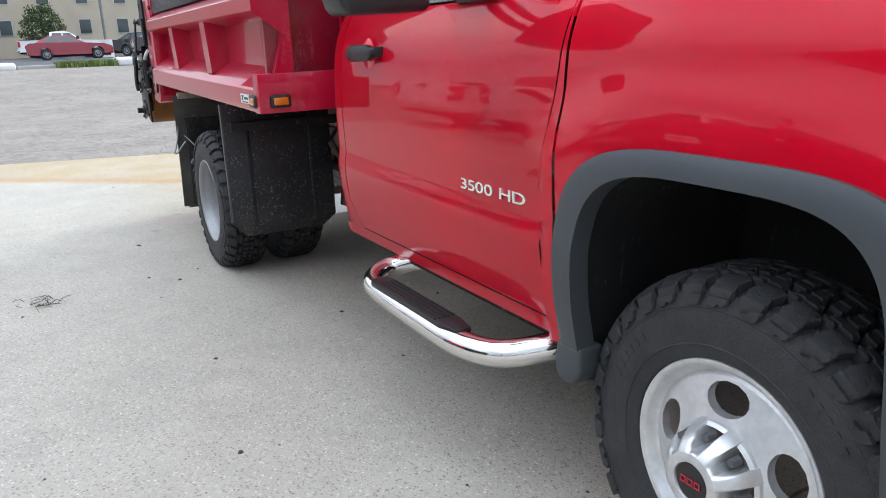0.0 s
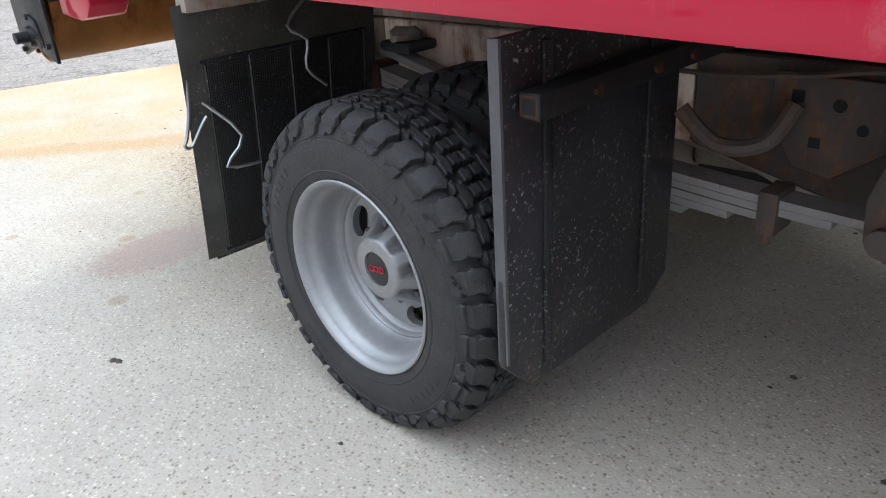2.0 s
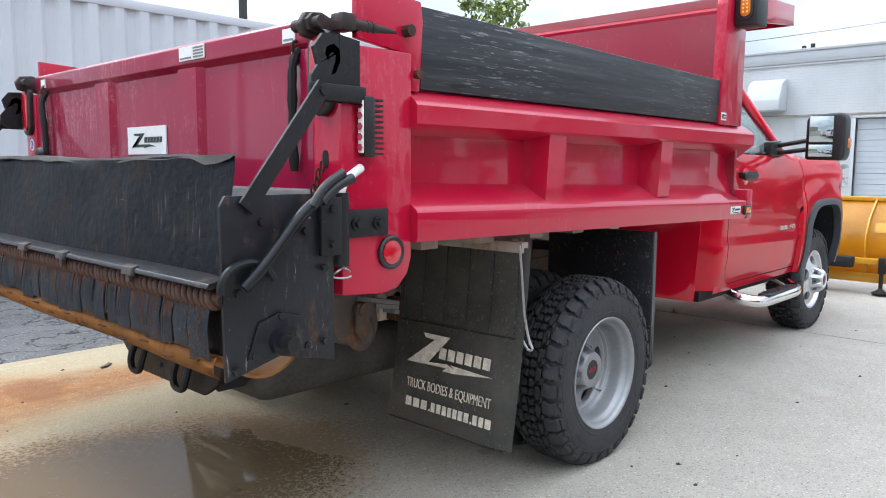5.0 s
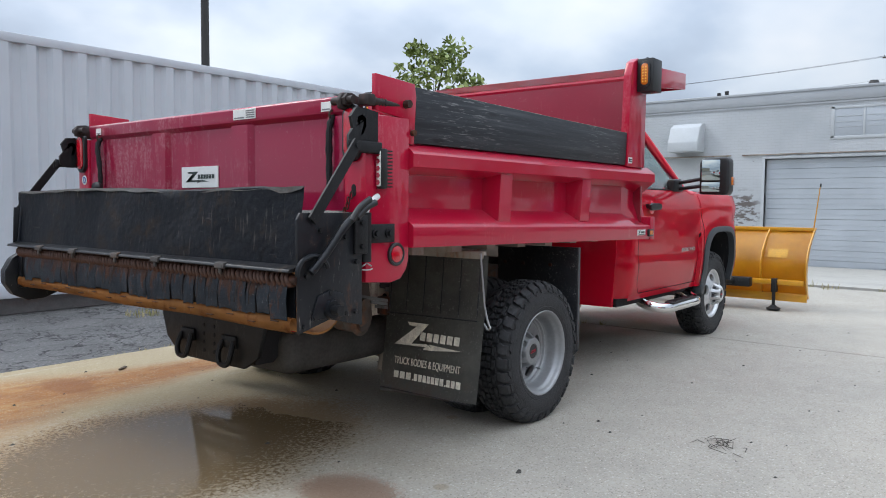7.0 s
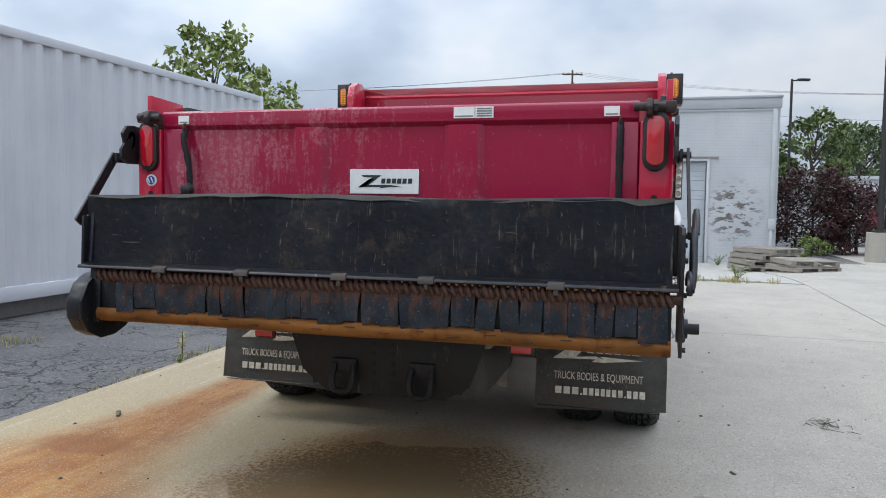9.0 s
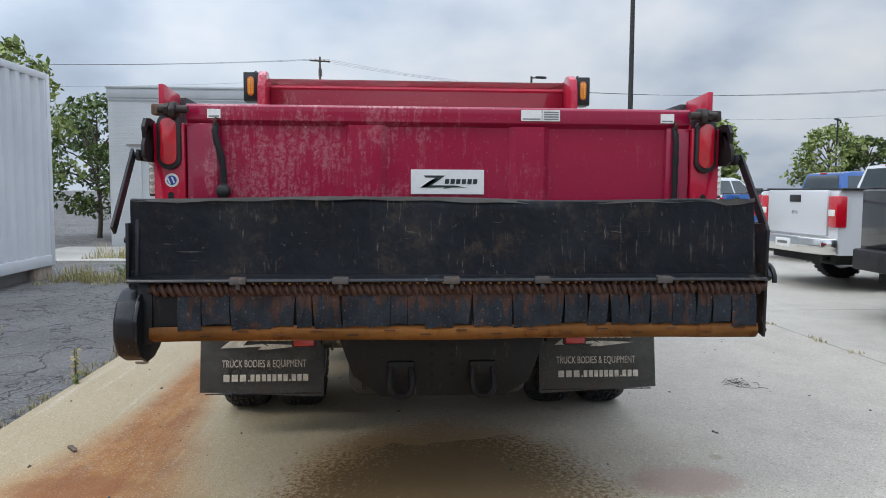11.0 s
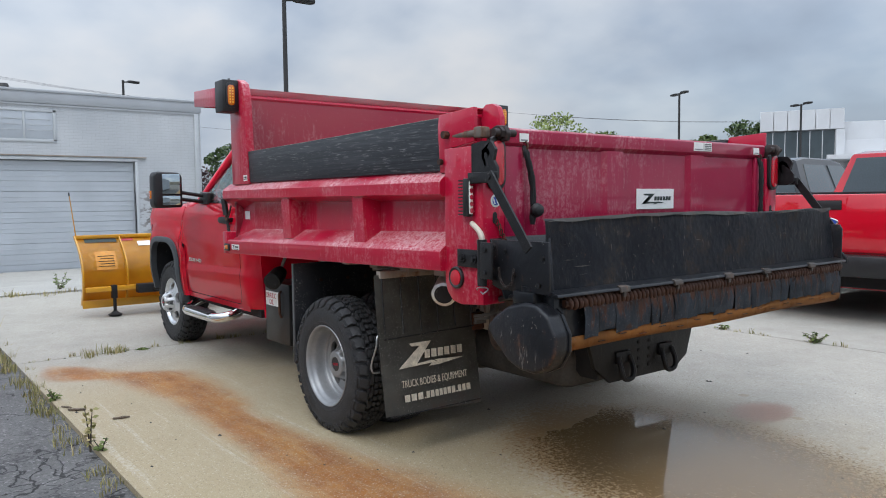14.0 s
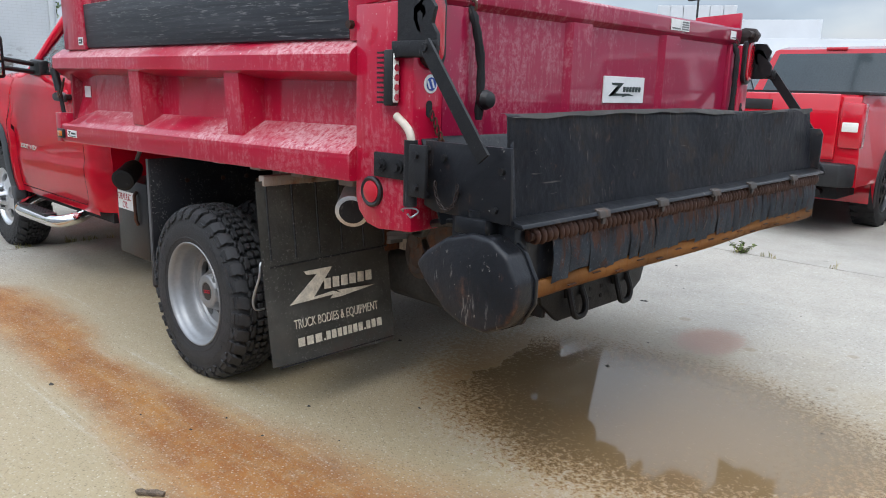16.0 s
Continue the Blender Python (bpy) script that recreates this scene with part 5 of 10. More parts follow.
# ---- trees and shrubs ----
def tree(name, x, y, h, r, seed, mat, label, leaves=5000, leaf=0.16, trunk=0.16, crown_lo=0.35, clumps=26, z=None):
    rg = np.random.default_rng(seed)
    z = lie(x, y) if z is None else z
    t = thing(name, label, "tree" if name == "tree" else "shrub", (x, y, z - 0.1))
    b = B()
    top = Vector((x + 0.15 * r * rg.normal(), y + 0.15 * r * rg.normal(), z + h * 0.82))
    tube(b, smooth_path([(x, y, z - 0.1), (x + 0.1, y, z + h * 0.3), tuple(top)], 4), [trunk * (1 - 0.1 * k) for k in range(9)], 8)
    centres = []
    for k in range(clumps):
        u = crown_lo + (1 - crown_lo) * (k + rg.random()) / clumps
        a = k * 2.4 + rg.random()
        wide = r * math.sqrt(max(0.05, 1 - ((u - crown_lo) / (1 - crown_lo) * 1.05 - 0.35) ** 2 / 0.55)) * (0.55 + 0.5 * rg.random())
        c = Vector((x + wide * math.cos(a), y + wide * math.sin(a), z + h * min(u, 0.97)))
        centres.append((c, r * (0.22 + 0.16 * rg.random())))
        st = Vector((x, y, z + h * max(0.12, u * 0.72)))
        mid = st.lerp(c, 0.5) + Vector((0, 0, 0.05 * h * rg.random()))
        tube(b, [tuple(st), tuple(mid), tuple(c)], [trunk * 0.38, trunk * 0.22, trunk * 0.06], 5)
    part("trunk", b, BARK, t)
    n = leaves
    pick = rg.integers(0, clumps, n)
    C = np.array([tuple(c) for c, _ in centres])[pick]
    S = np.array([s for _, s in centres])[pick]
    d = rg.normal(size=(n, 3))
    d /= np.linalg.norm(d, axis=1)[:, None]
    P = C + d * (S * rg.random(n) ** 0.45)[:, None] * np.array([1.15, 1.15, 0.8])
    ax = rg.normal(size=(n, 3))
    ax /= np.linalg.norm(ax, axis=1)[:, None]
    bx = np.cross(ax, rg.normal(size=(n, 3)))
    bx /= np.linalg.norm(bx, axis=1)[:, None]
    L = (leaf * (0.6 + 0.8 * rg.random(n)))[:, None]
    verts = np.stack([P - ax * L * 0.5, P + bx * L * 0.26, P + ax * L * 0.5, P - bx * L * 0.26], 1).reshape(-1, 3)
    me = bpy.data.meshes.new("crown")
    me.from_pydata(verts.tolist(), [], [(4 * k, 4 * k + 1, 4 * k + 2, 4 * k + 3) for k in range(n)])
    me.materials.append(mat)
    part("crown", me, mat, t)


tree("tree", 12.6, 9.9, 5.85, 1.45, 3, LEAFLIGHT, "slender young green tree behind the white container", 2300, 0.20, 0.08, 0.42, 24)
tree("tree", 15.4, 9.6, 4.95, 1.3, 5, LEAFLIGHT, "small green tree behind the white container", 1400, 0.19, 0.06, 0.35, 16)
tree("tree", 22.0, 10.3, 4.6, 2.2, 6, LEAF, "green tree beside the garage", 3500, 0.2, 0.1, 0.2, 18)
tree("hedge_shrub", 20.3, -5.9, 2.45, 1.25, 7, LEAFPURPLE, "dense purple-brown leaved shrub beside the garage", 7000, 0.11, 0.06, 0.05, 34)
tree("hedge_shrub", 19.8, -7.0, 2.05, 1.05, 8, LEAFPURPLE, "dense purple-brown leaved shrub beside the garage", 5000, 0.11, 0.06, 0.05, 28)
tree("hedge_shrub", 17.5, -5.35, 0.55, 0.45, 9, WEED, "low green weedy shrub at the garage corner", 900, 0.08, 0.02, 0.1, 12)
BELT = [(58, -13, 8.5, 3.2, LEAF), (64, -18, 7.6, 3.2, LEAFDARK), (62, -24, 6.8, 3.0, LEAFDARK), (70, -30, 7.0, 3.4, LEAF), (60.8, -64.8, 11.8, 4.6, LEAFLIGHT), (64.2, -60.7, 9.4, 3.4, LEAF), (68.2, -56.1, 9.0, 3.4, LEAFLIGHT), (56.7, -68.6, 9.5, 3.4, LEAF), (62, -40.5, 7.3, 3.3, LEAFLIGHT), (61, -43.6, 6.4, 2.4, LEAF), (33.6, -61.6, 8.2, 2.5, LEAFDARK), (37.0, -60, 7.2, 2.0, LEAF), (80, -5, 9, 4, LEAFDARK), (86, 3, 9, 4, LEAF), (56, -8.5, 6.5, 2.6, LEAF), (34, -16.5, 5.3, 1.9, LEAFLIGHT), (76, -20, 9, 3.8, LEAFDARK),
        (90, 14, 8, 4, LEAFDARK), (50, 15, 6.5, 3, LEAF), (58, 22, 7, 3.5, LEAFDARK)]
for k, (x, y, h, r, m) in enumerate(BELT):
    tree("tree", x, y, h, r, 20 + k, m, "broad green tree in the far row", 2600, 0.42, 0.2, 0.22, 24)


# ---- buildings in the distance ----
def far_building(x0, x1, y0, y1, z0, h, mat, wins, label, face):
    """face: (axis, value) of the wall that shows, wins: (a, c, z0, z1) along it."""
    t = thing("distant_building", label, "building", ((x0 + x1) / 2, (y0 + y1) / 2, z0))
    b = B()
    box(b, x0, x1, y0, y1, z0, z0 + h)
    part("wall", b, mat, t)
    b = B()
    box(b, x0 - 0.15, x1 + 0.15, y0 - 0.15, y1 + 0.15, z0 + h, z0 + h + 0.25)
    part("parapet", b, GREYWALL if mat is GREYWALL else mat, t)
    ax, v = face
    s = 1 if (ax == "x" and v == x1) or (ax == "y" and v == y1) else -1
    for a, c, w0, w1 in wins:
        b = B()
        if ax == "x":
            box(b, v - 0.02, v + 0.04 * s, a - 0.06, c + 0.06, w0 - 0.06, w1 + 0.06)
        else:
            box(b, a - 0.06, c + 0.06, v - 0.02, v + 0.04 * s, w0 - 0.06, w1 + 0.06)
        w = part("window", b, TRIM, t)
        b = B()
        if ax == "x":
            box(b, v, v + 0.06 * s, a, c, w0, w1)
        else:
            box(b, a, c, v, v + 0.06 * s, w0, w1)
        part("pane", b, DARKWIN, w)
    return t


far_building(-84, -70, -30, 40, lie(-60, 0) - 0.2, 9, BEIGE, [(-11.7 + 3.05 * k, -10.8 + 3.05 * k, 3.0, 4.15) for k in range(12)] + [(-11.7 + 3.05 * k, -10.8 + 3.05 * k, 5.5, 6.65) for k in range(12)], "long beige stucco building with narrow dark windows", ("x", -70))
def row_building():
    """A long pale building set at an angle, with narrow windows and a taller stair block."""
    t = thing("row_building", "long pale stucco building with narrow dark windows", "building", (54, -54, lie(54, -54)))
    m = pose(59.5, -47.0, 0, 0, 0, 180 + 46)
    z0 = lie(54, -54) - 0.3

    def piece(nm, x0, x1, d0, d1, a, c, mat, parent=t):
        b = B()
        box(b, x0, x1, d0, d1, a, c, 0.01, 1, m)
        return part(nm, b, mat, parent)
    piece("wall", 0, 40, 0, 10, z0, 6.2, BEIGE2)
    piece("parapet", -0.15, 40.15, -0.15, 10.1, 6.2, 6.4, GREYWALL)
    piece("stair_block", 2.1, 4.8, -0.05, 4, 6.4, 7.5, BEIGE2)
    for k in range(14):
        w = piece("window", 1.2 + 2.7 * k, 1.75 + 2.7 * k, -0.04, 0.02, 3.5, 5.0, TRIM)
        piece("pane", 1.26 + 2.7 * k, 1.69 + 2.7 * k, -0.06, -0.03, 3.56, 4.94, DARKWIN, w)


row_building()


def showroom():
    """Panelled front with a glass band below it, a grey box behind and a long white wing."""
    t = thing("showroom", "modern white panelled car showroom with a dark glass band", "building", (26, -57, lie(26, -56)))
    m = pose(27.8, -53.3, 0, 0, 0, 180 + 27)
    z0 = lie(26, -56) - 0.3
    L = 5.95

    def piece(nm, x0, x1, d0, d1, a, c, mat, label=""):
        b = B()
        box(b, x0, x1, d0, d1, a, c, 0.01, 1, m)
        return part(nm, b, mat, t, label)
    for k in range(6):
        piece("facade_panel", L * k / 6 + 0.02, L * (k + 1) / 6 - 0.02, 0, 0.4, 6.5, 8.05, SHOWPANEL)
    piece("facade_back", 0.0, L, 0.35, 12, z0, 8.0, SHOWPANEL)
    piece("end_pier", L - 0.55, L + 0.02, 0.0, 0.34, z0, 6.48, SHOWPANEL)
    for k in range(6):
        piece("glass_pane", 0.1 + 0.88 * k, 0.1 + 0.88 * k + 0.82, 0.25, 0.33, 2.0, 6.44, DARKWIN)
        piece("mullion", 0.92 + 0.88 * k, 0.98 + 0.88 * k, 0.22, 0.33, 2.0, 6.44, GREYWALL)
    piece("rear_hall", L + 0.05, L + 6.5, 2.5, 14, z0, 7.2, GREYWALL, "grey rendered rear hall")
    piece("wing_wall", L + 0.05, L + 45, 0.8, 2.4, z0, 5.65, SHOWPANEL, "long white single-storey wing")
    piece("canopy", L - 1.2, L + 45, -1.6, 0.75, 4.1, 4.45, SHOWPANEL)
    piece("canopy_soffit", L - 1.1, L + 45, -1.5, 0.7, 4.02, 4.09, GREYWALL)


showroom()
far_building(56, 66, -26, -9, lie(60, -15), 3.4, GREYWALL, [], "low pale shed behind the trees", ("x", 56))

# ---- the dump truck: x forward from the rear axle, y to its left ----
truck = thing("dump_truck", "red regular-cab dump truck with dual rear wheels and worn dump bed", "truck", (1.4, 0, 0))
TYRE_R, HUB_Z, REAR_X, FRONT_X = 0.409, 0.390, -0.018, 3.505


def tyre_bm():
    """Carcass with rounded shoulders; the outer side faces -y; flattened where it stands."""
    half = [(0.098, 0.226), (0.111, 0.235), (0.119, 0.252), (0.124, 0.280), (0.1245, 0.305), (0.1225, 0.330), (0.1205, 0.338), (0.1218, 0.341), (0.1205, 0.345), (0.1150, 0.360), (0.105, 0.371), (0.085, 0.382), (0.05, 0.3875), (0.0, 0.3885)]
    return lathe(B(), [(-o, r) for o, r in half] + [(o, r) for o, r in half[-2::-1]], 96)


def settle(bm, z=-HUB_Z + 0.001):
    for v in bm.verts:
        if v.co.z < z:
            v.co.z = z


def crown(o):
    """Radius of the tread's running surface at the offset o from the middle."""
    return TYRE_R - 6.0 * max(0.0, abs(o) - 0.05) ** 2


def tread_bm():
    """All-terrain tread: jagged blocks parted by narrow grooves, shoulder lugs that roll onto the sidewall, and a band of stepped blocks below them."""
    bm, N = B(), 33
    w = 2 * math.pi / N
    r_ = random.Random(12)

    def block(pts, depth, lip=0.0022):
        """pts: (offset, radius, angle) of the top; the top is drawn in a little so that its edges look worn."""
        n = len(pts)
        co = sum(p[0] for p in pts) / n
        ca = sum(p[2] for p in pts) / n
        top, mid, foot = [], [], []
        for o, r, a in pts:
            o, a = co + (o - co) * 0.90, ca + (a - ca) * 0.88
            k = 1 - lip / 0.014
            for lst, oo, rr, aa in ((top, co + (o - co) * k, r, ca + (a - ca) * k), (mid, o, r - lip, a), (foot, o, r - depth, a)):
                lst.append(bm.verts.new((rr * math.cos(aa), oo, rr * math.sin(aa))))
        bm.faces.new(top)
        for i in range(n):
            j = (i + 1) % n
            bm.faces.new((mid[i], mid[j], top[j], top[i]))
            bm.faces.new((foot[i], foot[j], mid[j], mid[i]))

    for k in range(N):
        t = k * w
        for s in (-1, 1):
            off = t + (0.0 if s < 0 else 0.5 * w)
            # two blocks a pitch next to the middle, one jagged block beside them
            for base, dz in ((0.0, 0.0), (0.52 * w, 0.004)):
                q = [(0.003, 0.05), (0.012 + dz, -0.03), (0.020, 0.06), (0.029, 0.0), (0.030, 0.36), (0.021, 0.43), (0.013, 0.36), (0.002, 0.42)]
                block([(s * o, crown(o) - 0.0006 * r_.random(), off + base + a * w) for o, a in q], 0.022)
            q = [(0.035, 0.10), (0.044, -0.02), (0.051, 0.10), (0.060, 0.02), (0.0615, 0.50), (0.056, 0.44), (0.055, 0.84), (0.045, 0.78), (0.038, 0.90), (0.034, 0.52)]
            block([(s * o, crown(o) - 0.0006 * r_.random(), off + 0.30 * w + a * w) for o, a in q], 0.022)
            q = [(0.060, 0.58), (0.068, 0.50), (0.069, 0.84), (0.060, 0.92)]
            block([(s * o, crown(o), off + 0.30 * w + a * w) for o, a in q], 0.022)
            # shoulder lug: strips from the tread over the edge
            line = [(0.0665, 0.04, 0.62), (0.076, -0.06, 0.70), (0.086, 0.02, 0.72), (0.097, 0.10, 0.80), (0.107, 0.06, 0.74), (0.114, 0.09, 0.80), (0.1185, 0.16, 0.78)]
            rows = []
            for i, (o, a0, a1) in enumerate(line):
                r = crown(o) if i < 6 else 0.3715
                rows.append([(s * o, r, off + (0.12 + a0) * w), (s * o, r, off + (0.12 + a0 + 0.04) * w), (s * o, r, off + (0.12 + a1 - 0.04) * w), (s * o, r, off + (0.12 + a1) * w)])
            vv = []
            for i, row in enumerate(rows):
                edge = 0.0025 if i in (0, len(rows) - 1) else 0.0
                vv.append([bm.verts.new(((r - edge - (0.0022 if c in (0, 3) else 0)) * math.cos(a), o, (r - edge - (0.0022 if c in (0, 3) else 0)) * math.sin(a))) for c, (o, r, a) in enumerate(row)])
            for a, b in zip(vv, vv[1:]):
                for c in range(3):
                    bm.faces.new((a[c], a[c + 1], b[c + 1], b[c]))
            foot = [[bm.verts.new(((row[c][1] - 0.022) * math.cos(row[c][2]), row[c][0] * 0.985, (row[c][1] - 0.022) * math.sin(row[c][2]))) for c in (0, 3)] for row in rows]
            for i in range(len(rows) - 1):
                bm.faces.new((vv[i][0], vv[i + 1][0], foot[i + 1][0], foot[i][0]))
                bm.faces.new((vv[i][3], foot[i][1], foot[i + 1][1], vv[i + 1][3]))
            for i in (0, len(rows) - 1):
                bm.faces.new((vv[i][0], vv[i][1], vv[i][2], vv[i][3], foot[i][1], foot[i][0]))
            # stepped blocks on the sidewall, in turn notched and pointed
            if k % 2:
                shape = [(0.3695, 0.16), (0.3695, 0.50), (0.360, 0.56), (0.354, 0.82), (0.344, 0.70), (0.345, 0.30), (0.354, 0.20)]
            else:
                shape = [(0.3695, 0.20), (0.3695, 0.92), (0.358, 0.98), (0.346, 0.86), (0.347, 0.66), (0.355, 0.58), (0.350, 0.36), (0.359, 0.24)]
            q, q2, q3 = [], [], []
            cr, ca = sum(p[0] for p in shape) / len(shape), sum(p[1] for p in shape) / len(shape)
            for r, a in shape:
                o = 0.1205 + (0.3695 - r) * 0.10
                rr, aa = cr + (r - cr) * 0.84, ca + (a - ca) * 0.88
                q.append(bm.verts.new((rr * math.cos(off + aa * w), s * (o + 0.0040), rr * math.sin(off + aa * w))))
                q2.append(bm.verts.new((r * math.cos(off + a * w), s * o, r * math.sin(off + a * w))))
                q3.append(bm.verts.new((r * math.cos(off + a * w), s * (o - 0.008), r * math.sin(off + a * w))))
            bm.faces.new(q)
            for i in range(len(q)):
                j = (i + 1) % len(q)
                bm.faces.new((q2[i], q2[j], q[j], q[i]))
                bm.faces.new((q3[i], q3[j], q2[j], q2[i]))
    bmesh.ops.recalc_face_normals(bm, faces=bm.faces[:])
    return bm


def side_letters():
    """Raised bars on the sidewall where the moulded writing is."""
    bm = B()
    for c0, n, h in ((0.6, 5, 0.020), (2.35, 6, 0.018), (3.9, 5, 0.020), (5.3, 6, 0.018)):
        for k in range(n):
            a = c0 + k * 0.085
            m = Matrix.Rotation(-a, 4, "Y")
            box(bm, 0.298, 0.298 + h, -0.1258, -0.122, -0.007, 0.006, 0.0, 1, m)
    for r0, o0 in ((0.262, -0.1215), (0.333, -0.1205)):
        lathe(bm, [(o0, r0), (o0 - 0.0018, r0 + 0.002), (o0, r0 + 0.005)], 72)
    return bm


def holed_disc(bm, N, r_in, r_out, rc, a, b, y_in, y_out, thick=0.008):
    """A wheel disc with N oval holes; a along the circle, b along the radius."""
    def yy(r):
        return y_in + (y_out - y_in) * (r - r_in) / (r_out - r_in)
    M = 28
    w = 2 * math.pi / N
    for k in range(N):
        t0 = k * w
        edge = []
        for i in range(7):
            edge.append((r_out, -w / 2 + w * i / 7))
        for i in range(7):
            edge.append((r_out + (r_in - r_out) * i / 7, w / 2))
        for i in range(7):
            edge.append((r_in, w / 2 - w * i / 7))
        for i in range(7):
            edge.append((r_in + (r_out - r_in) * i / 7, -w / 2))
        oval = []
        for r, t in edge:
            dx, dy = r * math.cos(t) - rc, r * math.sin(t)
            ang = math.atan2(dy / a, dx / b)
            oval.append((rc + b * math.cos(ang), a * math.sin(ang)))

        def P(x, z, dy=0.0):
            r = math.hypot(x, z)
            c, s = math.cos(t0), math.sin(t0)
            return (x * c - z * s, yy(r) + dy, x * s + z * c)
        ev = [bm.verts.new(P(r * math.cos(t), r * math.sin(t))) for r, t in edge]
        ov = [bm.verts.new(P(*p)) for p in oval]
        od = [bm.verts.new(P(p[0], p[1], 0.022)) for p in oval]
        for i in range(M):
            j = (i + 1) % M
            bm.faces.new((ev[i], ev[j], ov[j], ov[i]))
            bm.faces.new((ov[i], ov[j], od[j], od[i]))
    bmesh.ops.remove_doubles(bm, verts=bm.verts[:], dist=1e-5)


def rear_rim_bm():
    bm = B()
    lathe(bm, [(-0.098, 0.228), (-0.112, 0.240), (-0.117, 0.2425), (-0.120, 0.240), (-0.119, 0.2355), (-0.112, 0.2290), (-0.098, 0.2235), (-0.086, 0.2215), (-0.080, 0.2155), (-0.066, 0.2110), (-0.050, 0.2085), (-0.030, 0.2050),
               (-0.016, 0.2015), (-0.010, 0.1970), (-0.011, 0.1925), (-0.006, 0.1890), (0.002, 0.1865), (0.004, 0.1830), (0.009, 0.1790), (0.014, 0.1760)], 80)
    lathe(bm, [(0.098, 0.226), (0.104, 0.222), (0.07, 0.21), (0.04, 0.19), (0.02, 0.178)], 48)
    holed_disc(bm, 5, 0.112, 0.177, 0.147, 0.050, 0.0285, 0.016, 0.014)
    lathe(bm, [(0.016, 0.113), (0.019, 0.100), (0.020, 0.07)], 48)
    return bm


def finned_cone(steps, core, n=128):
    """A hub cone with eight ribs that flare out to the disc, and pockets for the nuts between them. steps: (offset, radius)."""
    bm = B()
    rings = []
    for o, r in steps:
        ring = []
        for k in range(n):
            t = 2 * math.pi * k / n
            c = min(1.0, max(0.0, (0.42 - math.cos(8 * t)) / 0.75))
            rib = c * c * (3 - 2 * c)
            rr = min(r, core) + max(0.0, r - core) * rib
            ring.append((rr * math.cos(t), o, rr * math.sin(t)))
        rings.append(ring)
    ring_loft(bm, rings, False)
    return bm


def rear_hub_bm():
    """Centre cover: eight ribs run from the disc to a flat round face."""
    bm = finned_cone([(0.018, 0.128), (0.010, 0.116), (0.0, 0.106), (-0.014, 0.096), (-0.030, 0.087), (-0.042, 0.081), (-0.048, 0.0765), (-0.050, 0.073)], 0.078)
    lathe(bm, [(-0.050, 0.073), (-0.0515, 0.069), (-0.0505, 0.044), (-0.044, 0.043)], 48)
    bmesh.ops.recalc_face_normals(bm, faces=bm.faces[:])
    return bm


def badge_bm(o, r):
    bm = B()
    lathe(bm, [(o + 0.004, r), (o, r - 0.002), (o - 0.001, r * 0.5), (o - 0.001, 0.0)], 32)
    return bm


def badge_bars(o, s):
    """Plain red outlined bars on the centre badge."""
    bm = B()
    for x in (-0.023, -0.0075, 0.009):
        for a, b, c, d in ((0, 0.013, -0.0065, -0.0045), (0, 0.013, 0.0045, 0.0065), (0, 0.002, -0.0045, 0.0045), (0.011, 0.013, -0.0045, 0.0045)):
            box(bm, (x + a) * s, (x + b) * s, o - 0.003, o - 0.001, c * s, d * s)
    return bm


def nut_bm(size=0.011, L=0.024):
    bm = B()
    cyl(bm, (0, L, 0), (0, 0, 0), size, size * 0.85, 6)
    return bm


def front_rim_bm():
    bm = B()
    lathe(bm, [(-0.098, 0.226), (-0.106, 0.232), (-0.109, 0.230), (-0.109, 0.223), (-0.102, 0.214), (-0.085, 0.208), (-0.080, 0.200), (-0.086, 0.192)], 64)
    lathe(bm, [(0.098, 0.226), (0.104, 0.222), (0.07, 0.205), (-0.06, 0.195), (-0.075, 0.199)], 48)
    holed_disc(bm, 5, 0.108, 0.194, 0.153, 0.050, 0.034, -0.118, -0.085)
    lathe(bm, [(-0.118, 0.109), (-0.126, 0.108), (-0.132, 0.100)], 48)
    return bm


def front_hub_bm():
    bm = finned_cone([(-0.112, 0.112), (-0.126, 0.109), (-0.142, 0.103), (-0.160, 0.095), (-0.178, 0.084), (-0.190, 0.072), (-0.196, 0.062)], 0.066)
    lathe(bm, [(-0.196, 0.062), (-0.198, 0.057), (-0.196, 0.042), (-0.190, 0.040)], 48)
    bmesh.ops.recalc_face_normals(bm, faces=bm.faces[:])
    return bm


tb, tr = tyre_bm(), tread_bm()


def turned(bm, angle=-8):
    """How the wheels came to rest."""
    bm.transform(Matrix.Rotation(radians(angle), 4, "Y"))
    return bm


settle(tb), settle(tr)
ME = {
    "tyre": to_mesh("tyre", tb, RUBBER, 30), "tread": to_mesh("tread", tr, RUBBER, 25), "letters": to_mesh("side_marks", side_letters(), RUBBER, 25),
    "rear": to_mesh("rim", turned(rear_rim_bm()), ALLOY, 40), "rear_hub": to_mesh("hub_cover", turned(rear_hub_bm()), ALLOY, 50), "rear_badge": to_mesh("badge", badge_bm(-0.047, 0.043), PLASTIC, 40),
    "rear_bars": to_mesh("badge_bars", turned(badge_bars(-0.0475, 1.15)), REDINK, 0), "nut": to_mesh("lug_nut", nut_bm(), HANGER, 30),
    "front": to_mesh("rim", turned(front_rim_bm(), -19), POLISHED, 40), "front_hub": to_mesh("hub_cover", front_hub_bm(), POLISHED, 50), "front_badge": to_mesh("badge", badge_bm(-0.193, 0.040), PLASTIC, 40),
    "front_bars": to_mesh("badge_bars", badge_bars(-0.1935, 1.1), REDINK, 0),
}
b = B()
lathe(b, [(-0.10, 0.19), (-0.05, 0.19), (-0.05, 0.0)], 32)
ME["drum"] = to_mesh("brake_drum", b, UNDER, 40)
b = B()
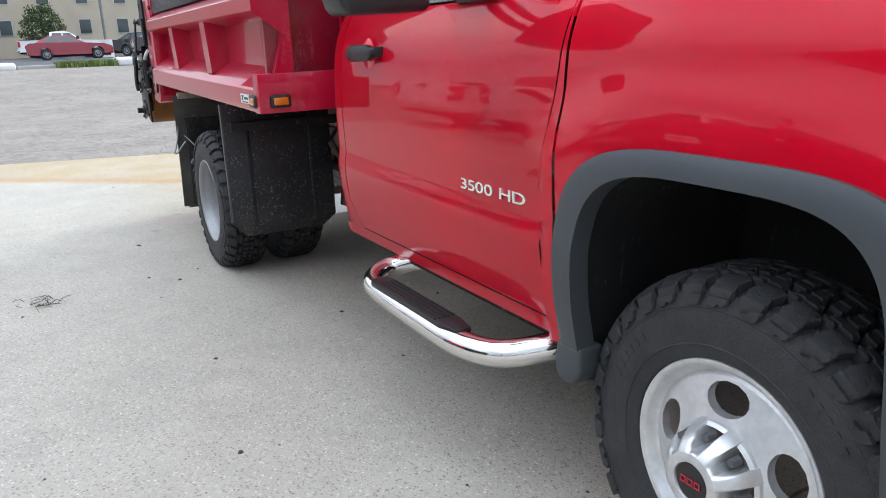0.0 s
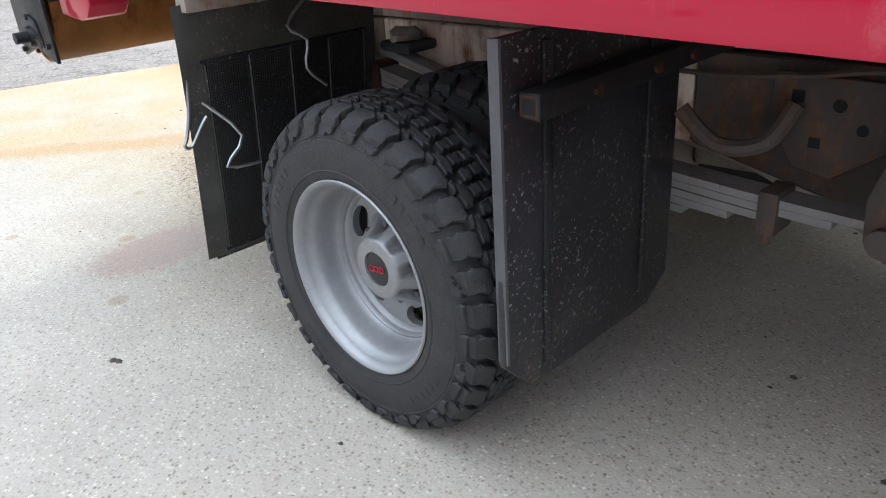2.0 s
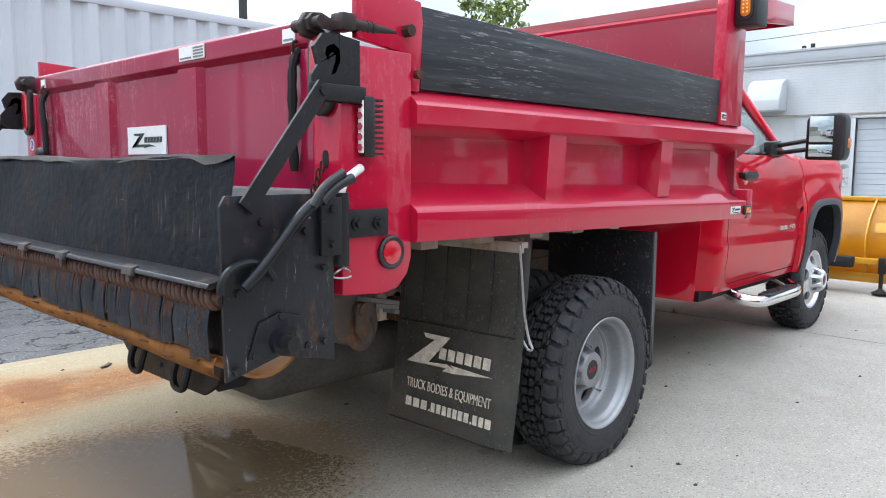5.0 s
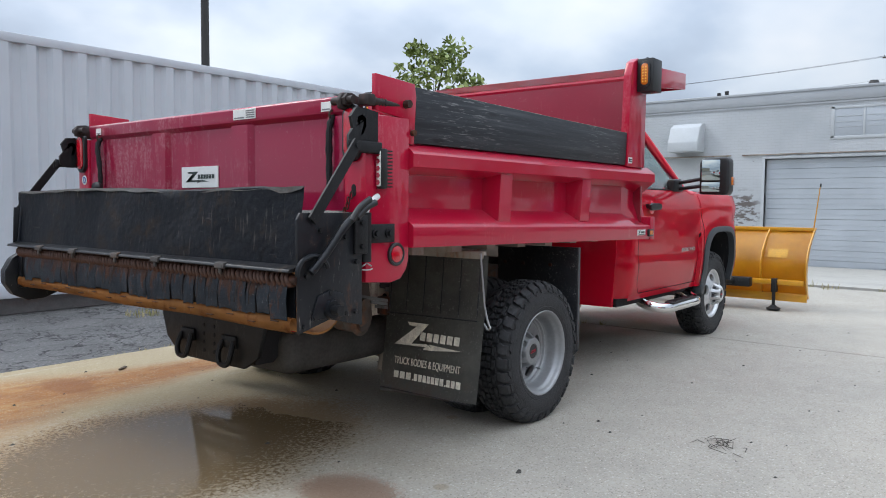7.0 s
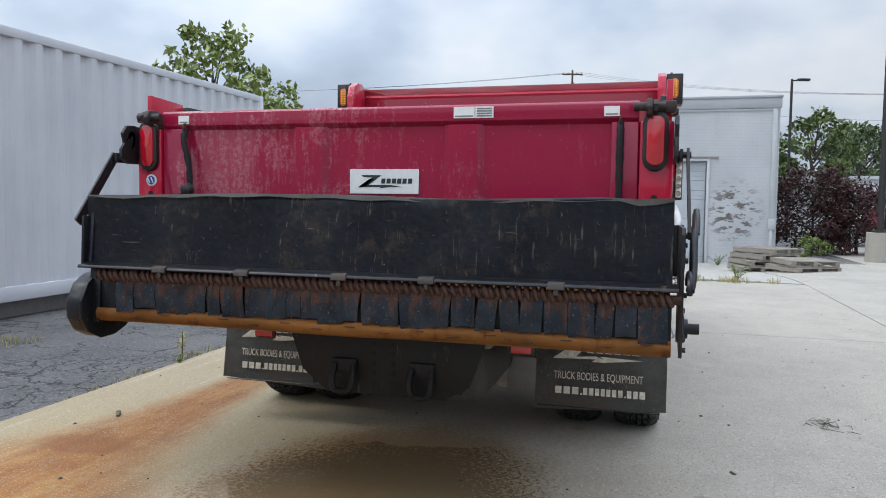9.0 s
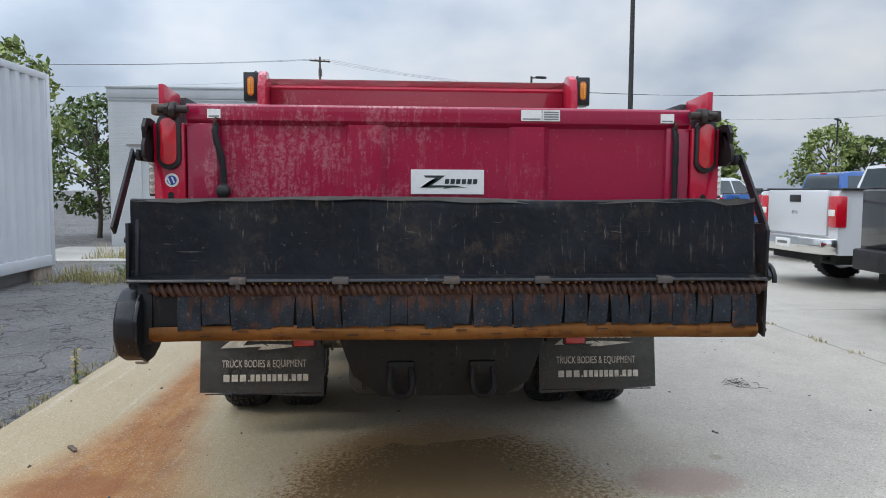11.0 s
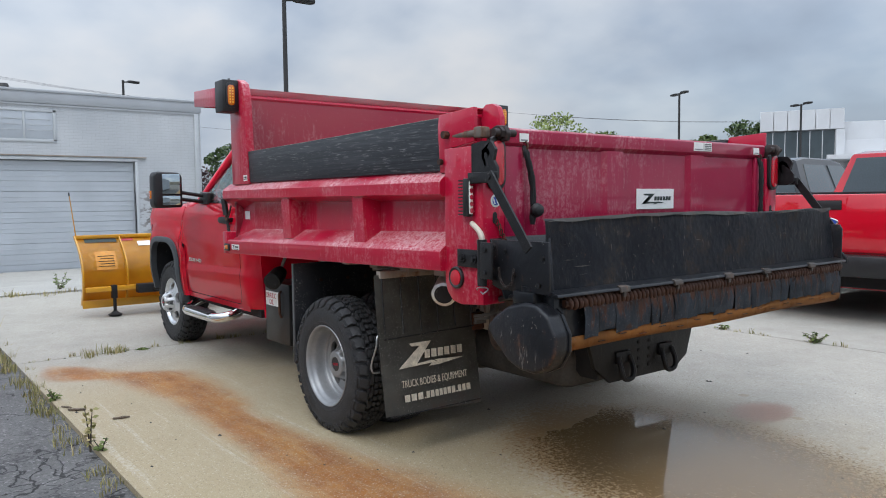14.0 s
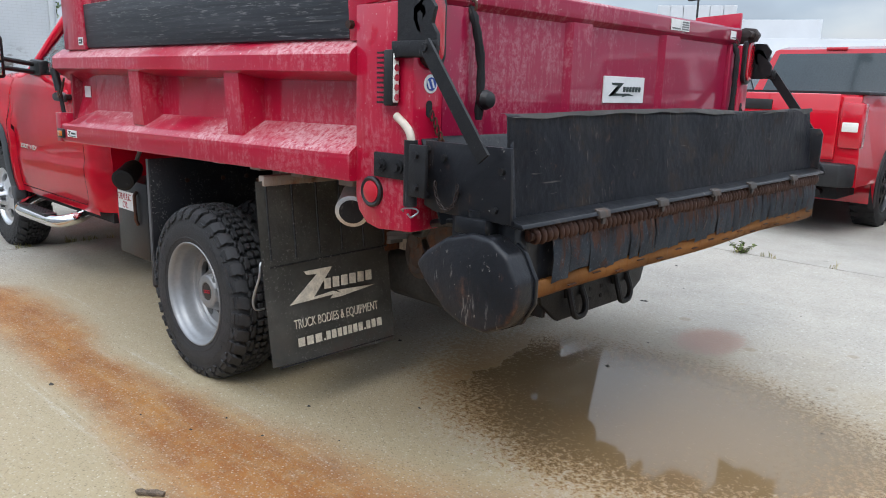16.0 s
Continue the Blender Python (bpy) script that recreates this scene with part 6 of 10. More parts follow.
tube(b, [(0.12, 0.05, -0.12), (0.13, 0.01, -0.125), (0.135, -0.02, -0.127)], 0.005, 6)
ME["valve"] = to_mesh("valve_stem", b, WIRE, 40)


def wheel(x, y, left, kind, spin=0.0, inner=False):
    w = new("wheel", ME["rear"] if kind == "rear" else ME["front"])
    w.parent = truck
    w.matrix_parent_inverse = world_of(truck).inverted()
    w.location = (x, y, HUB_Z)
    w.rotation_euler = (0, 0, math.pi if left else 0)
    w["label"] = "silver " + ("deep-dish dual rear wheel" if kind == "rear" else "front wheel with protruding hub cover")

    def sub(name, key, rot=True):
        o = new(name, ME[key])
        o.parent = w
        return o
    sub("tyre", "tyre")
    sub("tread", "tread")
    sub("moulded_lettering", "letters")
    if not inner:
        for n, k in (("hub_cover", "_hub"), ("badge", "_badge"), ("badge_bars", "_bars")):
            sub(n, kind + k)
        r, o = (0.100, -0.002) if kind == "rear" else (0.088, -0.160)
        for k in range(8):
            t = 2 * math.pi * k / 8 + (radians(8) if kind == "rear" else 0)
            sub("lug_nut", "nut").location = (r * math.cos(t), o, r * math.sin(t))
        sub("valve_stem", "valve") if kind == "rear" else None
    return w


for s, left in ((-1, False), (1, True)):
    wheel(REAR_X, s * 1.098, left, "rear")
    wheel(REAR_X, s * 0.765, not left, "rear", 0, True)
    wheel(FRONT_X + 0.02, s * 0.866, left, "front")

# ---- chassis ----
for s in (-1, 1):
    b = B()
    prism(b, [(-1.30, 0.62), (-1.30, 0.828), (-0.722, 0.828), (-0.722, 0.60), (-0.9, 0.60)], "y", s * 0.43, s * 0.475, 0.006, 1)
    part("rear_frame_rail", b, UNDER, truck, "dark grimy tail of the frame rail")
    b = B()
    prism(b, [(-0.72, 0.828), (0.40, 0.828), (0.40, 0.60), (-0.72, 0.60)], "y", s * 0.43, s * 0.475, 0.006, 1)
    part("frame_rail", b, FRAME, truck, "tan frame rail mottled with rust")
    b = B()
    prism(b, [(0.405, 0.828), (0.98, 0.82), (1.40, 0.61), (4.1, 0.66), (4.1, 0.50), (1.6, 0.40), (1.25, 0.385), (1.05, 0.46), (0.405, 0.60)], "y", s * 0.43, s * 0.476, 0.006, 1)
    part("front_frame_rail", b, UNDERDARK, truck, "dark kicked-down frame rail with round holes")
    b = B()
    box(b, -1.34, -0.722, s * 0.40, s * 0.475, 0.834, 0.99, 0.006)
    part("rear_subframe", b, UNDER, truck, "dark grimy tail of the hoist frame")
    b = B()
    box(b, -0.72, 1.34, s * 0.40, s * 0.475, 0.834, 0.99, 0.006)
    part("hoist_subframe", b, SUBFRAME, truck)
    for x in (-0.85, 0.31):
        b = B()
        box(b, x - 0.05, x + 0.05, s * 0.476, s * 0.49, 0.66, 0.90, 0.003, 1)
        for z in (0.70, 0.74, 0.86):
            cyl(b, (x, s * 0.488, z), (x, s * 0.505, z), 0.013, 0.013, 6)
        part("rail_bracket", b, FRAME if x < 0.4 else UNDER, truck)
    # gusset, sway arm and lines ahead of the axle
    b = B()
    prism(b, [(0.60, 0.80), (0.86, 0.80), (0.84, 0.66), (0.74, 0.585), (0.66, 0.60), (0.60, 0.70)], "y", s * 0.485, s * 0.505, 0.004)
    gus = part("rail_gusset", b, UNDERDARK, truck, "brown rusty gusset plate with punched holes")
    for x, z, r in ((0.655, 0.755, 0.018), (0.74, 0.745, 0.014), (0.70, 0.66, 0.016), (0.79, 0.70, 0.012)):
        b = B()
        cyl(b, (x, s * 0.50, z), (x, s * 0.507, z), r, r, 4 if r > 0.015 else 10)
        part("punched_hole", b, LINER, gus)
    b = B()
    tube(b, smooth_path([(0.44, s * 0.60, 0.72), (0.52, s * 0.58, 0.645), (0.62, s * 0.56, 0.66), (0.66, s * 0.52, 0.74)], 5), 0.019, 8)
    part("sway_bar", b, UNDERDARK, truck)
    b = B()
    tube(b, smooth_path([(-0.2, s * 0.485, 0.79), (0.4, s * 0.490, 0.775), (0.66, s * 0.515, 0.80), (0.90, s * 0.50, 0.815), (1.3, s * 0.49, 0.67), (1.7, s * 0.485, 0.60)], 5), 0.007, 6)
    part("brake_line", b, UNDERDARK, truck)
    b = B()
    tube(b, smooth_path([(0.30, s * 0.49, 0.80), (0.24, s * 0.53, 0.70), (0.12, s * 0.52, 0.56), (0.03, s * 0.50, 0.45)], 5), 0.010, 6)
    part("brake_hose", b, PLASTIC, truck)
    for x, z, r in ((0.10, 0.70, 0.018), (-0.55, 0.70, 0.018), (-0.95, 0.72, 0.02), (1.22, 0.60, 0.020), (1.36, 0.50, 0.018), (1.50, 0.54, 0.020), (1.62, 0.46, 0.018), (1.10, 0.66, 0.016)):
        b = B()
        cyl(b, (x, s * 0.474, z), (x, s * 0.4785, z), r, r, 12)
        part("rail_hole", b, LINER, truck)

    def leaf_z(x):
        return 0.605 - 0.115 * x + 0.06 * x * x
    # leaf spring pack with clamps and hangers
    for k in range(5):
        b = B()
        x0, x1 = -0.88 + 0.10 * k, 0.90 - 0.11 * k
        pts = []
        for i in range(13):
            x = x0 + (x1 - x0) * i / 12
            pts.append((x, leaf_z(x) - 0.0195 * k))
        prism(b, pts + [(x, z - 0.0175) for x, z in pts[::-1]], "y", s * 0.525, s * (0.598 - 0.002 * (k % 2)), 0, 1)
        part("spring_leaf", b, SPRING, truck)
    for x in (0.66, -0.63):
        z = leaf_z(x)
        b = B()
        box(b, x - 0.022, x + 0.022, s * 0.515, s * 0.607, z - 0.085, z + 0.014, 0.005)
        cyl(b, (x, s * 0.595, z - 0.08), (x, s * 0.595, z - 0.105), 0.013, 0.013, 6)
        part("spring_clamp", b, RUST if x < 0 else UNDERDARK, truck)
    b = B()
    prism(b, [(0.885, 0.775), (0.925, 0.782), (0.945, 0.73), (0.968, 0.782), (1.03, 0.785), (1.06, 0.70), (1.04, 0.56), (0.96, 0.49), (0.90, 0.475), (0.855, 0.51), (0.848, 0.60), (0.872, 0.68)], "y", s * 0.592, s * 0.612, 0.005)
    prism(b, [(0.95, 0.80), (1.06, 0.76), (1.06, 0.58), (0.95, 0.50)], "y", s * 0.48, s * 0.594, 0.008)
    cyl(b, (0.895, s * 0.635, 0.525), (0.895, s * 0.47, 0.525), 0.030)
    hanger = part("spring_hanger", b, UNDERDARK, truck, "dark notched steel spring hanger")
    b = B()
    cyl(b, (0.94, s * 0.600, 0.69), (0.94, s * 0.6135, 0.69), 0.011, 0.011, 12)
    part("hanger_hole", b, LINER, hanger)
    b = B()
    prism(b, [(-1.02, 0.82), (-0.78, 0.82), (-0.75, 0.62), (-0.77, 0.555), (-0.86, 0.54), (-0.96, 0.57), (-1.0, 0.64)], "y", s * 0.485, s * 0.585, 0.02)
    lathe(b, [(s * 0.58, 0.0), (s * 0.60, 0.05), (s * 0.585, 0.075)], 16, (-0.85, 0, 0.60), "y")
    cyl(b, (-0.866, s * 0.635, 0.70), (-0.866, s * 0.48, 0.70), 0.032)
    prism(b, [(-0.90, 0.73), (-0.835, 0.73), (-0.83, 0.60), (-0.88, 0.58), (-0.91, 0.62)], "y", s * 0.606, s * 0.624, 0.008)
    part("rear_shackle", b, SHACKLE, truck, "brown rusty spring shackle bracket")
    b = B()
    box(b, -0.60, -0.46, s * 0.478, s * 0.60, 0.752, 0.785, 0.012)
    pad = part("bump_stop", b, GREYTRIM, truck, "grey rubber bump stop caked with road grit")
    b = B()
    ball = lathe(b, [(-0.02, 0.0), (-0.015, 0.045), (0.005, 0.052), (0.02, 0.03), (0.026, 0.0)], 14, (-0.53, s * 0.545, 0.80), "z")
    rg = random.Random(5)
    for v in b.verts:
        v.co += Vector((rg.uniform(-1, 1), rg.uniform(-1, 1), rg.uniform(-1, 1))) * 0.008
    part("grit_lump", b, CONCRETE2, pad)
    b = B()
    prism(b, [(-0.60, 0.765), (-0.38, 0.715), (0.10, 0.66), (0.12, 0.645), (-0.38, 0.692), (-0.61, 0.742)], "y", s * 0.53, s * 0.59, 0.003)
    part("helper_spring", b, SPRING, truck)
    for dx in (-0.075, 0.075):
        b = B()
        tube(b, [(REAR_X + dx, s * 0.51, 0.33), (REAR_X + dx, s * 0.51, 0.58), (REAR_X + dx, s * 0.59, 0.58), (REAR_X + dx, s * 0.59, 0.33)], 0.01, 6)
        part("u_bolt", b, UNDER, truck)
    b = B()
    tube(b, [(0.18, s * 0.44, 0.30), (0.30, s * 0.44, 0.72)], [0.032, 0.027], 10)
    part("shock_absorber", b, UNDER, truck)
b = B()
tube(b, [(REAR_X, -0.9, HUB_Z), (REAR_X, -0.25, HUB_Z), (REAR_X, 0.25, HUB_Z), (REAR_X, 0.9, HUB_Z)], [0.055, 0.065, 0.065, 0.055], 14)
lathe(b, [(-0.20, 0.02), (-0.16, 0.12), (-0.05, 0.185), (0.05, 0.185), (0.16, 0.12), (0.20, 0.02)], 24, (REAR_X, 0, HUB_Z), "x")
part("rear_axle", b, UNDER, truck)
b = B()
tube(b, [(0.2, 0, 0.42), (3.0, 0, 0.52)], 0.05, 12)
part("driveshaft", b, UNDER, truck)
b = B()
box(b, -1.22, -0.42, -0.43, 0.43, 0.34, 0.58, 0.07, 3)
part("fuel_tank", b, TANK, truck, "dusty black plastic fuel tank")
b = B()
tube(b, [(2.6, -0.30, 0.42), (1.6, -0.30, 0.41), (0.80, -0.30, 0.43), (0.5, -0.32, 0.55), (-0.2, -0.32, 0.68), (-0.34, -0.34, 0.52), (-0.39, -0.35, 0.36), (-0.415, -0.35, 0.235)], 0.042, 12)
part("exhaust_pipe", b, UNDER, truck)
b = B()
tube(b, [(0.82, -0.30, 0.42), (0.90, -0.30, 0.41), (0.96, -0.30, 0.405), (2.0, -0.30, 0.40), (2.06, -0.30, 0.40)], [0.045, 0.075, 0.085, 0.085, 0.05], 20)
part("muffler", b, TANPIPE, truck, "dusty tan exhaust muffler")
for x in (-1.1, -0.6, 0.5, 1.1):
    b = B()
    box(b, x - 0.04, x + 0.04, -0.43, 0.43, 0.64, 0.76, 0.006)
    part("cross_member", b, UNDER, truck)
b = B()
tube(b, [(0.9, 0, 0.70), (-0.1, 0, 0.92)], [0.08, 0.06], 14)
part("hoist_cylinder", b, UNDER, truck)
b = B()
prism(b, [(1.45, 0.70), (2.9, 0.70), (3.0, 0.56), (2.4, 0.48), (1.6, 0.48), (1.42, 0.58)], "y", -0.20, 0.40, 0.03)
part("transmission_and_floor_pan", b, UNDER, truck)
# front axle
b = B()
tube(b, [(FRONT_X, -0.75, HUB_Z), (FRONT_X, 0.75, HUB_Z)], 0.05, 10)
box(b, FRONT_X - 0.35, FRONT_X + 0.4, -0.42, 0.42, 0.45, 0.95, 0.05)
part("front_axle_and_engine", b, UNDER, truck)

# rear hitch plate with two pull hooks
b = B()
prism(b, [(0.46, 0.66), (0.40, 0.49), (0.28, 0.395), (-0.29, 0.395), (-0.40, 0.46), (-0.47, 0.66)], "x", -1.385, -1.36, 0.004)
for s in (-1, 1):
    prism(b, [(-1.36, 0.66), (-1.36, 0.42), (-1.25, 0.42), (-1.05, 0.60), (-1.05, 0.66)], "y", s * 0.36, s * 0.34)
hitch = part("hitch_plate", b, HITCH, truck, "black steel hitch plate with pull hooks")
for yy in (-0.045, 0.045):
    for k in range(5):
        b = B()
        cyl(b, (-1.388, yy, 0.45 + 0.045 * k), (-1.384, yy, 0.45 + 0.045 * k), 0.010, 0.010, 12)
        part("bolt_hole", b, LINER, hitch)
for s in (-1, 1):
    b = B()
    box(b, -1.40, -1.384, s * 0.185 - 0.06, s * 0.185 + 0.06, 0.49, 0.555, 0.005)
    tube(b, smooth_path([(-1.40, s * 0.185 - 0.045, 0.53), (-1.425, s * 0.185 - 0.05, 0.46), (-1.43, s * 0.185 - 0.03, 0.415), (-1.43, s * 0.185 + 0.03, 0.415), (-1.425, s * 0.185 + 0.05, 0.46), (-1.40, s * 0.185 + 0.045, 0.53)], 5), 0.014, 8)
    part("pull_hook", b, HITCH, hitch)

# ---- cab ----
def belt(x):
    """How far the band along the cab sinks towards the front."""
    return 0.034 * (min(max(x, 1.5), 3.0) - 1.7) - 0.016


def belt_row(x, z):
    """A height on the cab that runs along the band near it and level far above or below."""
    return z - belt(x) * max(0.0, min(1.0, (z - 0.58) / 0.12, (1.15 - z) / 0.2))


def side_y(x, z):
    """Half width of the cab and fender skin."""
    pts = [(0.44, 0.950), (0.50, 0.978), (0.58, 0.996), (0.64, 1.004), (0.70, 1.0095), (0.778, 1.0145), (0.832, 1.0128), (0.835, 1.013), (0.95, 1.016), (1.10, 1.012), (1.20, 1.002), (1.27, 0.985), (1.33, 0.955), (1.40, 0.925)]
    if z > 0.835:
        d = z - 1.01
        y = 1.0165 - (0.325 if d > 0 else 0.12) * d * d - 1.2 * max(0.0, z - 1.2) ** 2
    else:
        y = np.interp(z, [p[0] for p in pts], [p[1] for p in pts])
    q = z + belt(x)
    if 0.55 < q < 0.832 and x < 3.0:
        # lower body stands proud under a sloping band
        lower = min(1.0, (q - 0.55) / 0.16)
        y += 0.0085 * lower * lower * (3 - 2 * lower) * min(1.0, (0.832 - q) / 0.054) * min(1.0, (3.0 - x) / 0.09)
    if x > 3.0:
        # squared flare over the wheel, with a soft crease where it leaves the fender
        d = (abs((x - FRONT_X) / 0.60) ** 3.2 + abs(max(0.0, z - 0.45) / 0.68) ** 3.2) ** (1 / 3.2)
        t = min(1.0, max(0.0, (1.13 - d) / 0.20))
        y += 0.030 * t * t * (3 - 2 * t)
        y += 0.02 * min(1, (x - 3.0) / 0.4) * max(0, min(1, (z - 1.1) / 0.12))
    if x > 3.85:
        y -= 0.17 * ((x - 3.85) / 0.6) ** 2
    if x < 1.66:
        y -= 0.10 * ((1.66 - x) / 0.16) ** 2.2
    return float(y)


def arch(u, w, h, z0=0.50):
    """Wheel-arch line: u from -1 to 1."""
    t = u * math.pi / 2
    c, s = math.cos(t), math.sin(t)
    m, n = (0.62, 0.45) if u < 0 else (0.46, 0.36)       # the front corner is squarer
    return FRONT_X + w * math.copysign(abs(s) ** m, s), z0 + h * abs(c) ** n


for s in (-1, 1):
    # door skin
    def door_rear(z):
        return 1.705 + 0.10 * max(0, (0.66 - z) / 0.13) ** 2

    def door_front(z):
        return float(np.interp(z, [0.53, 0.60, 0.77, 1.0, 1.17, 1.34], [2.985, 2.972, 2.965, 3.0, 3.03, 3.045]))
    zs = [0.553, 0.575, 0.60, 0.65, 0.70, 0.74, 0.770, 0.7765, 0.780, 0.805, 0.829, 0.8325, 0.838] + [0.838 + 0.0199 * k for k in range(1, 27)]
    b = B()
    rows = []
    for z in zs:
        a, c = door_rear(z), door_front(z)
        row = []
        for k in range(25):
            x = a + (c - a) * k / 24
            row.append((x, s * side_y(x, belt_row(x, z)), belt_row(x, z)))
        rows.append(row)
    grid(b, rows, 0.012)
    door = part("door", b, RED, truck, "glossy red cab door", 50)
    # handle
    b = B()
    prism(b, [(1.850, 1.205), (1.885, 1.19), (2.040, 1.195), (2.070, 1.21), (2.065, 1.238), (2.020, 1.248), (1.890, 1.248), (1.855, 1.235)], "y", s * 1.022, s * 1.05, 0.008)
    box(b, 2.040, 2.070, s * 0.99, s * 1.03, 1.205, 1.24, 0.005)
    box(b, 1.860, 1.890, s * 0.99, s * 1.03, 1.205, 1.24, 0.005)
    part("door_handle", b, PLASTIC, door, "black pull handle")
    b = B()
    lathe(b, [(s * 1.012, 0.0), (s * 1.012, 0.045), (s * 1.006, 0.055)], 24, (1.960, 0, 1.215))
    part("handle_recess", b, RED, door)
    b = B()
    right = (-s, 0, 0)
    x0 = 2.585 if s < 0 else 2.885
    u = 0.0
    for ch in "3500 HD":
        if ch == " ":
            u += 0.026
            continue
        b = B()
        wd = text_mesh(b, ch, 0.066, facing((x0, s * 1.0145, 0.838), right, (0, 0, 1)) @ Matrix.Translation((u, 0, 0)) @ Matrix.Diagonal((1.34, 0.66, 1, 1)), 0.004, 0.0006)
        part("badge_letter", b, SILVERTXT, door, "silver raised badge character", 0)
        u += wd * 1.34 + 0.003
    # cab corner behind the door, rocker, fender
    b = B()
    rows = []
    for z in [0.525, 0.545, 0.57, 0.60, 0.65, 0.70, 0.74, 0.7765, 0.780, 0.805, 0.829, 0.834, 0.88, 0.95, 1.02, 1.10, 1.16, 1.20, 1.235, 1.27, 1.30, 1.33, 1.36]:
        c = door_rear(max(z, 0.535)) - 0.006
        row = []
        for k in range(11):
            x = 1.50 + (c - 1.50) * k / 10
            row.append((x, s * side_y(x, belt_row(x, z)), belt_row(x, z)))
        rows.append(row)
    grid(b, rows, 0.012)
    part("cab_corner", b, RED, truck, "", 50)
    b = B()
    rows = []
    for z in (0.503, 0.512, 0.530, 0.547):
        rows.append([(x, s * side_y(max(x, 1.7), z), z) for x in np.linspace(1.60, 2.985, 20)])
    grid(b, rows, 0.01)
    part("rocker_panel", b, RED, truck, "", 50)
    b = B()
    us = np.linspace(-1, 1, 49)
    xs_a = [arch(u, 0.438, 0.53)[0] for u in us]
    cols = [3.052 if i == 0 else v for i, v in enumerate(xs_a)]
    rows = []
    for i, u in enumerate(us):
        x, zb = arch(u, 0.438, 0.53)
        x = max(x, 3.056)
        zt = 1.335 - 0.02 * max(0, (x - 3.6)) ** 2
        rows.append([(x, s * side_y(x, zb + (zt - zb) * k / 22), zb + (zt - zb) * k / 22) for k in range(23)])
    grid(b, rows, 0.012)
    rows = []
    for x in np.linspace(arch(1, 0.438, 0.53)[0], 4.40, 12):
        zt = 1.335 - 0.02 * max(0, (x - 3.6)) ** 2 - 0.25 * max(0, x - 4.15)
        rows.append([(x, s * side_y(x, 0.60 + (zt - 0.60) * k / 20), 0.60 + (zt - 0.60) * k / 20) for k in range(21)])
    grid(b, rows, 0.012)
    rows = []
    for z in np.linspace(0.505, 1.335, 26):
        a = door_front(max(z, 0.535)) + 0.005
        rows.append([(a + (3.0565 - a) * k / 6, s * side_y(a + (3.0565 - a) * k / 6, z), z) for k in range(7)])
    grid(b, rows, 0.012)
    part("front_fender", b, RED, truck, "glossy red front fender", 50)
    b = B()
    rings = []
    for u in np.linspace(-1, 1, 57):
        xo, zo = arch(u, 0.446, 0.537, 0.50)
        xi, zi = arch(u, 0.366, 0.487, 0.50)
        yo, yi = side_y(xo, zo) + 0.010, side_y(xi, max(zi, 0.5)) + 0.016
        rings.append([(xo, s * (yo - 0.03), zo), (xo, s * yo, zo), ((xo * 2 + xi) / 3, s * (yo + 0.010), (zo * 2 + zi) / 3), (xi, s * (yi + 0.004), zi), (xi, s * (yi - 0.05), zi)])
    ring_loft(b, rings)
    bmesh.ops.recalc_face_normals(b, faces=b.faces[:])
    prism(b, [(3.058, 0.53), (3.146, 0.53), (3.146, 0.46), (3.128, 0.430), (3.085, 0.42), (3.055, 0.435), (3.050, 0.47)], "y", s * 0.955, s * 1.034, 0.012, 3)
    part("wheel_arch_trim", b, GREYTRIM, truck, "dark grey plastic wheel-arch moulding", 50)
    b = B()
    rings = []
    for u in np.linspace(-1, 1, 33):
        xi, zi = arch(u, 0.384, 0.500, 0.50)
        rings.append([(xi, s * y, zi + 0.004) for y in (1.012, 0.9, 0.75, 0.6, 0.46)])
    grid(b, rings)
    box(b, 3.05, 3.98, s * 0.44, s * 0.46, 0.42, 1.0)
    part("wheel_well_liner", b, LINER, truck, "dusty black wheel-well liner")
    # sills, glass, pillars
    b = B()
    rows = [[(x, s * 0.935, 1.352), (x, s * 0.945, 1.362), (x, s * 0.90, 1.372)] for x in (1.56, 2.0, 2.4, 2.78)]
    grid(b, rows, 0.01)
    part("window_sill_trim", b, PLASTIC, truck)
    AP = [(2.83, 0.915, 1.365), (2.50, 0.835, 1.63), (2.18, 0.755, 1.88)]
    b = B()
    tube(b, smooth_path([(2.98, s * 0.93, 1.33)] + [(x, s * y, z) for x, y, z in AP] + [(1.98, s * 0.73, 1.925), (1.60, s * 0.725, 1.93)], 5), 0.038, 10)
    part("windshield_pillar", b, RED, truck)
    b = B()
    prism(b, [(1.50, 1.36), (1.66, 1.36), (1.60, 1.92), (1.52, 1.92)], "y", s * 0.90, s * 0.95, 0, 1, None, None)
    for v in b.verts:
        if v.co.z > 1.5:
            v.co.y *= 0.80
    part("rear_pillar", b, RED, truck)
    b = B()
    rows = []
    for k in range(7):
        u = k / 6
        z = 1.36 + u * 0.53
        x1 = 2.80 - u * 0.66
        rows.append([(x, s * (0.935 - u * 0.19), z) for x in np.linspace(1.65 - 0.05 * u, x1, 8)])
    grid(b, rows, 0.005)
    g_ = part("side_glass", b, GLASS, truck)
    g_.visible_shadow = False
    # mirror on two arms
    b = B()
    tube(b, [(2.62, s * 0.94, 1.42), (2.60, s * 1.20, 1.46)], 0.016, 8)
    tube(b, [(2.62, s * 0.95, 1.37), (2.60, s * 1.20, 1.40)], 0.016, 8)
    prism(b, [(2.50, 1.35), (2.72, 1.35), (2.68, 1.46), (2.52, 1.45)], "y", s * 0.90, s * 0.97, 0.012)
    part("mirror_arm", b, PLASTIC, truck)
    b = B()
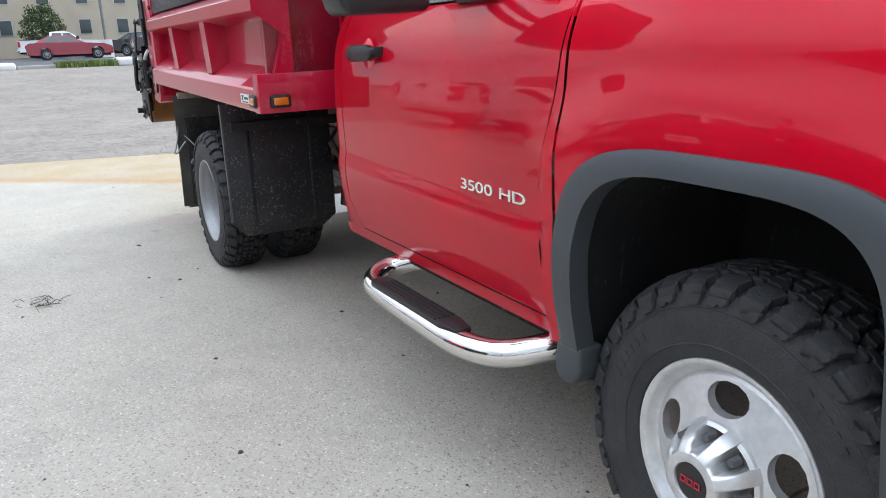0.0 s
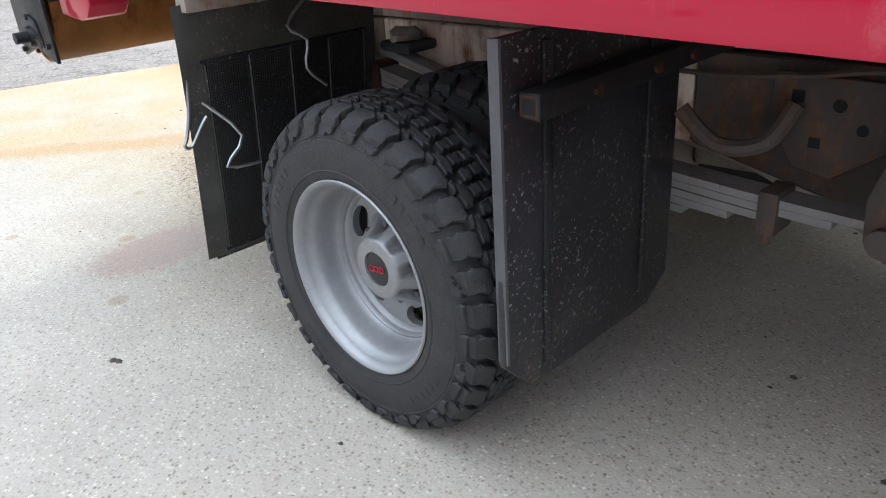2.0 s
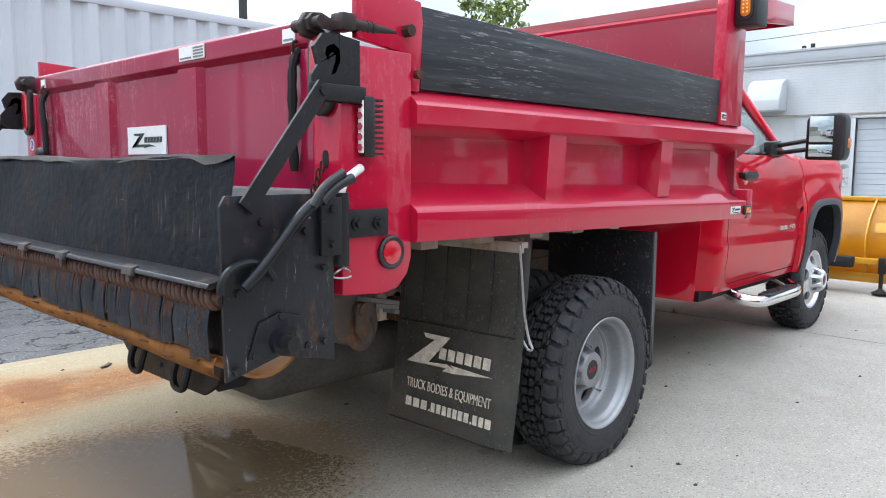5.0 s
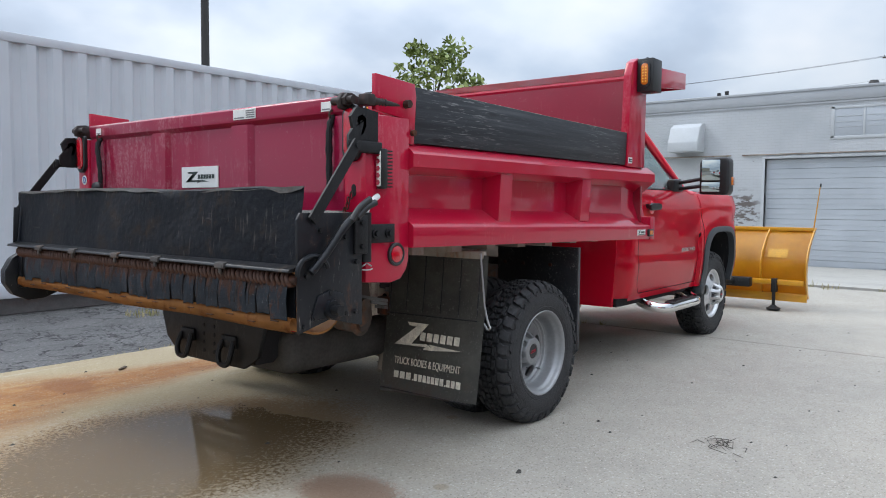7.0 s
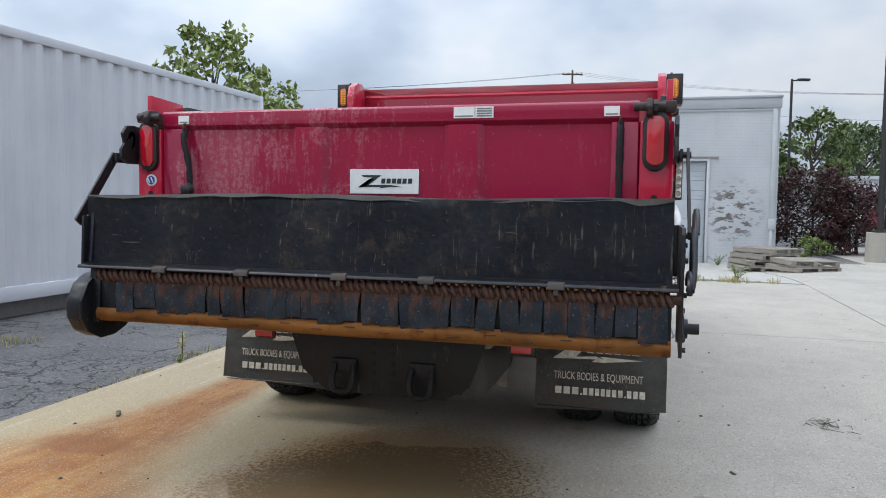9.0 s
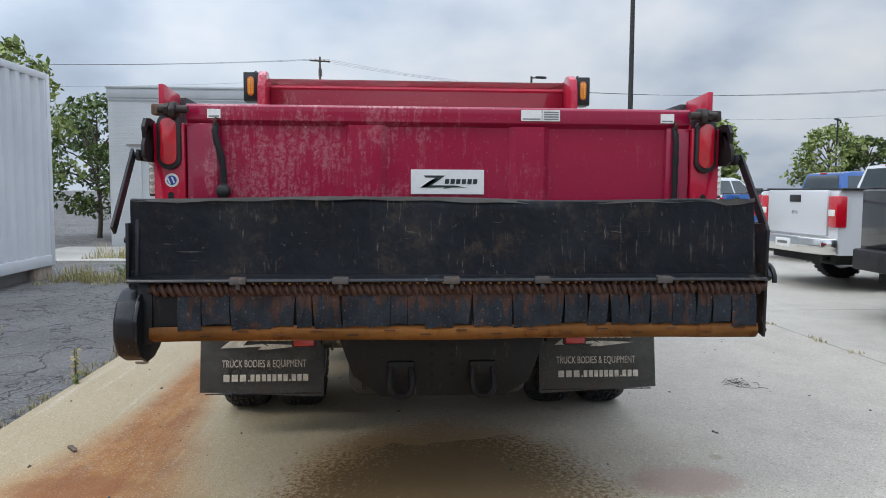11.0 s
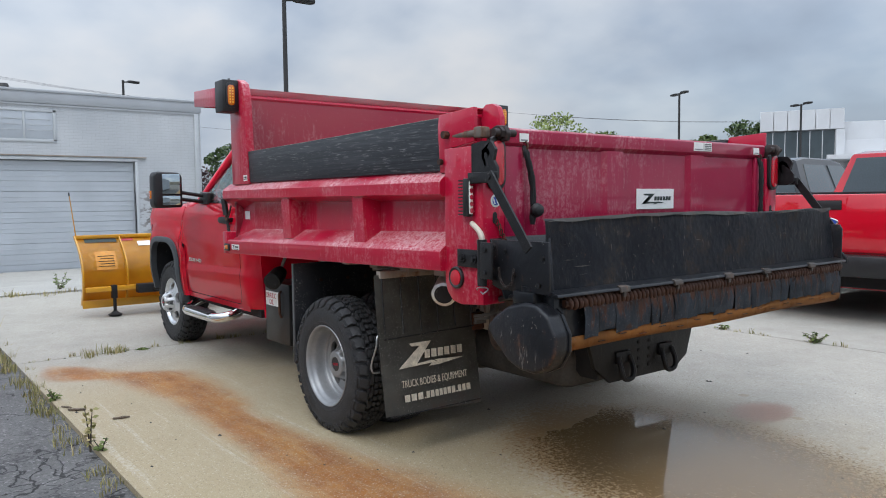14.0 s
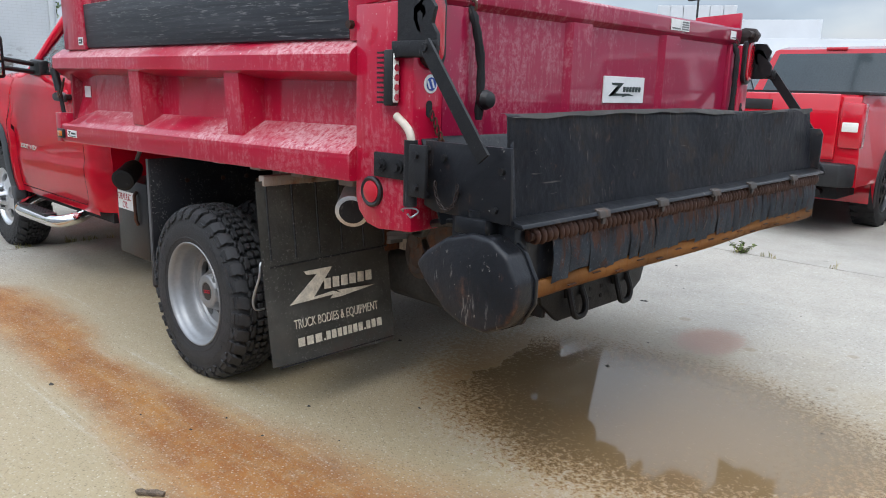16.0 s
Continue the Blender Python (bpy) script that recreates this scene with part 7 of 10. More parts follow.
    prism(b, [(s * 1.155, 1.325), (s * 1.385, 1.320), (s * 1.40, 1.36), (s * 1.395, 1.60), (s * 1.375, 1.632), (s * 1.18, 1.625), (s * 1.155, 1.59)], "x", 2.572, 2.71, 0.022, 3)
    mh = part("towing_mirror", b, PLASTIC, truck, "large black towing mirror")
    for z0, z1 in ((1.44, 1.61), (1.345, 1.425)):
        b = B()
        box(b, -0.004, 0.004, -0.095, 0.095, z0, z1, 0.003, 2, pose(2.556, s * 1.28, 0, 0, 0, -s * 24))
        part("mirror_glass", b, MIRROR, mh)
    b = B()
    box(b, 2.64, 2.71, min(s * 1.385, s * 1.404), max(s * 1.385, s * 1.404), 1.40, 1.47, 0.006)
    part("turn_lamp", b, AMBER, mh)

b = B()
rows = []
for x, yy, z in ((1.50, 0.70, 1.90), (1.58, 0.73, 1.935), (1.9, 0.735, 1.95), (2.12, 0.73, 1.93), (2.20, 0.70, 1.90)):
    rows.append([(x, yy * t, z + 0.03 * (1 - t * t)) for t in np.linspace(-1, 1, 15)])
grid(b, rows, 0.03)
part("roof", b, RED, truck)
b = B()
grid(b, [[(2.98, y, 1.34) for y in np.linspace(-0.86, 0.86, 11)], [(2.58, y * 0.93, 1.62) for y in np.linspace(-0.86, 0.86, 11)], [(2.17, y * 0.84, 1.90) for y in np.linspace(-0.86, 0.86, 11)]], 0.006)
w_ = part("windshield", b, GLASS, truck)
w_.visible_shadow = False
b = B()
prism(b, [(-0.90, 0.46), (0.90, 0.46), (0.93, 0.90), (0.92, 1.36), (0.78, 1.36), (-0.78, 1.36), (-0.92, 1.36), (-0.93, 0.90)], "x", 1.50, 1.52)
for a, c in ((-0.92, -0.66), (0.66, 0.92)):
    box(b, 1.50, 1.52, a * 0.85, c * 0.85, 1.36, 1.90)
box(b, 1.50, 1.52, -0.6, 0.6, 1.82, 1.90)
part("cab_back", b, RED, truck)
b = B()
box(b, 1.505, 1.512, -0.57, 0.57, 1.37, 1.82)
part("rear_window", b, DARKGLASS, truck)
# hood and nose
b = B()
rows = []
for x, z, wd in ((3.02, 1.345, 0.93), (3.2, 1.385, 0.945), (3.5, 1.385, 0.95), (3.9, 1.365, 0.94), (4.2, 1.325, 0.88), (4.36, 1.26, 0.80), (4.43, 1.17, 0.76)):
    rows.append([(x, wd * t, z - (0.05 * t ** 6) + 0.018 * math.exp(-((abs(t) - 0.55) / 0.12) ** 2)) for t in np.linspace(-1, 1, 25)])
grid(b, rows, 0.012)
part("hood", b, RED, truck, "", 50)
b = B()
box(b, 4.30, 4.43, -0.55, 0.55, 0.80, 1.20, 0.02)
gr = part("grille", b, PLASTIC, truck)
for k in range(4):
    b = B()
    box(b, 4.43, 4.445, -0.52, 0.52, 0.85 + 0.09 * k, 0.89 + 0.09 * k, 0.006)
    part("grille_bar", b, CHROME, gr)
for s in (-1, 1):
    b = B()
    box(b, 4.22, 4.40, min(s * 0.56, s * 0.84), max(s * 0.56, s * 0.84), 0.92, 1.18, 0.03)
    part("headlight", b, LED, truck)
b = B()
prism(b, [(4.36, -0.92), (4.52, -0.80), (4.56, 0.0), (4.52, 0.80), (4.36, 0.92), (4.05, 1.00), (4.05, 0.97), (4.34, 0.88), (4.48, 0.0), (4.34, -0.88), (4.05, -0.97), (4.05, -1.00)], "z", 0.58, 0.80, 0.015)
part("front_bumper", b, CHROME, truck, "chrome front bumper")
# interior
b = B()
for yy in (-0.45, 0.45):
    box(b, 1.72, 2.25, yy - 0.27, yy + 0.27, 0.95, 1.12, 0.05)
    box(b, 1.62, 1.78, yy - 0.26, yy + 0.26, 1.10, 1.62, 0.05)
    box(b, 1.62, 1.72, yy - 0.12, yy + 0.12, 1.64, 1.80, 0.04)
part("seat", b, SEAT, truck)
b = B()
prism(b, [(2.55, 1.0), (2.95, 1.0), (2.95, 1.33), (2.70, 1.36), (2.58, 1.25)], "y", -0.86, 0.86, 0.03)
part("dashboard", b, PLASTIC, truck)
b = B()
tube(b, [(2.46 + 0.08 * math.sin(t), 0.45 + 0.19 * math.cos(t), 1.30 + 0.17 * math.sin(t)) for t in (2 * math.pi * k / 24 for k in range(24))], 0.015, 6, True)
tube(b, [(2.62, 0.45, 1.22), (2.47, 0.45, 1.30)], 0.03, 8)
part("steering_wheel", b, PLASTIC, truck)
b = B()
box(b, 1.52, 3.0, -0.93, 0.93, 0.46, 0.52)
box(b, 2.95, 3.0, -0.9, 0.9, 0.5, 1.33)
part("cab_floor", b, LINER, truck)

# nerf bars
for s in (-1, 1):
    b = B()
    tube(b, smooth_path([(2.06, s * 0.86, 0.47), (2.00, s * 0.93, 0.450), (1.985, s * 1.01, 0.430), (2.035, s * 1.075, 0.415), (2.16, s * 1.10, 0.41), (2.55, s * 1.11, 0.41), (2.72, s * 1.10, 0.41), (2.84, s * 1.05, 0.415), (2.92, s * 0.95, 0.44), (2.94, s * 0.86, 0.47)], 5), 0.040, 16)
    bar = part("side_step_bar", b, CHROME, truck, "polished chrome side step bar")
    b = B()
    prism(b, [(2.12, s * 1.065), (2.15, s * 1.052), (2.63, s * 1.052), (2.71, s * 1.068), (2.71, s * 1.120), (2.63, s * 1.135), (2.15, s * 1.135), (2.12, s * 1.12)], "z", 0.436, 0.455, 0.006)
    pad = part("step_pad", b, PLASTIC, bar, "black ribbed step pad")
    for k in range(5):
        b = B()
        box(b, 2.19, 2.60, s * 1.094 - 0.036 + 0.016 * k, s * 1.094 - 0.030 + 0.016 * k, 0.455, 0.459)
        part("rib", b, PLASTIC, pad)
    b = B()
    for x in (1.99, 2.93):
        prism(b, [(x - 0.03, 0.45), (x + 0.03, 0.45), (x + 0.05, 0.52), (x - 0.05, 0.52)], "y", s * 0.70, s * 0.88, 0.006)
    part("step_bracket", b, UNDER, bar)

# ---- dump bed ----
BX0, BX1 = -1.20, 1.415


def low(x):
    """Height of the bed's lower edge."""
    return 1.040 + (x - BX0) / (BX1 - BX0) * -0.046


for s in (-1, 1):
    def prof(x, k):
        """Outline of the side from its lower edge to the top of the rail."""
        l = low(x)
        pts = [(1.12, l), (1.25, l), (1.254, l + 0.012), (1.254, l + 0.088), (1.248, l + 0.098), (1.135, l + 0.175), (1.135, 1.362), (1.240, 1.385), (1.252, 1.393), (1.252, 1.448), (1.243, 1.46), (1.192, 1.497), (1.10, 1.497), (1.10, l)]
        return [(x, s * y, z) for y, z in pts]
    b = B()
    ring_loft(b, [prof(x, 0) for x in (BX0, -0.6, 0.0, 0.6, 1.12)])
    # the ledge closes with a sloping end at the front
    e0, e1 = prof(1.12, 0), prof(BX1, 0)
    e1[5] = (BX1, s * 1.20, low(BX1) + 0.10)
    e1[6] = (BX1, s * 1.135, 1.30)
    ring_loft(b, [prof(1.12, 0), e1])
    bmesh.ops.recalc_face_normals(b, faces=b.faces[:])
    side = part("bed_side", b, BED, truck, "worn red steel bed side with sloping ledges", 30)
    for xc in (-0.445, 0.43):
        b = B()
        y0, y1 = s * 1.13, s * 1.242
        q0 = [(xc - 0.078, y0, 1.375), (xc + 0.078, y0, 1.375), (xc + 0.054, s * 1.236, 1.385), (xc - 0.054, s * 1.236, 1.385)]
        q1 = [(xc - 0.082, y0, 1.16), (xc + 0.082, y0, 1.16), (xc + 0.056, s * 1.222, 1.135), (xc - 0.056, s * 1.222, 1.135)]
        ring_loft(b, [q0, q1])
        bmesh.ops.recalc_face_normals(b, faces=b.faces[:])
        part("side_rib", b, BED, side, "", 20)
    # stake pockets, decal, marker lamps
    b = B()
    box(b, 1.132, 1.262, s * 1.2545, s * 1.2565, low(1.1) + 0.026, low(1.1) + 0.064)
    d = part("maker_decal", b, WHITE, side, "small white maker's sticker")
    b = B()
    Z = lambda u, v: (1.132 + 0.130 * u if s < 0 else 1.262 - 0.130 * u, low(1.1) + 0.026 + 0.038 * v)
    for poly in ([(0.10, 0.85), (0.42, 0.85), (0.22, 0.45), (0.36, 0.45), (0.10, 0.22), (0.22, 0.68), (0.10, 0.72)], [(0.42, 0.42), (0.90, 0.42), (0.90, 0.68), (0.42, 0.68)], [(0.2, 0.08), (0.9, 0.08), (0.9, 0.2), (0.2, 0.2)]):
        prism(b, [Z(*p) for p in poly], "y", s * 1.2565, s * 1.2575)
    part("decal_marks", b, INK, d, "", 0)
    for nm, o, rt in (("side", (1.342, s * 1.255, low(1.34) + 0.044), (-s, 0, 0)), ("front", (BX1 + 0.010, s * 1.172, low(1.36) + 0.044), (0, 1, 0))):
        m = facing(o, rt, (0, 0, 1))
        b = B()
        prism(b, [(-0.036, -0.026), (0.036, -0.026), (0.043, -0.019), (0.043, 0.019), (0.036, 0.026), (-0.036, 0.026), (-0.043, 0.019), (-0.043, -0.019)], "z", -0.016, 0.013, 0.005)
        b.transform(m)
        lm = part("marker_lamp", b, PLASTIC, side, "amber marker lamp in a black rubber housing")
        b = B()
        box(b, -0.031, 0.031, -0.0155, 0.0155, -0.02, 0.0165, 0.005)
        b.transform(m)
        part("amber_lens", b, AMBER, lm)
    # front post and cab shield wing
    b = B()
    P = [(1.02, 1.49), (1.30, 1.49), (1.31, 2.10), (1.285, 2.20), (1.25, 2.225), (1.16, 2.225), (1.09, 2.19), (1.055, 2.10)]
    prism(b, P, "y", s * 1.165, s * 1.222, 0.006)
    fp = part("front_post", b, BED, truck, "red front corner post of the bed", 30)
    b = B()
    box(b, 1.035, 1.095, min(s * 1.2221, s * 1.2236), max(s * 1.2221, s * 1.2236), 1.512, 1.552)
    st = part("post_sticker", b, WHITE, fp, "small white warning sticker")
    b = B()
    for x0, x1, z0, z1 in ((1.042, 1.060, 1.520, 1.544), (1.064, 1.088, 1.534, 1.542), (1.064, 1.088, 1.520, 1.528)):
        box(b, x0, x1, min(s * 1.2236, s * 1.2246), max(s * 1.2236, s * 1.2246), z0, z1)
    part("sticker_marks", b, INK, st)
    b = B()
    prism(b, [(1.26, 2.19), (1.26, 2.05), (1.52, 2.075), (2.08, 2.13), (2.08, 2.25), (1.4, 2.215)], "y", s * 1.19, s * 1.205, 0.003)
    part("cab_shield_side", b, BED, truck)
    # beacon box
    b = B()
    box(b, 1.135, 1.285, min(s * 1.225, s * 1.34), max(s * 1.225, s * 1.34), 1.995, 2.215, 0.008)
    bc = part("beacon", b, PLASTIC, truck, "black-housed amber strobe light")
    yc = s * 1.283
    def capsule(hw, hh):
        return [(yc + hw * math.cos(t), 2.108 + (hh - hw if math.sin(t) > 0 else hw - hh) + hw * math.sin(t)) for t in (2 * math.pi * (k + 0.5) / 20 for k in range(20))]
    b = B()
    prism(b, capsule(0.040, 0.090), "x", 1.126, 1.137, 0.004)
    part("lens_bezel", b, PLASTIC, bc)
    b = B()
    prism(b, capsule(0.026, 0.072), "x", 1.122, 1.130, 0.004)
    al = part("amber_lens", b, AMBER, bc)
    for k in range(12):
        b = B()
        cyl(b, (1.1205, yc - 0.010 + 0.020 * (k % 2), 2.060 + 0.019 * (k // 2)), (1.1225, yc - 0.010 + 0.020 * (k % 2), 2.060 + 0.019 * (k // 2)), 0.006, 0.006, 8)
        part("led", b, LEDAMBER, al)
    b = B()
    cyl(b, (1.22, s * 1.26, 2.214), (1.22, s * 1.26, 2.235), 0.012, 0.008, 8)
    part("cable_gland", b, PLASTIC, bc)
    # rear corner post
    b = B()
    prism(b, [(-1.195, 1.60), (-1.195, 0.99), (-1.21, 0.945), (-1.25, 0.905), (-1.31, 0.893), (-1.465, 0.905), (-1.465, 1.60)], "y", s * 1.095, s * 1.224, 0.008)
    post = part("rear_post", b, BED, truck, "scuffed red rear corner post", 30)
    b = B()
    prism(b, [(-1.155, 1.49), (-1.195, 1.49), (-1.24, 1.60), (-1.40, 1.62), (-1.40, 1.77), (-1.15, 1.755), (-1.14, 1.70)], "y", s * 1.193, s * 1.217, 0.004)
    part("post_head", b, BED, post, "", 30)
    # tailgate pivot with pin and latch
    b = B()
    cyl(b, (-1.20, s * 1.20, 1.650), (-1.44, s * 1.215, 1.655), 0.014, 0.016, 12)
    box(b, -1.462, -1.412, s * 1.175, s * 1.232, 1.632, 1.680, 0.008)
    for k in range(4):
        cyl(b, (-1.40 + 0.018 * k, s * 1.205, 1.653), (-1.392 + 0.018 * k, s * 1.205, 1.653), 0.021, 0.021, 12)
    part("turnbuckle", b, GRIMY if s < 0 else SHACKLE, post, "grimy tailgate turnbuckle")
    b = B()
    cyl(b, (-1.215, s * 1.20, 1.66), (-1.215, s * 1.245, 1.66), 0.018, 0.018, 8)
    part("post_bolt", b, RUST, post)
    b = B()
    cyl(b, (-1.17, s * 1.20, 1.54), (-1.17, s * 1.235, 1.54), 0.014, 0.014, 8)
    part("post_bolt", b, RUST, post)
    b = B()
    prism(b, [(-1.395, 1.60), (-1.525, 1.618), (-1.535, 1.65), (-1.515, 1.682), (-1.46, 1.688), (-1.395, 1.665)], "y", s * 1.118, s * 1.142, 0.005)
    cyl(b, (-1.50, s * 1.07, 1.652), (-1.50, s * 1.19, 1.652), 0.017, 0.017, 12)
    cyl(b, (-1.50, s * 1.145, 1.652), (-1.50, s * 1.162, 1.652), 0.027, 0.027, 6)
    part("tailgate_hinge", b, GRIMY, post, "grimy dark hinge knuckle")
    # oval tail lamp on the back face
    def oval(cy, cz, hw, hh, n=28):
        return [(cy + hw * math.cos(t), cz + (hh - hw if math.sin(t) > 0 else hw - hh) + hw * math.sin(t)) for t in (2 * math.pi * (k + 0.5) / n for k in range(n))]
    b = B()
    prism(b, oval(s * 1.155, 1.522, 0.049, 0.118), "x", -1.487, -1.462, 0.006)
    tl = part("tail_lamp", b, PLASTIC, post, "oval red tail lamp in black rubber grommet")
    b = B()
    prism(b, oval(s * 1.155, 1.522, 0.034, 0.098), "x", -1.494, -1.480, 0.005)
    part("red_lens", b, REDLENS, tl)
    # round side lamp
    b = B()
    lathe(b, [(s * 1.222, 0.050), (s * 1.234, 0.050), (s * 1.238, 0.044), (s * 1.234, 0.036)], 32, (-1.285, 0, 1.015))
    rl = part("side_lamp", b, PLASTIC, post, "round red side lamp in black rubber grommet")
    b = B()
    lathe(b, [(s * 1.222, 0.036), (s * 1.236, 0.035), (s * 1.240, 0.020), (s * 1.241, 0.0)], 32, (-1.285, 0, 1.015))
    part("red_lens", b, REDLENS, rl)
    # LED work lamp with fins
    b = B()
    ym, yM = min(s * 1.232, s * 1.262), max(s * 1.232, s * 1.262)
    box(b, -1.412, -1.372, ym, yM, 1.292, 1.458, 0.006)
    lamp = part("work_lamp", b, HEATSINK, post, "slim LED work lamp with black cooling fins")
    for k in range(11):
        b = B()
        z = 1.298 + 0.0148 * k
        box(b, -1.374, -1.340, ym + 0.004, yM - 0.003, z, z + 0.006)
        part("fin", b, HEATSINK, lamp)
    b = B()
    box(b, -1.4165, -1.410, ym + 0.004, yM - 0.004, 1.302, 1.448, 0.004)
    ll = part("lens_bar", b, LED, lamp)
    b = B()
    for k in range(5):
        cyl(b, (-1.4185, (ym + yM) / 2, 1.318 + 0.029 * k), (-1.416, (ym + yM) / 2, 1.318 + 0.029 * k), 0.0105, 0.0105, 12)
    part("led", b, CHROME, ll)
    # chain hole and short rusty chain
    b = B()
    prism(b, oval(s * 1.155, 1.285, 0.013, 0.026, 16), "x", -1.4665, -1.4645)
    part("chain_slot", b, LINER, post)
    b = B()
    for k in range(6):
        c = Vector((-1.475 - 0.004 * (k % 2), s * (1.150 - 0.012 * k), 1.265 - 0.022 * k))
        tube(b, [tuple(c + Vector((0.007 * math.cos(t) if k % 2 else 0.001, 0.008 * math.cos(t) if not k % 2 else 0.001, 0.016 * math.sin(t)))) for t in (2 * math.pi * i / 10 for i in range(10))], 0.003, 5, True)
    part("latch_chain", b, RUST, post)

# side badge on the left post
b = B()
lathe(b, [(-1.4665, 0.0), (-1.4675, 0.027), (-1.4655, 0.029)], 28, (0, 1.150, 1.360), "x")
bd = part("round_badge", b, WHITE, truck, "round white, blue and red badge")
b = B()
prism(b, [(1.150 + 0.020 * math.cos(t), 1.360 + 0.020 * math.sin(t)) for t in (2 * math.pi * k / 24 for k in range(24))], "x", -1.4690, -1.4675)
part("badge_field", b, BLUEINK, bd, "", 0)
b = B()
for k, (a, c) in enumerate((((-0.014, -0.012), (-0.004, 0.014)), ((0.004, -0.014), (0.014, 0.010)))):
    prism(b, [(1.150 + a[0], 1.36 + a[1]), (1.150 + a[0] + 0.007, 1.36 + a[1]), (1.150 + c[0] + 0.007, 1.36 + c[1]), (1.150 + c[0], 1.36 + c[1])], "x", -1.4705, -1.469)
part("badge_mark", b, WHITE, bd, "", 0)

# wooden side boards
for s in (-1, 1):
    b = B()
    prism(b, [(-1.145, 1.499), (1.015, 1.499), (1.05, 1.715), (0.2, 1.724), (-0.5, 1.735), (-1.14, 1.745)], "y", s * 1.170, s * 1.210, 0.004)
    solo("side_board", b, BOARD, "black-stained wooden plank standing on the bed rail", "plank", "side boards")

# bulkhead, floor, inside
b = B()
box(b, 1.315, 1.345, -1.19, 1.19, 1.0, 2.12, 0.004)
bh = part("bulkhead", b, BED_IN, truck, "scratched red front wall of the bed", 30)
b = B()
tube(b, [(1.33, -1.19, 2.125), (1.33, 1.19, 2.125)], 0.022, 8)
part("top_tube", b, BED, bh)
b = B()
box(b, 1.346, BX1 + 0.005, -1.257, 1.257, low(1.36) - 0.003, 1.15, 0.004)
part("front_sill", b, BED, bh)
for y in (-0.75, -0.25, 0.25, 0.75):
    b = B()
    box(b, 1.346, 1.395, y - 0.05, y + 0.05, 1.151, 2.10, 0.006)
    part("bulkhead_rib", b, BED, bh)
b = B()
grid(b, [[(1.30, y, 2.19) for y in (-1.19, 0, 1.19)], [(2.08, y, 2.245) for y in (-1.19, 0, 1.19)]], 0.006)
box(b, 2.07, 2.085, -1.20, 1.20, 2.13, 2.25)
part("cab_shield", b, BED, truck)
b = B()
box(b, -1.40, 1.315, -1.10, 1.10, 1.04, 1.065)
floor_plate = part("bed_floor", b, UNDER, truck)
for x in (-1.0, -0.7, -0.4, -0.1, 0.2, 0.5, 0.8, 1.1):
    b = B()
    box(b, x - 0.04, x + 0.04, -1.11, 1.11, 0.992, 1.04)
    part("cross_member", b, UNDER, floor_plate)
b = B()
box(b, -1.30, -1.22, -1.12, 1.12, 0.95, 1.03, 0.006)
part("rear_cross_sill", b, BED, truck)

# tailgate
b = B()
box(b, -1.436, -1.395, -1.085, 1.085, 0.97, 1.60)
prism(b, [(-1.395, 1.575), (-1.415, 1.575), (-1.458, 1.615), (-1.460, 1.672), (-1.452, 1.682), (-1.40, 1.685), (-1.395, 1.68)], "y", -1.09, 1.09, 0.003)
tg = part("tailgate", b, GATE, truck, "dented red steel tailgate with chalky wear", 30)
for y0, y1 in ((0.965, 1.088), (-1.088, -0.985)):
    b = B()
    prism(b, [(y0, -1.456), (y1, -1.456), (y1, -1.43), (y0 - 0.01, -1.43)], "z", 0.97, 1.60, 0.004)
    for v in b.verts:
        v.co.x, v.co.y, v.co.z = v.co.y, v.co.x, v.co.z
    part("tailgate_stile", b, GATE, tg, "", 30)
for yc in (0.335, -0.375):
    b = B()
    ring_loft(b, [[(-1.434, yc - 0.09, z), (-1.434, yc + 0.09, z), (-1.458, yc + 0.062, z), (-1.458, yc - 0.062, z)] for z in (0.99, 1.60)])
    bmesh.ops.recalc_face_normals(b, faces=b.faces[:])
    part("tailgate_rib", b, GATE, tg, "", 20)
b = B()
box(b, -1.45, -1.434, -0.95, 0.95, 0.97, 1.03)
part("tailgate_foot", b, GATE, tg)


def maker_plate(x, y0, y1, z0, z1, parent, nm="maker_plate"):
    """A white plate with a dark Z-shaped mark and a bar."""
    b = B()
    box(b, x - 0.002, x + 0.004, y1, y0, z0, z1, 0.0008, 1)
    p = part(nm, b, WHITE, parent, "white maker's plate with dark mark")
    b = B()
    L = y0 - y1
    H = z1 - z0
    U = lambda u, v: (y0 - L * u, z0 + H * v)
    for poly in ([(0.17, 0.76), (0.47, 0.76), (0.28, 0.36), (0.60, 0.36), (0.76, 0.28), (0.56, 0.28), (0.44, 0.22), (0.46, 0.28), (0.12, 0.26), (0.33, 0.66), (0.20, 0.68)], [(0.12, 0.26), (0.30, 0.62), (0.36, 0.62), (0.22, 0.28)]):
        prism(b, [U(*q) for q in poly], "x", x - 0.0035, x - 0.002)
    for k in range(6):
        a = 0.46 + k * 0.077
        prism(b, [U(a, 0.42), (U(a + 0.058, 0.42)), U(a + 0.066, 0.62), U(a + 0.008, 0.62)], "x", x - 0.0035, x - 0.002)
    part("plate_marks", b, INK, p, "", 0)


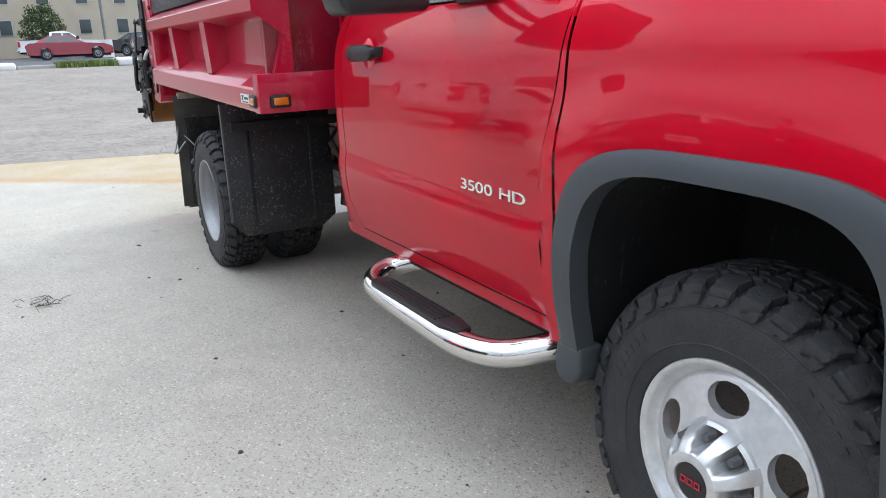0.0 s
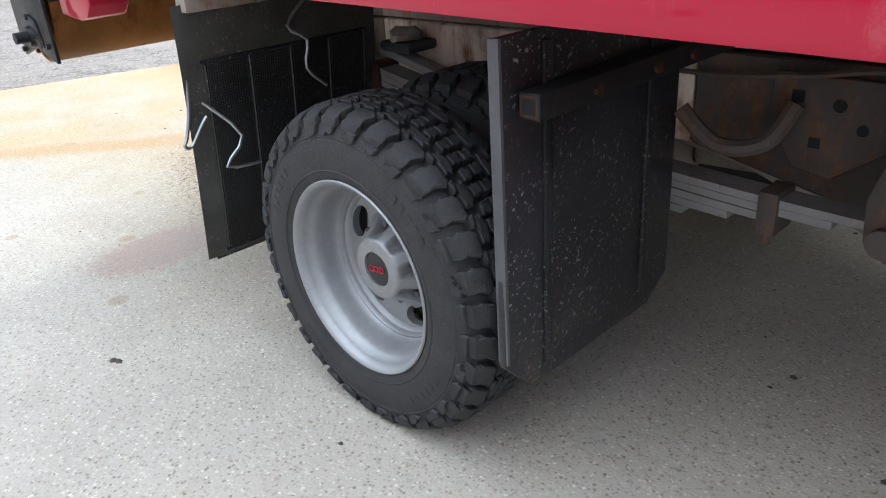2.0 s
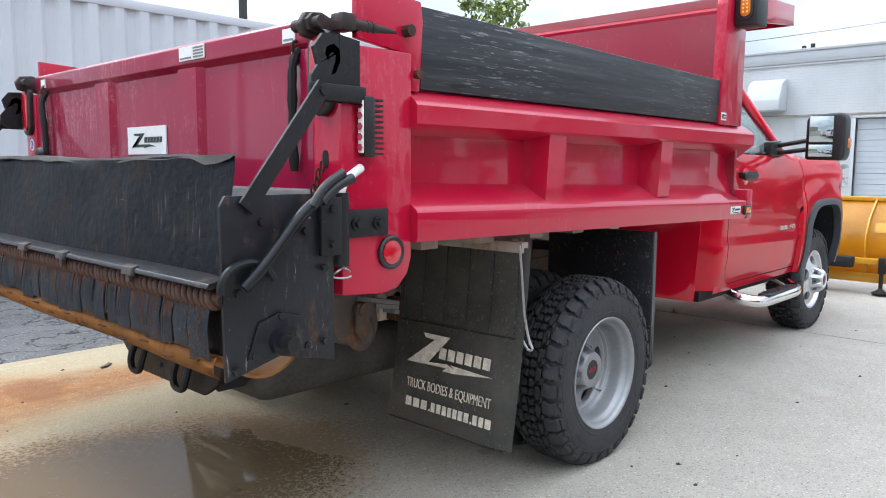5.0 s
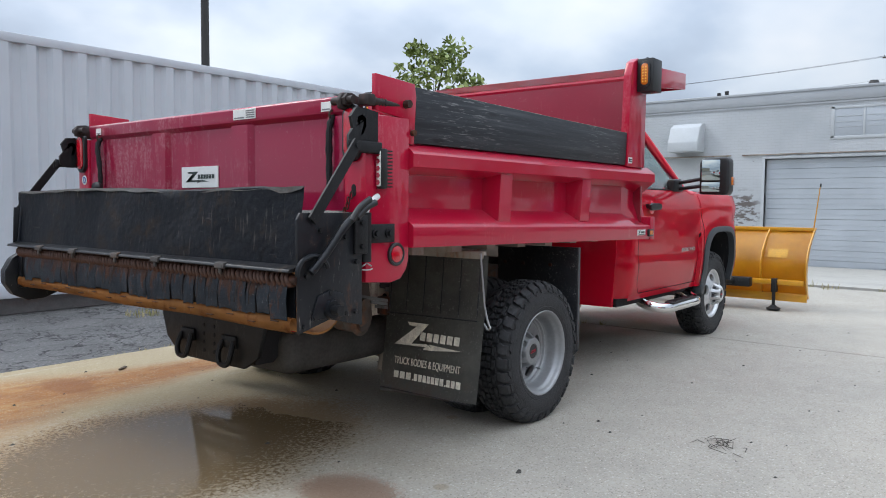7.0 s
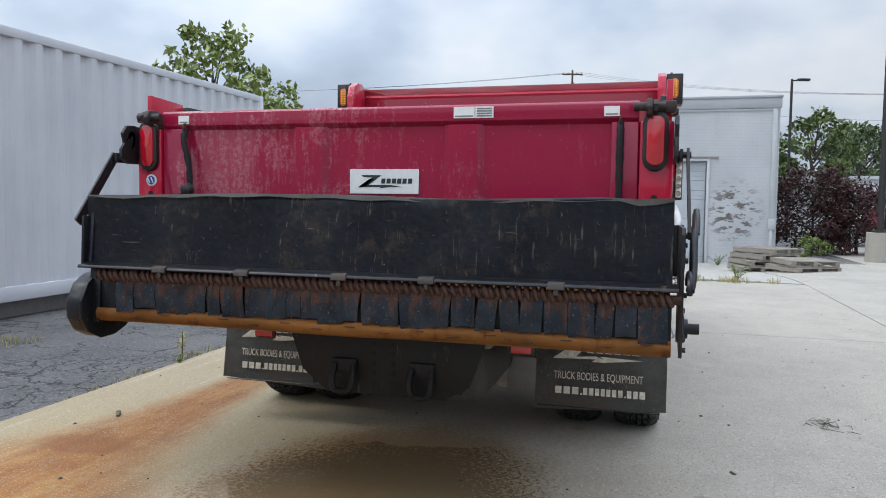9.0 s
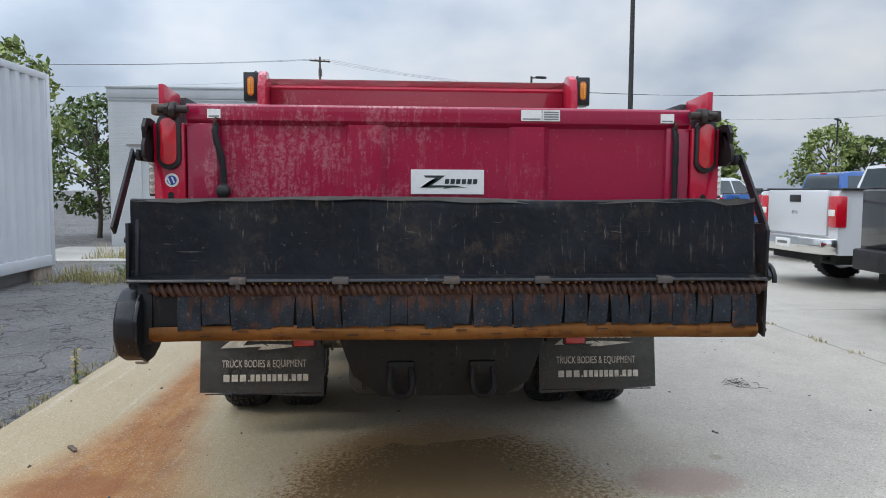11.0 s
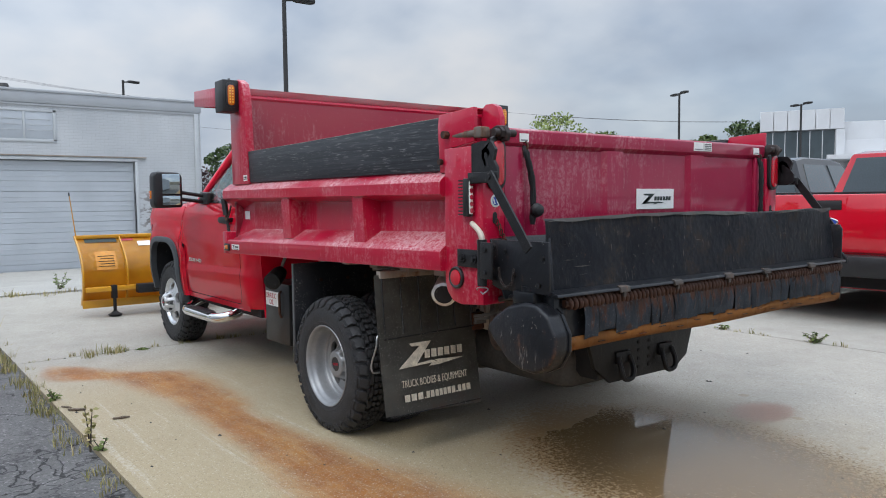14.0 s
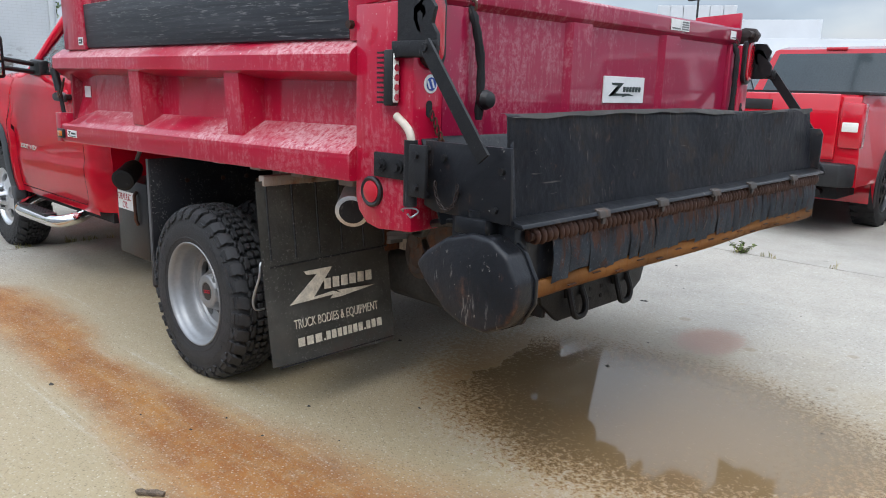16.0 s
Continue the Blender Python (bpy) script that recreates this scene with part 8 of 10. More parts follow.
maker_plate(-1.441, 0.142, -0.177, 1.306, 1.413, tg)
for y0, y1, z0, z1, dark in ((-0.335, -0.425, 1.625, 1.672, False), (-0.428, -0.505, 1.625, 1.672, True), (1.000, 0.945, 1.622, 1.660, False), (-0.955, -1.015, 1.622, 1.662, False)):
    b = B()
    box(b, -1.4635, -1.460, y1, y0, z0, z1)
    d = part("warning_sticker", b, WHITE, tg, "small white and grey warning sticker")
    b = B()
    for k in range(4 if dark else 1):
        box(b, -1.4645, -1.4633, y1 + 0.006, y0 - 0.006, z0 + 0.005 + k * 0.010, z0 + 0.011 + k * 0.010)
    part("sticker_bars", b, GALV, d)
for y, lean in ((0.965, 0.03), (-1.02, 0.0)):
    b = B()
    tube(b, smooth_path([(-1.452, y, 1.60), (-1.475, y, 1.55), (-1.478, y - lean, 1.42), (-1.475, y - lean, 1.25)], 4), [0.011, 0.015, 0.012, 0.016, 0.012, 0.015, 0.013, 0.016, 0.012, 0.015, 0.012, 0.016, 0.011], 8)
    ch = part("chain_sleeve", b, LINER, tg, "chain hanging in a black rubber sleeve")
    b = B()
    tube(b, [(-1.462 + 0.014 * math.cos(t), y, 1.605 + 0.018 * math.sin(t)) for t in (2 * math.pi * k / 12 for k in range(12))], 0.005, 6, True)
    part("shackle", b, RUST, ch)
b = B()
lathe(b, [(0.0, 0.0), (0.01, 0.025), (0.03, 0.033), (0.05, 0.025), (0.06, 0.0)], 16, (-1.53, 0.93, 1.315), "x")
part("rubber_stop", b, PLASTIC, tg)

# ---- mud flaps, brackets, wire clips ----
for s in (-1, 1):
    b = B()
    rows = []
    for k in range(13):
        u = k / 12
        x = -0.615 - 0.095 * u ** 1.3
        rows.append([(x, s * (0.590 + 0.655 * v), 0.975 - (0.765 - 0.03 * v) * u) for v in np.linspace(0, 1, 9)])
    grid(b, rows, 0.010)
    fl = part("rear_mud_flap", b, FLAPBACK, truck, "black rubber mud flap with cream lettering", 40)
    fx = lambda z: -0.615 - 0.095 * ((0.975 - z) / 0.765) ** 1.3
    for k in range(6):
        b = B()
        y = s * (0.615 + 0.118 * k)
        tube(b, [(fx(z) - 0.010, y, z) for z in (0.955, 0.85, 0.75, 0.66)], 0.0035, 6)
        part("flap_rib", b, FLAP, fl)
    for k in range(5):
        b = B()
        y = s * (0.64 + 0.135 * k)
        tube(b, [(fx(z) + 0.010, y, z) for z in (0.82, 0.70, 0.55, 0.40, 0.27)], 0.004, 6)
        part("front_rib", b, FLAP, fl)
        if k < 4:
            b = B()
            ya, yb = sorted((s * (0.648 + 0.135 * k), s * (0.767 + 0.135 * k)))
            grid(b, [[(fx(z) + 0.0095, y, z) for y in (ya, yb)] for z in (0.265, 0.40, 0.55, 0.70, 0.82)], 0.003)
            part("mesh_panel", b, FLAPGRID, fl, "rubber panel moulded with a fine diamond mesh")
    for z0 in (0.258, 0.826):
        b = B()
        ya, yb = sorted((s * 0.635, s * 1.19))
        tube(b, [(fx(z0) + 0.010, ya, z0), (fx(z0) + 0.010, yb, z0)], 0.005, 6)
        part("front_rib", b, FLAP, fl)
    b = B()
    ys_ = sorted((s * 0.602, s * 1.215))
    tube(b, [(fx(0.64) - 0.009, ys_[0], 0.645), (fx(0.64) - 0.009, ys_[1], 0.635)], 0.004, 6)
    part("flap_seam", b, FLAP, fl)
    b = B()
    tube(b, [(fx(0.235) - 0.009, ys_[0], 0.232), (fx(0.235) - 0.009, ys_[1], 0.232)], 0.004, 6)
    part("flap_seam", b, FLAP, fl)
    # marks and lettering on the face that looks back
    def F(y, z):
        return (fx(z) - 0.0145, z)
    yl = s * 1.15 if s > 0 else -0.60          # where the lines of lettering begin, seen from behind
    x_ = fx(0.395) - 0.0145
    b = B()
    m = facing((x_, yl - (0.02 if s > 0 else 0.085), 0.372), (0, -1, 0), (0.14, 0, 1))
    text_mesh(b, "TRUCK BODIES & EQUIPMENT", 0.055, m @ Matrix.Diagonal((0.60, 1, 1, 1)), 0.001)
    part("flap_lettering", b, LETTER, fl, "", 0)
    b = B()
    m = facing((fx(0.31) - 0.0155, yl - (0.03 if s > 0 else 0.095), 0.298), (0, -1, 0), (0.14, 0, 1))
    u = 0.0
    for k, wd_ in enumerate((0.040, 0.040, 0.040, 0.010, 0.026, 0.028, 0.026, 0.024, 0.025, 0.027, 0.028, 0.010, 0.027, 0.028, 0.034)):
        h = 0.008 if wd_ < 0.012 else 0.036
        b = B()
        box(b, u, u + wd_ * 0.80, 0, h, -0.001, 0.001, 0.0, 1, m)
        u += wd_ + 0.003
        part("printed_mark", b, LETTER, fl, "", 0)
    b = B()
    m = facing((fx(0.51) - 0.0205, yl - (0.03 if s > 0 else 0.095), 0.445), (0, -1, 0), (0.14, 0, 1))
    for poly in ([(0.06, 0.155), (0.205, 0.155), (0.10, 0.042), (0.20, 0.050), (0.24, 0.035), (0.22, 0.050), (0.43, 0.040), (0.24, 0.020), (0.18, 0.020), (0.20, 0.035), (-0.02, 0.028), (0.125, 0.135), (0.075, 0.138)],):
        prism(b, poly, "z", -0.001, 0.001, 0, 1, m)
        part("emblem_mark", b, LETTER, fl, "", 0)
    for k in range(6):
        a = 0.155 + 0.045 * k
        b = B()
        prism(b, [(a, 0.066), (a + 0.034, 0.064), (a + 0.037, 0.108), (a + 0.003, 0.110)], "z", -0.001, 0.001, 0, 1, m)
        part("emblem_mark", b, LETTER, fl, "", 0)
    b = B()
    box(b, -0.63, -0.59, s * 0.56, s * 1.215, 0.955, 0.995, 0.004)
    part("flap_bracket", b, UNDER, truck)
    for pts in ([(1.21, 0.986), (1.225, 0.85), (1.24, 0.72), (1.262, 0.64), (1.275, 0.617), (1.255, 0.61), (1.215, 0.66), (1.195, 0.68)], [(1.20, 0.72), (1.128, 0.618), (1.188, 0.545), (1.085, 0.530)],
                [(0.845, 0.96), (0.931, 0.883), (0.872, 0.835), (0.886, 0.757), (0.825, 0.695)]):
        if s > 0:
            pts = {1.21: [(1.20, 0.66), (1.242, 0.655), (1.25, 0.60), (1.25, 0.50), (1.242, 0.455), (1.20, 0.45)], 1.20: [(0.64, 0.66), (0.585, 0.655), (0.575, 0.58), (0.58, 0.50), (0.64, 0.49)]}.get(pts[0][0], pts)
        b = B()
        tube(b, smooth_path([(-0.586 - (0.05 if y > 1.19 and z > 0.58 else 0), s * y, z) for y, z in pts], 3), 0.0052, 6)
        part("wire_clip", b, WIRE, truck)
    # flap ahead of the wheels, on a square tube
    b = B()
    prism(b, [(s * 0.60, 0.97), (s * 1.19, 0.97), (s * 1.20, 0.335), (s * 1.12, 0.252), (s * 0.68, 0.252), (s * 0.60, 0.31)], "x", 0.415, 0.432, 0.003)
    ff = part("front_mud_flap", b, FLAP, truck, "scratched black rubber mud flap ahead of the rear wheels")
    for y in (0.72, 1.07):
        b = B()
        prism(b, [(s * (y - 0.012), 0.95), (s * (y + 0.012), 0.95), (s * (y + 0.012), 0.29), (s * (y - 0.012), 0.29)], "x", 0.432, 0.440, 0.003)
        part("flap_rib", b, FLAP, ff)
    b = B()
    box(b, 0.412, 0.436, s * 1.190, s * 1.197, 0.34, 0.97)
    part("edge_strip", b, HANGER, ff)
    b = B()
    box(b, 0.444, 0.492, s * 0.45, s * 1.160, 0.832, 0.880, 0.004)
    ar = part("square_tube_bracket", b, HITCH, truck, "black square steel tube holding the flap")
    b = B()
    box(b, 0.449, 0.487, min(s * 1.1605, s * 1.158), max(s * 1.1605, s * 1.158), 0.837, 0.875)
    te = part("tube_end", b, RUST, ar)
    b = B()
    box(b, 0.454, 0.482, min(s * 1.1612, s * 1.150), max(s * 1.1612, s * 1.150), 0.842, 0.870)
    part("tube_bore", b, LINER, te, "dark open end of the tube")
    for y in (0.66, 0.80, 1.0):
        b = B()
        cyl(b, (0.405, s * y, 0.855), (0.500, s * y, 0.855), 0.012, 0.012, 6)
        part("bolt", b, RUST, ar)

# left side: oil tank with sticker, two round pipe ends
b = B()
box(b, 0.92, 1.32, 0.58, 0.985, 0.33, 0.775, 0.012)
ob_ = part("hydraulic_tank", b, PLASTIC, truck, "black hydraulic oil tank with white sticker")
b = B()
box(b, 1.075, 1.295, 0.985, 0.9885, 0.60, 0.705)
st = part("sticker", b, WHITE, ob_)
b = B()
text_mesh(b, "DRAULIC", 0.066, facing((1.288, 0.9895, 0.656), (-1, 0, 0), (0, 0, 1)) @ Matrix.Diagonal((0.62, 0.85, 1, 1)), 0.0006)
text_mesh(b, "OIL", 0.066, facing((1.235, 0.9895, 0.609), (-1, 0, 0), (0, 0, 1)) @ Matrix.Diagonal((0.72, 0.85, 1, 1)), 0.0006)
part("sticker_lettering", b, REDINK, st, "", 0)
b = B()
tube(b, [(1.04, 0.988, 0.72), (1.035, 1.005, 0.70), (1.03, 1.005, 0.56), (1.035, 0.99, 0.53)], 0.010, 8)
part("level_gauge", b, RUST, ob_)
for x, z, r in ((0.99, 0.855, 0.060), (-0.96, 0.950, 0.062)):
    c0, c1 = Vector((x + 0.02, 1.0, z + 0.008)), Vector((x - 0.09, 1.12, z - 0.045))
    d = (c1 - c0).normalized()
    b = B()
    tube(b, [tuple(c0), tuple(c0 + d * 0.04), tuple(c1), tuple(c1 + d * 0.002)], [r * 0.75, r * 0.92, r, r * 0.95], 28)
    pipe = part("tail_pipe", b, POLISHED if x < 0 else HITCH, truck, "slash-cut chrome pipe end under the bed" if x < 0 else "dark hollow pipe end under the bed")
    b = B()
    cyl(b, tuple(c1 - d * 0.012), tuple(c1 + d * 0.003), r * 0.76, r * 0.76, 28)
    part("pipe_bore", b, LINER, pipe)
    b = B()
    tube(b, [(x + 0.02, 1.0, z + 0.02), (x + 0.02, 0.95, z + 0.14)], 0.012, 6)
    part("pipe_hanger", b, UNDER, pipe)
# tailgate lever behind the cab on the left
b = B()
tube(b, [(1.42, 1.20, 1.06), (1.45, 1.215, 1.28)], 0.012, 8)
tube(b, [(1.45, 1.215, 1.27), (1.475, 1.225, 1.39)], 0.022, 10)
lv = part("dump_lever", b, PLASTIC, truck, "black-gripped tailgate release lever")
b = B()
tube(b, smooth_path([(1.455, 1.22, 1.30), (1.41, 1.235, 1.235), (1.33, 1.245, 1.27), (1.28, 1.245, 1.34)], 5), 0.006, 6)
part("lever_chain", b, RUST, lv)
b = B()
box(b, 1.20, 1.28, 1.137, 1.140, 1.24, 1.30)
part("instruction_sticker", b, WHITE, truck)

# small red lamps under the tail of the frame
for s in (-1, 1):
    b = B()
    box(b, -1.345, -1.325, min(s * 0.565, s * 0.675), max(s * 0.565, s * 0.675), 0.612, 0.672, 0.010)
    lamp = part("frame_lamp", b, PLASTIC, truck, "small red lamp in a black bracket")
    b = B()
    box(b, -1.356, -1.344, min(s * 0.573, s * 0.667), max(s * 0.573, s * 0.667), 0.620, 0.664, 0.008)
    part("red_lens", b, REDLENS, lamp)
    b = B()
    box(b, -1.340, -1.330, s * 0.62 - 0.015, s * 0.62 + 0.015, 0.67, 0.80)
    part("lamp_strap", b, HITCH, lamp)

# ---- salt spreader hung under the tailgate ----
spr = thing("salt_spreader", "black under-tailgate salt spreader with rusty auger and chipped paint", "spreader", (-1.68, 0, 0.74))
YL_, YR_ = 1.185, -1.225
rg = random.Random(12)
# upper hopper plate, slightly dented along its top edge
b = B()
rows = []
for z, x in ((1.29, -1.800), (1.285, -1.806), (1.25, -1.809), (1.15, -1.818), (1.05, -1.828), (0.998, -1.834)):
    rows.append([(x + 0.006 * math.sin(3.1 * y + z * 5) + (0.010 * math.sin(9 * y) if z > 1.24 else 0), y, z + (0.006 * math.sin(4 * y) * (z > 1.24)) - (0.018 * math.exp(-((y + 1.12) / 0.06) ** 2) if z > 1.24 else 0)) for y in np.linspace(YR_, YL_ + 0.02, 41)])
grid(b, rows, 0.010)
part("hopper_plate", b, HOPPER, spr, "black hopper back plate with rusty edge", 45)
b = B()
rows = [[(-1.813 + 0.004 * math.sin(11 * y) + 0.010 * math.sin(9 * y), y, 1.279 + 0.006 * math.sin(4 * y) + 0.003 * math.sin(23 * y) - 0.018 * math.exp(-((y + 1.12) / 0.06) ** 2)) for y in np.linspace(YR_, YL_ + 0.02, 41)],
        [(-1.803 + 0.004 * math.sin(11 * y) + 0.008 * math.sin(9 * y), y, 1.292 + 0.006 * math.sin(4 * y) - 0.018 * math.exp(-((y + 1.12) / 0.06) ** 2)) for y in np.linspace(YR_, YL_ + 0.02, 41)],
        [(-1.792 + 0.004 * math.sin(7 * y), y, 1.290 + 0.008 * math.sin(4 * y + 1)) for y in np.linspace(YR_, YL_ + 0.02, 41)]]
grid(b, rows, 0.006)
part("hopper_lip", b, LIP, spr, "bare worn grey lip", 45)
# folded flange below it
b = B()
prism(b, [(-1.83, 1.000), (-1.885, 0.988), (-1.892, 0.978), (-1.885, 0.974), (-1.80, 0.982)], "y", YR_ - 0.02, YL_ + 0.02, 0.002)
part("flange", b, BLACK, spr)
for y in (-0.83, -0.35, 0.0, 0.42, 0.80):
    b = B()
    prism(b, [(-1.872, 0.9965), (-1.895, 0.991), (-1.900, 0.970), (-1.888, 0.966)], "y", y - 0.030, y + 0.030, 0.002)
    box(b, -1.894, -1.885, y - 0.008, y + 0.008, 0.948, 0.972, 0.002)
    part("flange_clip", b, CLIP, spr, "worn brown steel clip")
# auger shaft wound with rusty collars
b = B()
cyl(b, (-1.852, YR_ - 0.03, 0.946), (-1.852, YL_ - 0.05, 0.946), 0.017, 0.017, 12)
shaft = part("auger_shaft", b, RUST, spr, "rusty brown shaft wound with spring collars")
cm = B()
tube(cm, [(-1.852 + 0.0190 * math.cos(t), 0.007 * math.sin(t), 0.946 + 0.0190 * math.sin(t)) for t in (2 * math.pi * k / 14 for k in range(14))], 0.0090, 7, True)
cmesh = to_mesh("collar", cm, RUST, 60)
y = YR_ + 0.01
while y < YL_ - 0.07:
    o = part("collar", cmesh, RUST, shaft)
    o.location = (0, y, 0)
    big = 1.0 + 0.16 * (rg.random() < 0.25) + 0.07 * rg.random()
    o.scale = (1, 0.9 + 0.5 * rg.random(), big)
    o.location.z = 0.946 * (1 - big)
    y += 0.021 + 0.012 * rg.random()
# hanging spring steel blades
k, y = 0, YR_ + 0.015
while y < YL_ - 0.16:
    w_ = 0.052 + 0.055 * rg.random()
    b = B()
    tip = 0.815 - 0.022 * rg.random()
    lean = 0.007 * rg.gauss(0, 1)
    grid(b, [[(-1.862, y, 0.938), (-1.864, y + w_ * 0.5, 0.938), (-1.862, y + w_, 0.938)], [(-1.874, y + lean * 0.5, 0.87), (-1.877, y + w_ * 0.5 + lean * 0.5, 0.87), (-1.874, y + w_ + lean * 0.5, 0.87)], [(-1.868, y + lean, tip), (-1.872, y + w_ * 0.5 + lean, tip + 0.004), (-1.868, y + w_ + lean, tip - 0.004)]], 0.003)
    part("spring_blade", b, FINGER, spr)
    b = B()
    if rg.random() < 0.3:
        tube(b, [(-1.876, y + w_ * 0.45, 0.930), (-1.885, y + w_ * 0.45 + lean * 0.4, 0.885), (-1.884, y + w_ * (0.35 + 0.4 * rg.random()), 0.84)], 0.0022, 5)
        part("blade_wire", b, GRIMY, spr)
    y += w_ + 0.0015 + (0.012 if rg.random() < 0.22 else 0)
    k += 1
# trough under the blades
b = B()
pts = [(-1.846 + 0.0, 0.925), (-1.850, 0.80)]
cxs, czs, r = -1.72, 0.86, 0.135
arc = [(cxs + r * math.cos(a), czs + r * math.sin(a)) for a in np.linspace(math.radians(206), math.radians(350), 15)]
inn = [(cxs + (r - 0.008) * math.cos(a), czs + (r - 0.008) * math.sin(a)) for a in np.linspace(math.radians(350), math.radians(206), 15)]
prism(b, arc + [(-1.56, 0.95), (-1.568, 0.95)] + inn, "y", YR_, YL_ - 0.05)
part("auger_trough", b, ORANGE, spr, "orange-rusted auger trough", 30)
b = B()
rows = []
for z, x in ((0.806, -1.858), (0.79, -1.868), (0.765, -1.866), (0.748, -1.848)):
    rows.append([(x + 0.002 * math.sin(8 * y), y, z + 0.004 * math.sin(5 * y + x)) for y in np.linspace(YR_, YL_ - 0.05, 41)])
grid(b, rows, 0.006)
wear = part("wear_strip", b, ORANGE, spr, "orange rusty wear strip along the trough", 45)
for k in range(16):
    b = B()
    yy = YR_ + 0.06 + 0.138 * k
    box(b, -1.8765, -1.868, yy, yy + 0.042, 0.787 - 0.016 * (k % 2), 0.7895 - 0.016 * (k % 2))
    part("slot", b, RUST, wear, "scraped slot")
b = B()
box(b, -1.84, -1.835, YR_, YL_ - 0.05, 0.80, 0.95)
part("back_sheet", b, BLACK, spr)
b = B()
prism(b, [(-1.55, 0.95), (-1.56, 0.94), (-1.47, 1.19), (-1.46, 1.20)], "y", YR_, YL_)
part("front_sheet", b, BLACK, spr)
# right end plate with bearing, latch handle
b = B()
prism(b, [(-1.845, 1.195), (-1.86, 1.17), (-1.855, 0.745), (-1.70, 0.785), (-1.525, 0.742), (-1.525, 1.02), (-1.515, 1.195)], "y", -1.262, -1.250, 0.002)
ep = part("end_plate", b, COVER, spr, "chipped black steel end plate")
b = B()
prism(b, [(-1.80, 0.79), (-1.60, 0.79), (-1.635, 0.88), (-1.70, 0.90), (-1.765, 0.88)], "y", -1.270, -1.262, 0.003)
cyl(b, (-1.70, -1.262, 0.825), (-1.70, -1.285, 0.825), 0.040, 0.036, 16)
part("bearing_flange", b, BLACK, ep)
b = B()
cyl(b, (-1.70, -1.28, 0.825), (-1.70, -1.325, 0.825), 0.020, 0.020, 12)
part("shaft_end", b, HITCH, ep)
for x, z in ((-1.78, 0.80), (-1.62, 0.80), (-1.70, 0.89), (-1.83, 0.77), (-1.56, 0.80), (-1.56, 1.00), (-1.82, 0.96), (-1.62, 1.10), (-1.75, 1.13)):
    b = B()
    cyl(b, (x, -1.262, z), (x, -1.274, z), 0.010, 0.010, 6)
    part("bolt", b, HITCH, ep)
b = B()
tube(b, smooth_path([(-1.815, -1.285, 0.975), (-1.76, -1.295, 1.03), (-1.66, -1.300, 1.14), (-1.60, -1.305, 1.185)], 5), 0.0155, 10)
hd = part("latch_handle", b, BLACK, spr, "long black latch handle")
b = B()
tube(b, smooth_path([(-1.60, -1.308, 1.175), (-1.55, -1.31, 1.215), (-1.50, -1.312, 1.235)], 4), [0.0140] * 9, 10)
tube(b, smooth_path([(-1.63, -1.31, 1.165), (-1.59, -1.312, 1.215), (-1.53, -1.312, 1.250)], 4), [0.012] * 9, 10)
part("hand_grip", b, PLASTIC, hd)
b = B()
tube(b, [(-1.80 + 0.075 * math.cos(a), -1.28, 0.975 + 0.060 * math.sin(a)) for a in np.linspace(0.2, 3.3, 14)], 0.010, 8)
part("curved_guard", b, BLACK, hd)
# left end plate, motor drum cover
b = B()
prism(b, [(-1.845, 1.195), (-1.515, 1.195), (-1.515, 1.00), (-1.56, 0.985), (-1.855, 0.985)], "y", 1.205, 1.217, 0.002)
el = part("end_plate", b, COVER, spr, "chipped black steel end plate")
b = B()
prism(b, [(-1.60, 0.99), (-1.84, 0.99), (-1.86, 0.74), (-1.60, 0.74)], "y", 1.125, 1.18, 0.004)
part("bearing_block", b, BLACK, el)
for x, z in ((-1.53, 1.165), (-1.53, 1.03), (-1.60, 1.15), (-1.82, 1.13), (-1.80, 1.02), (-1.65, 1.05)):
    b = B()
    cyl(b, (x, 1.217, z), (x, 1.229, z), 0.011, 0.011, 6)
    part("bolt", b, HITCH, el)
b = B()
out = [(-1.555, 0.825), (-1.585, 0.775), (-1.66, 0.695), (-1.72, 0.668), (-1.80, 0.664), (-1.875, 0.700), (-1.915, 0.765), (-1.915, 0.835), (-1.875, 0.905), (-1.81, 0.945), (-1.74, 0.950), (-1.66, 0.925), (-1.59, 0.870)]
out = [(x if x < -1.74 else -1.74 + (x + 1.74) * 1.22, z) for x, z in out]
prism(b, out, "y", 1.165, 1.252, 0.016, 3)
mc = part("motor_cover", b, COVER, spr, "scraped black rounded motor cover")
b = B()
rim_o = [(x * 1.0 + (x + 1.74) * 0.03, z + (z - 0.80) * 0.03) for x, z in out]
prism(b, rim_o, "y", 1.160, 1.175, 0.004)
part("cover_rim", b, BLACK, mc)
b = B()
box(b, -1.78, -1.66, 1.17, 1.235, 0.940, 0.990, 0.006)
cyl(b, (-1.72, 1.20, 0.985), (-1.72, 1.20, 1.010), 0.03, 0.03, 10)
part("motor_bracket", b, BLACK, mc)
b = B()
tube(b, smooth_path([(-1.60, 1.16, 0.95), (-1.45, 1.12, 0.92), (-1.30, 1.0, 0.85), (-1.10, 0.85, 0.80)], 5), 0.013, 8)
tube(b, smooth_path([(-1.62, 1.14, 0.90), (-1.46, 1.09, 0.80), (-1.28, 0.95, 0.76), (-1.10, 0.80, 0.76)], 5), 0.013, 8)
part("hydraulic_hose", b, PLASTIC, spr)
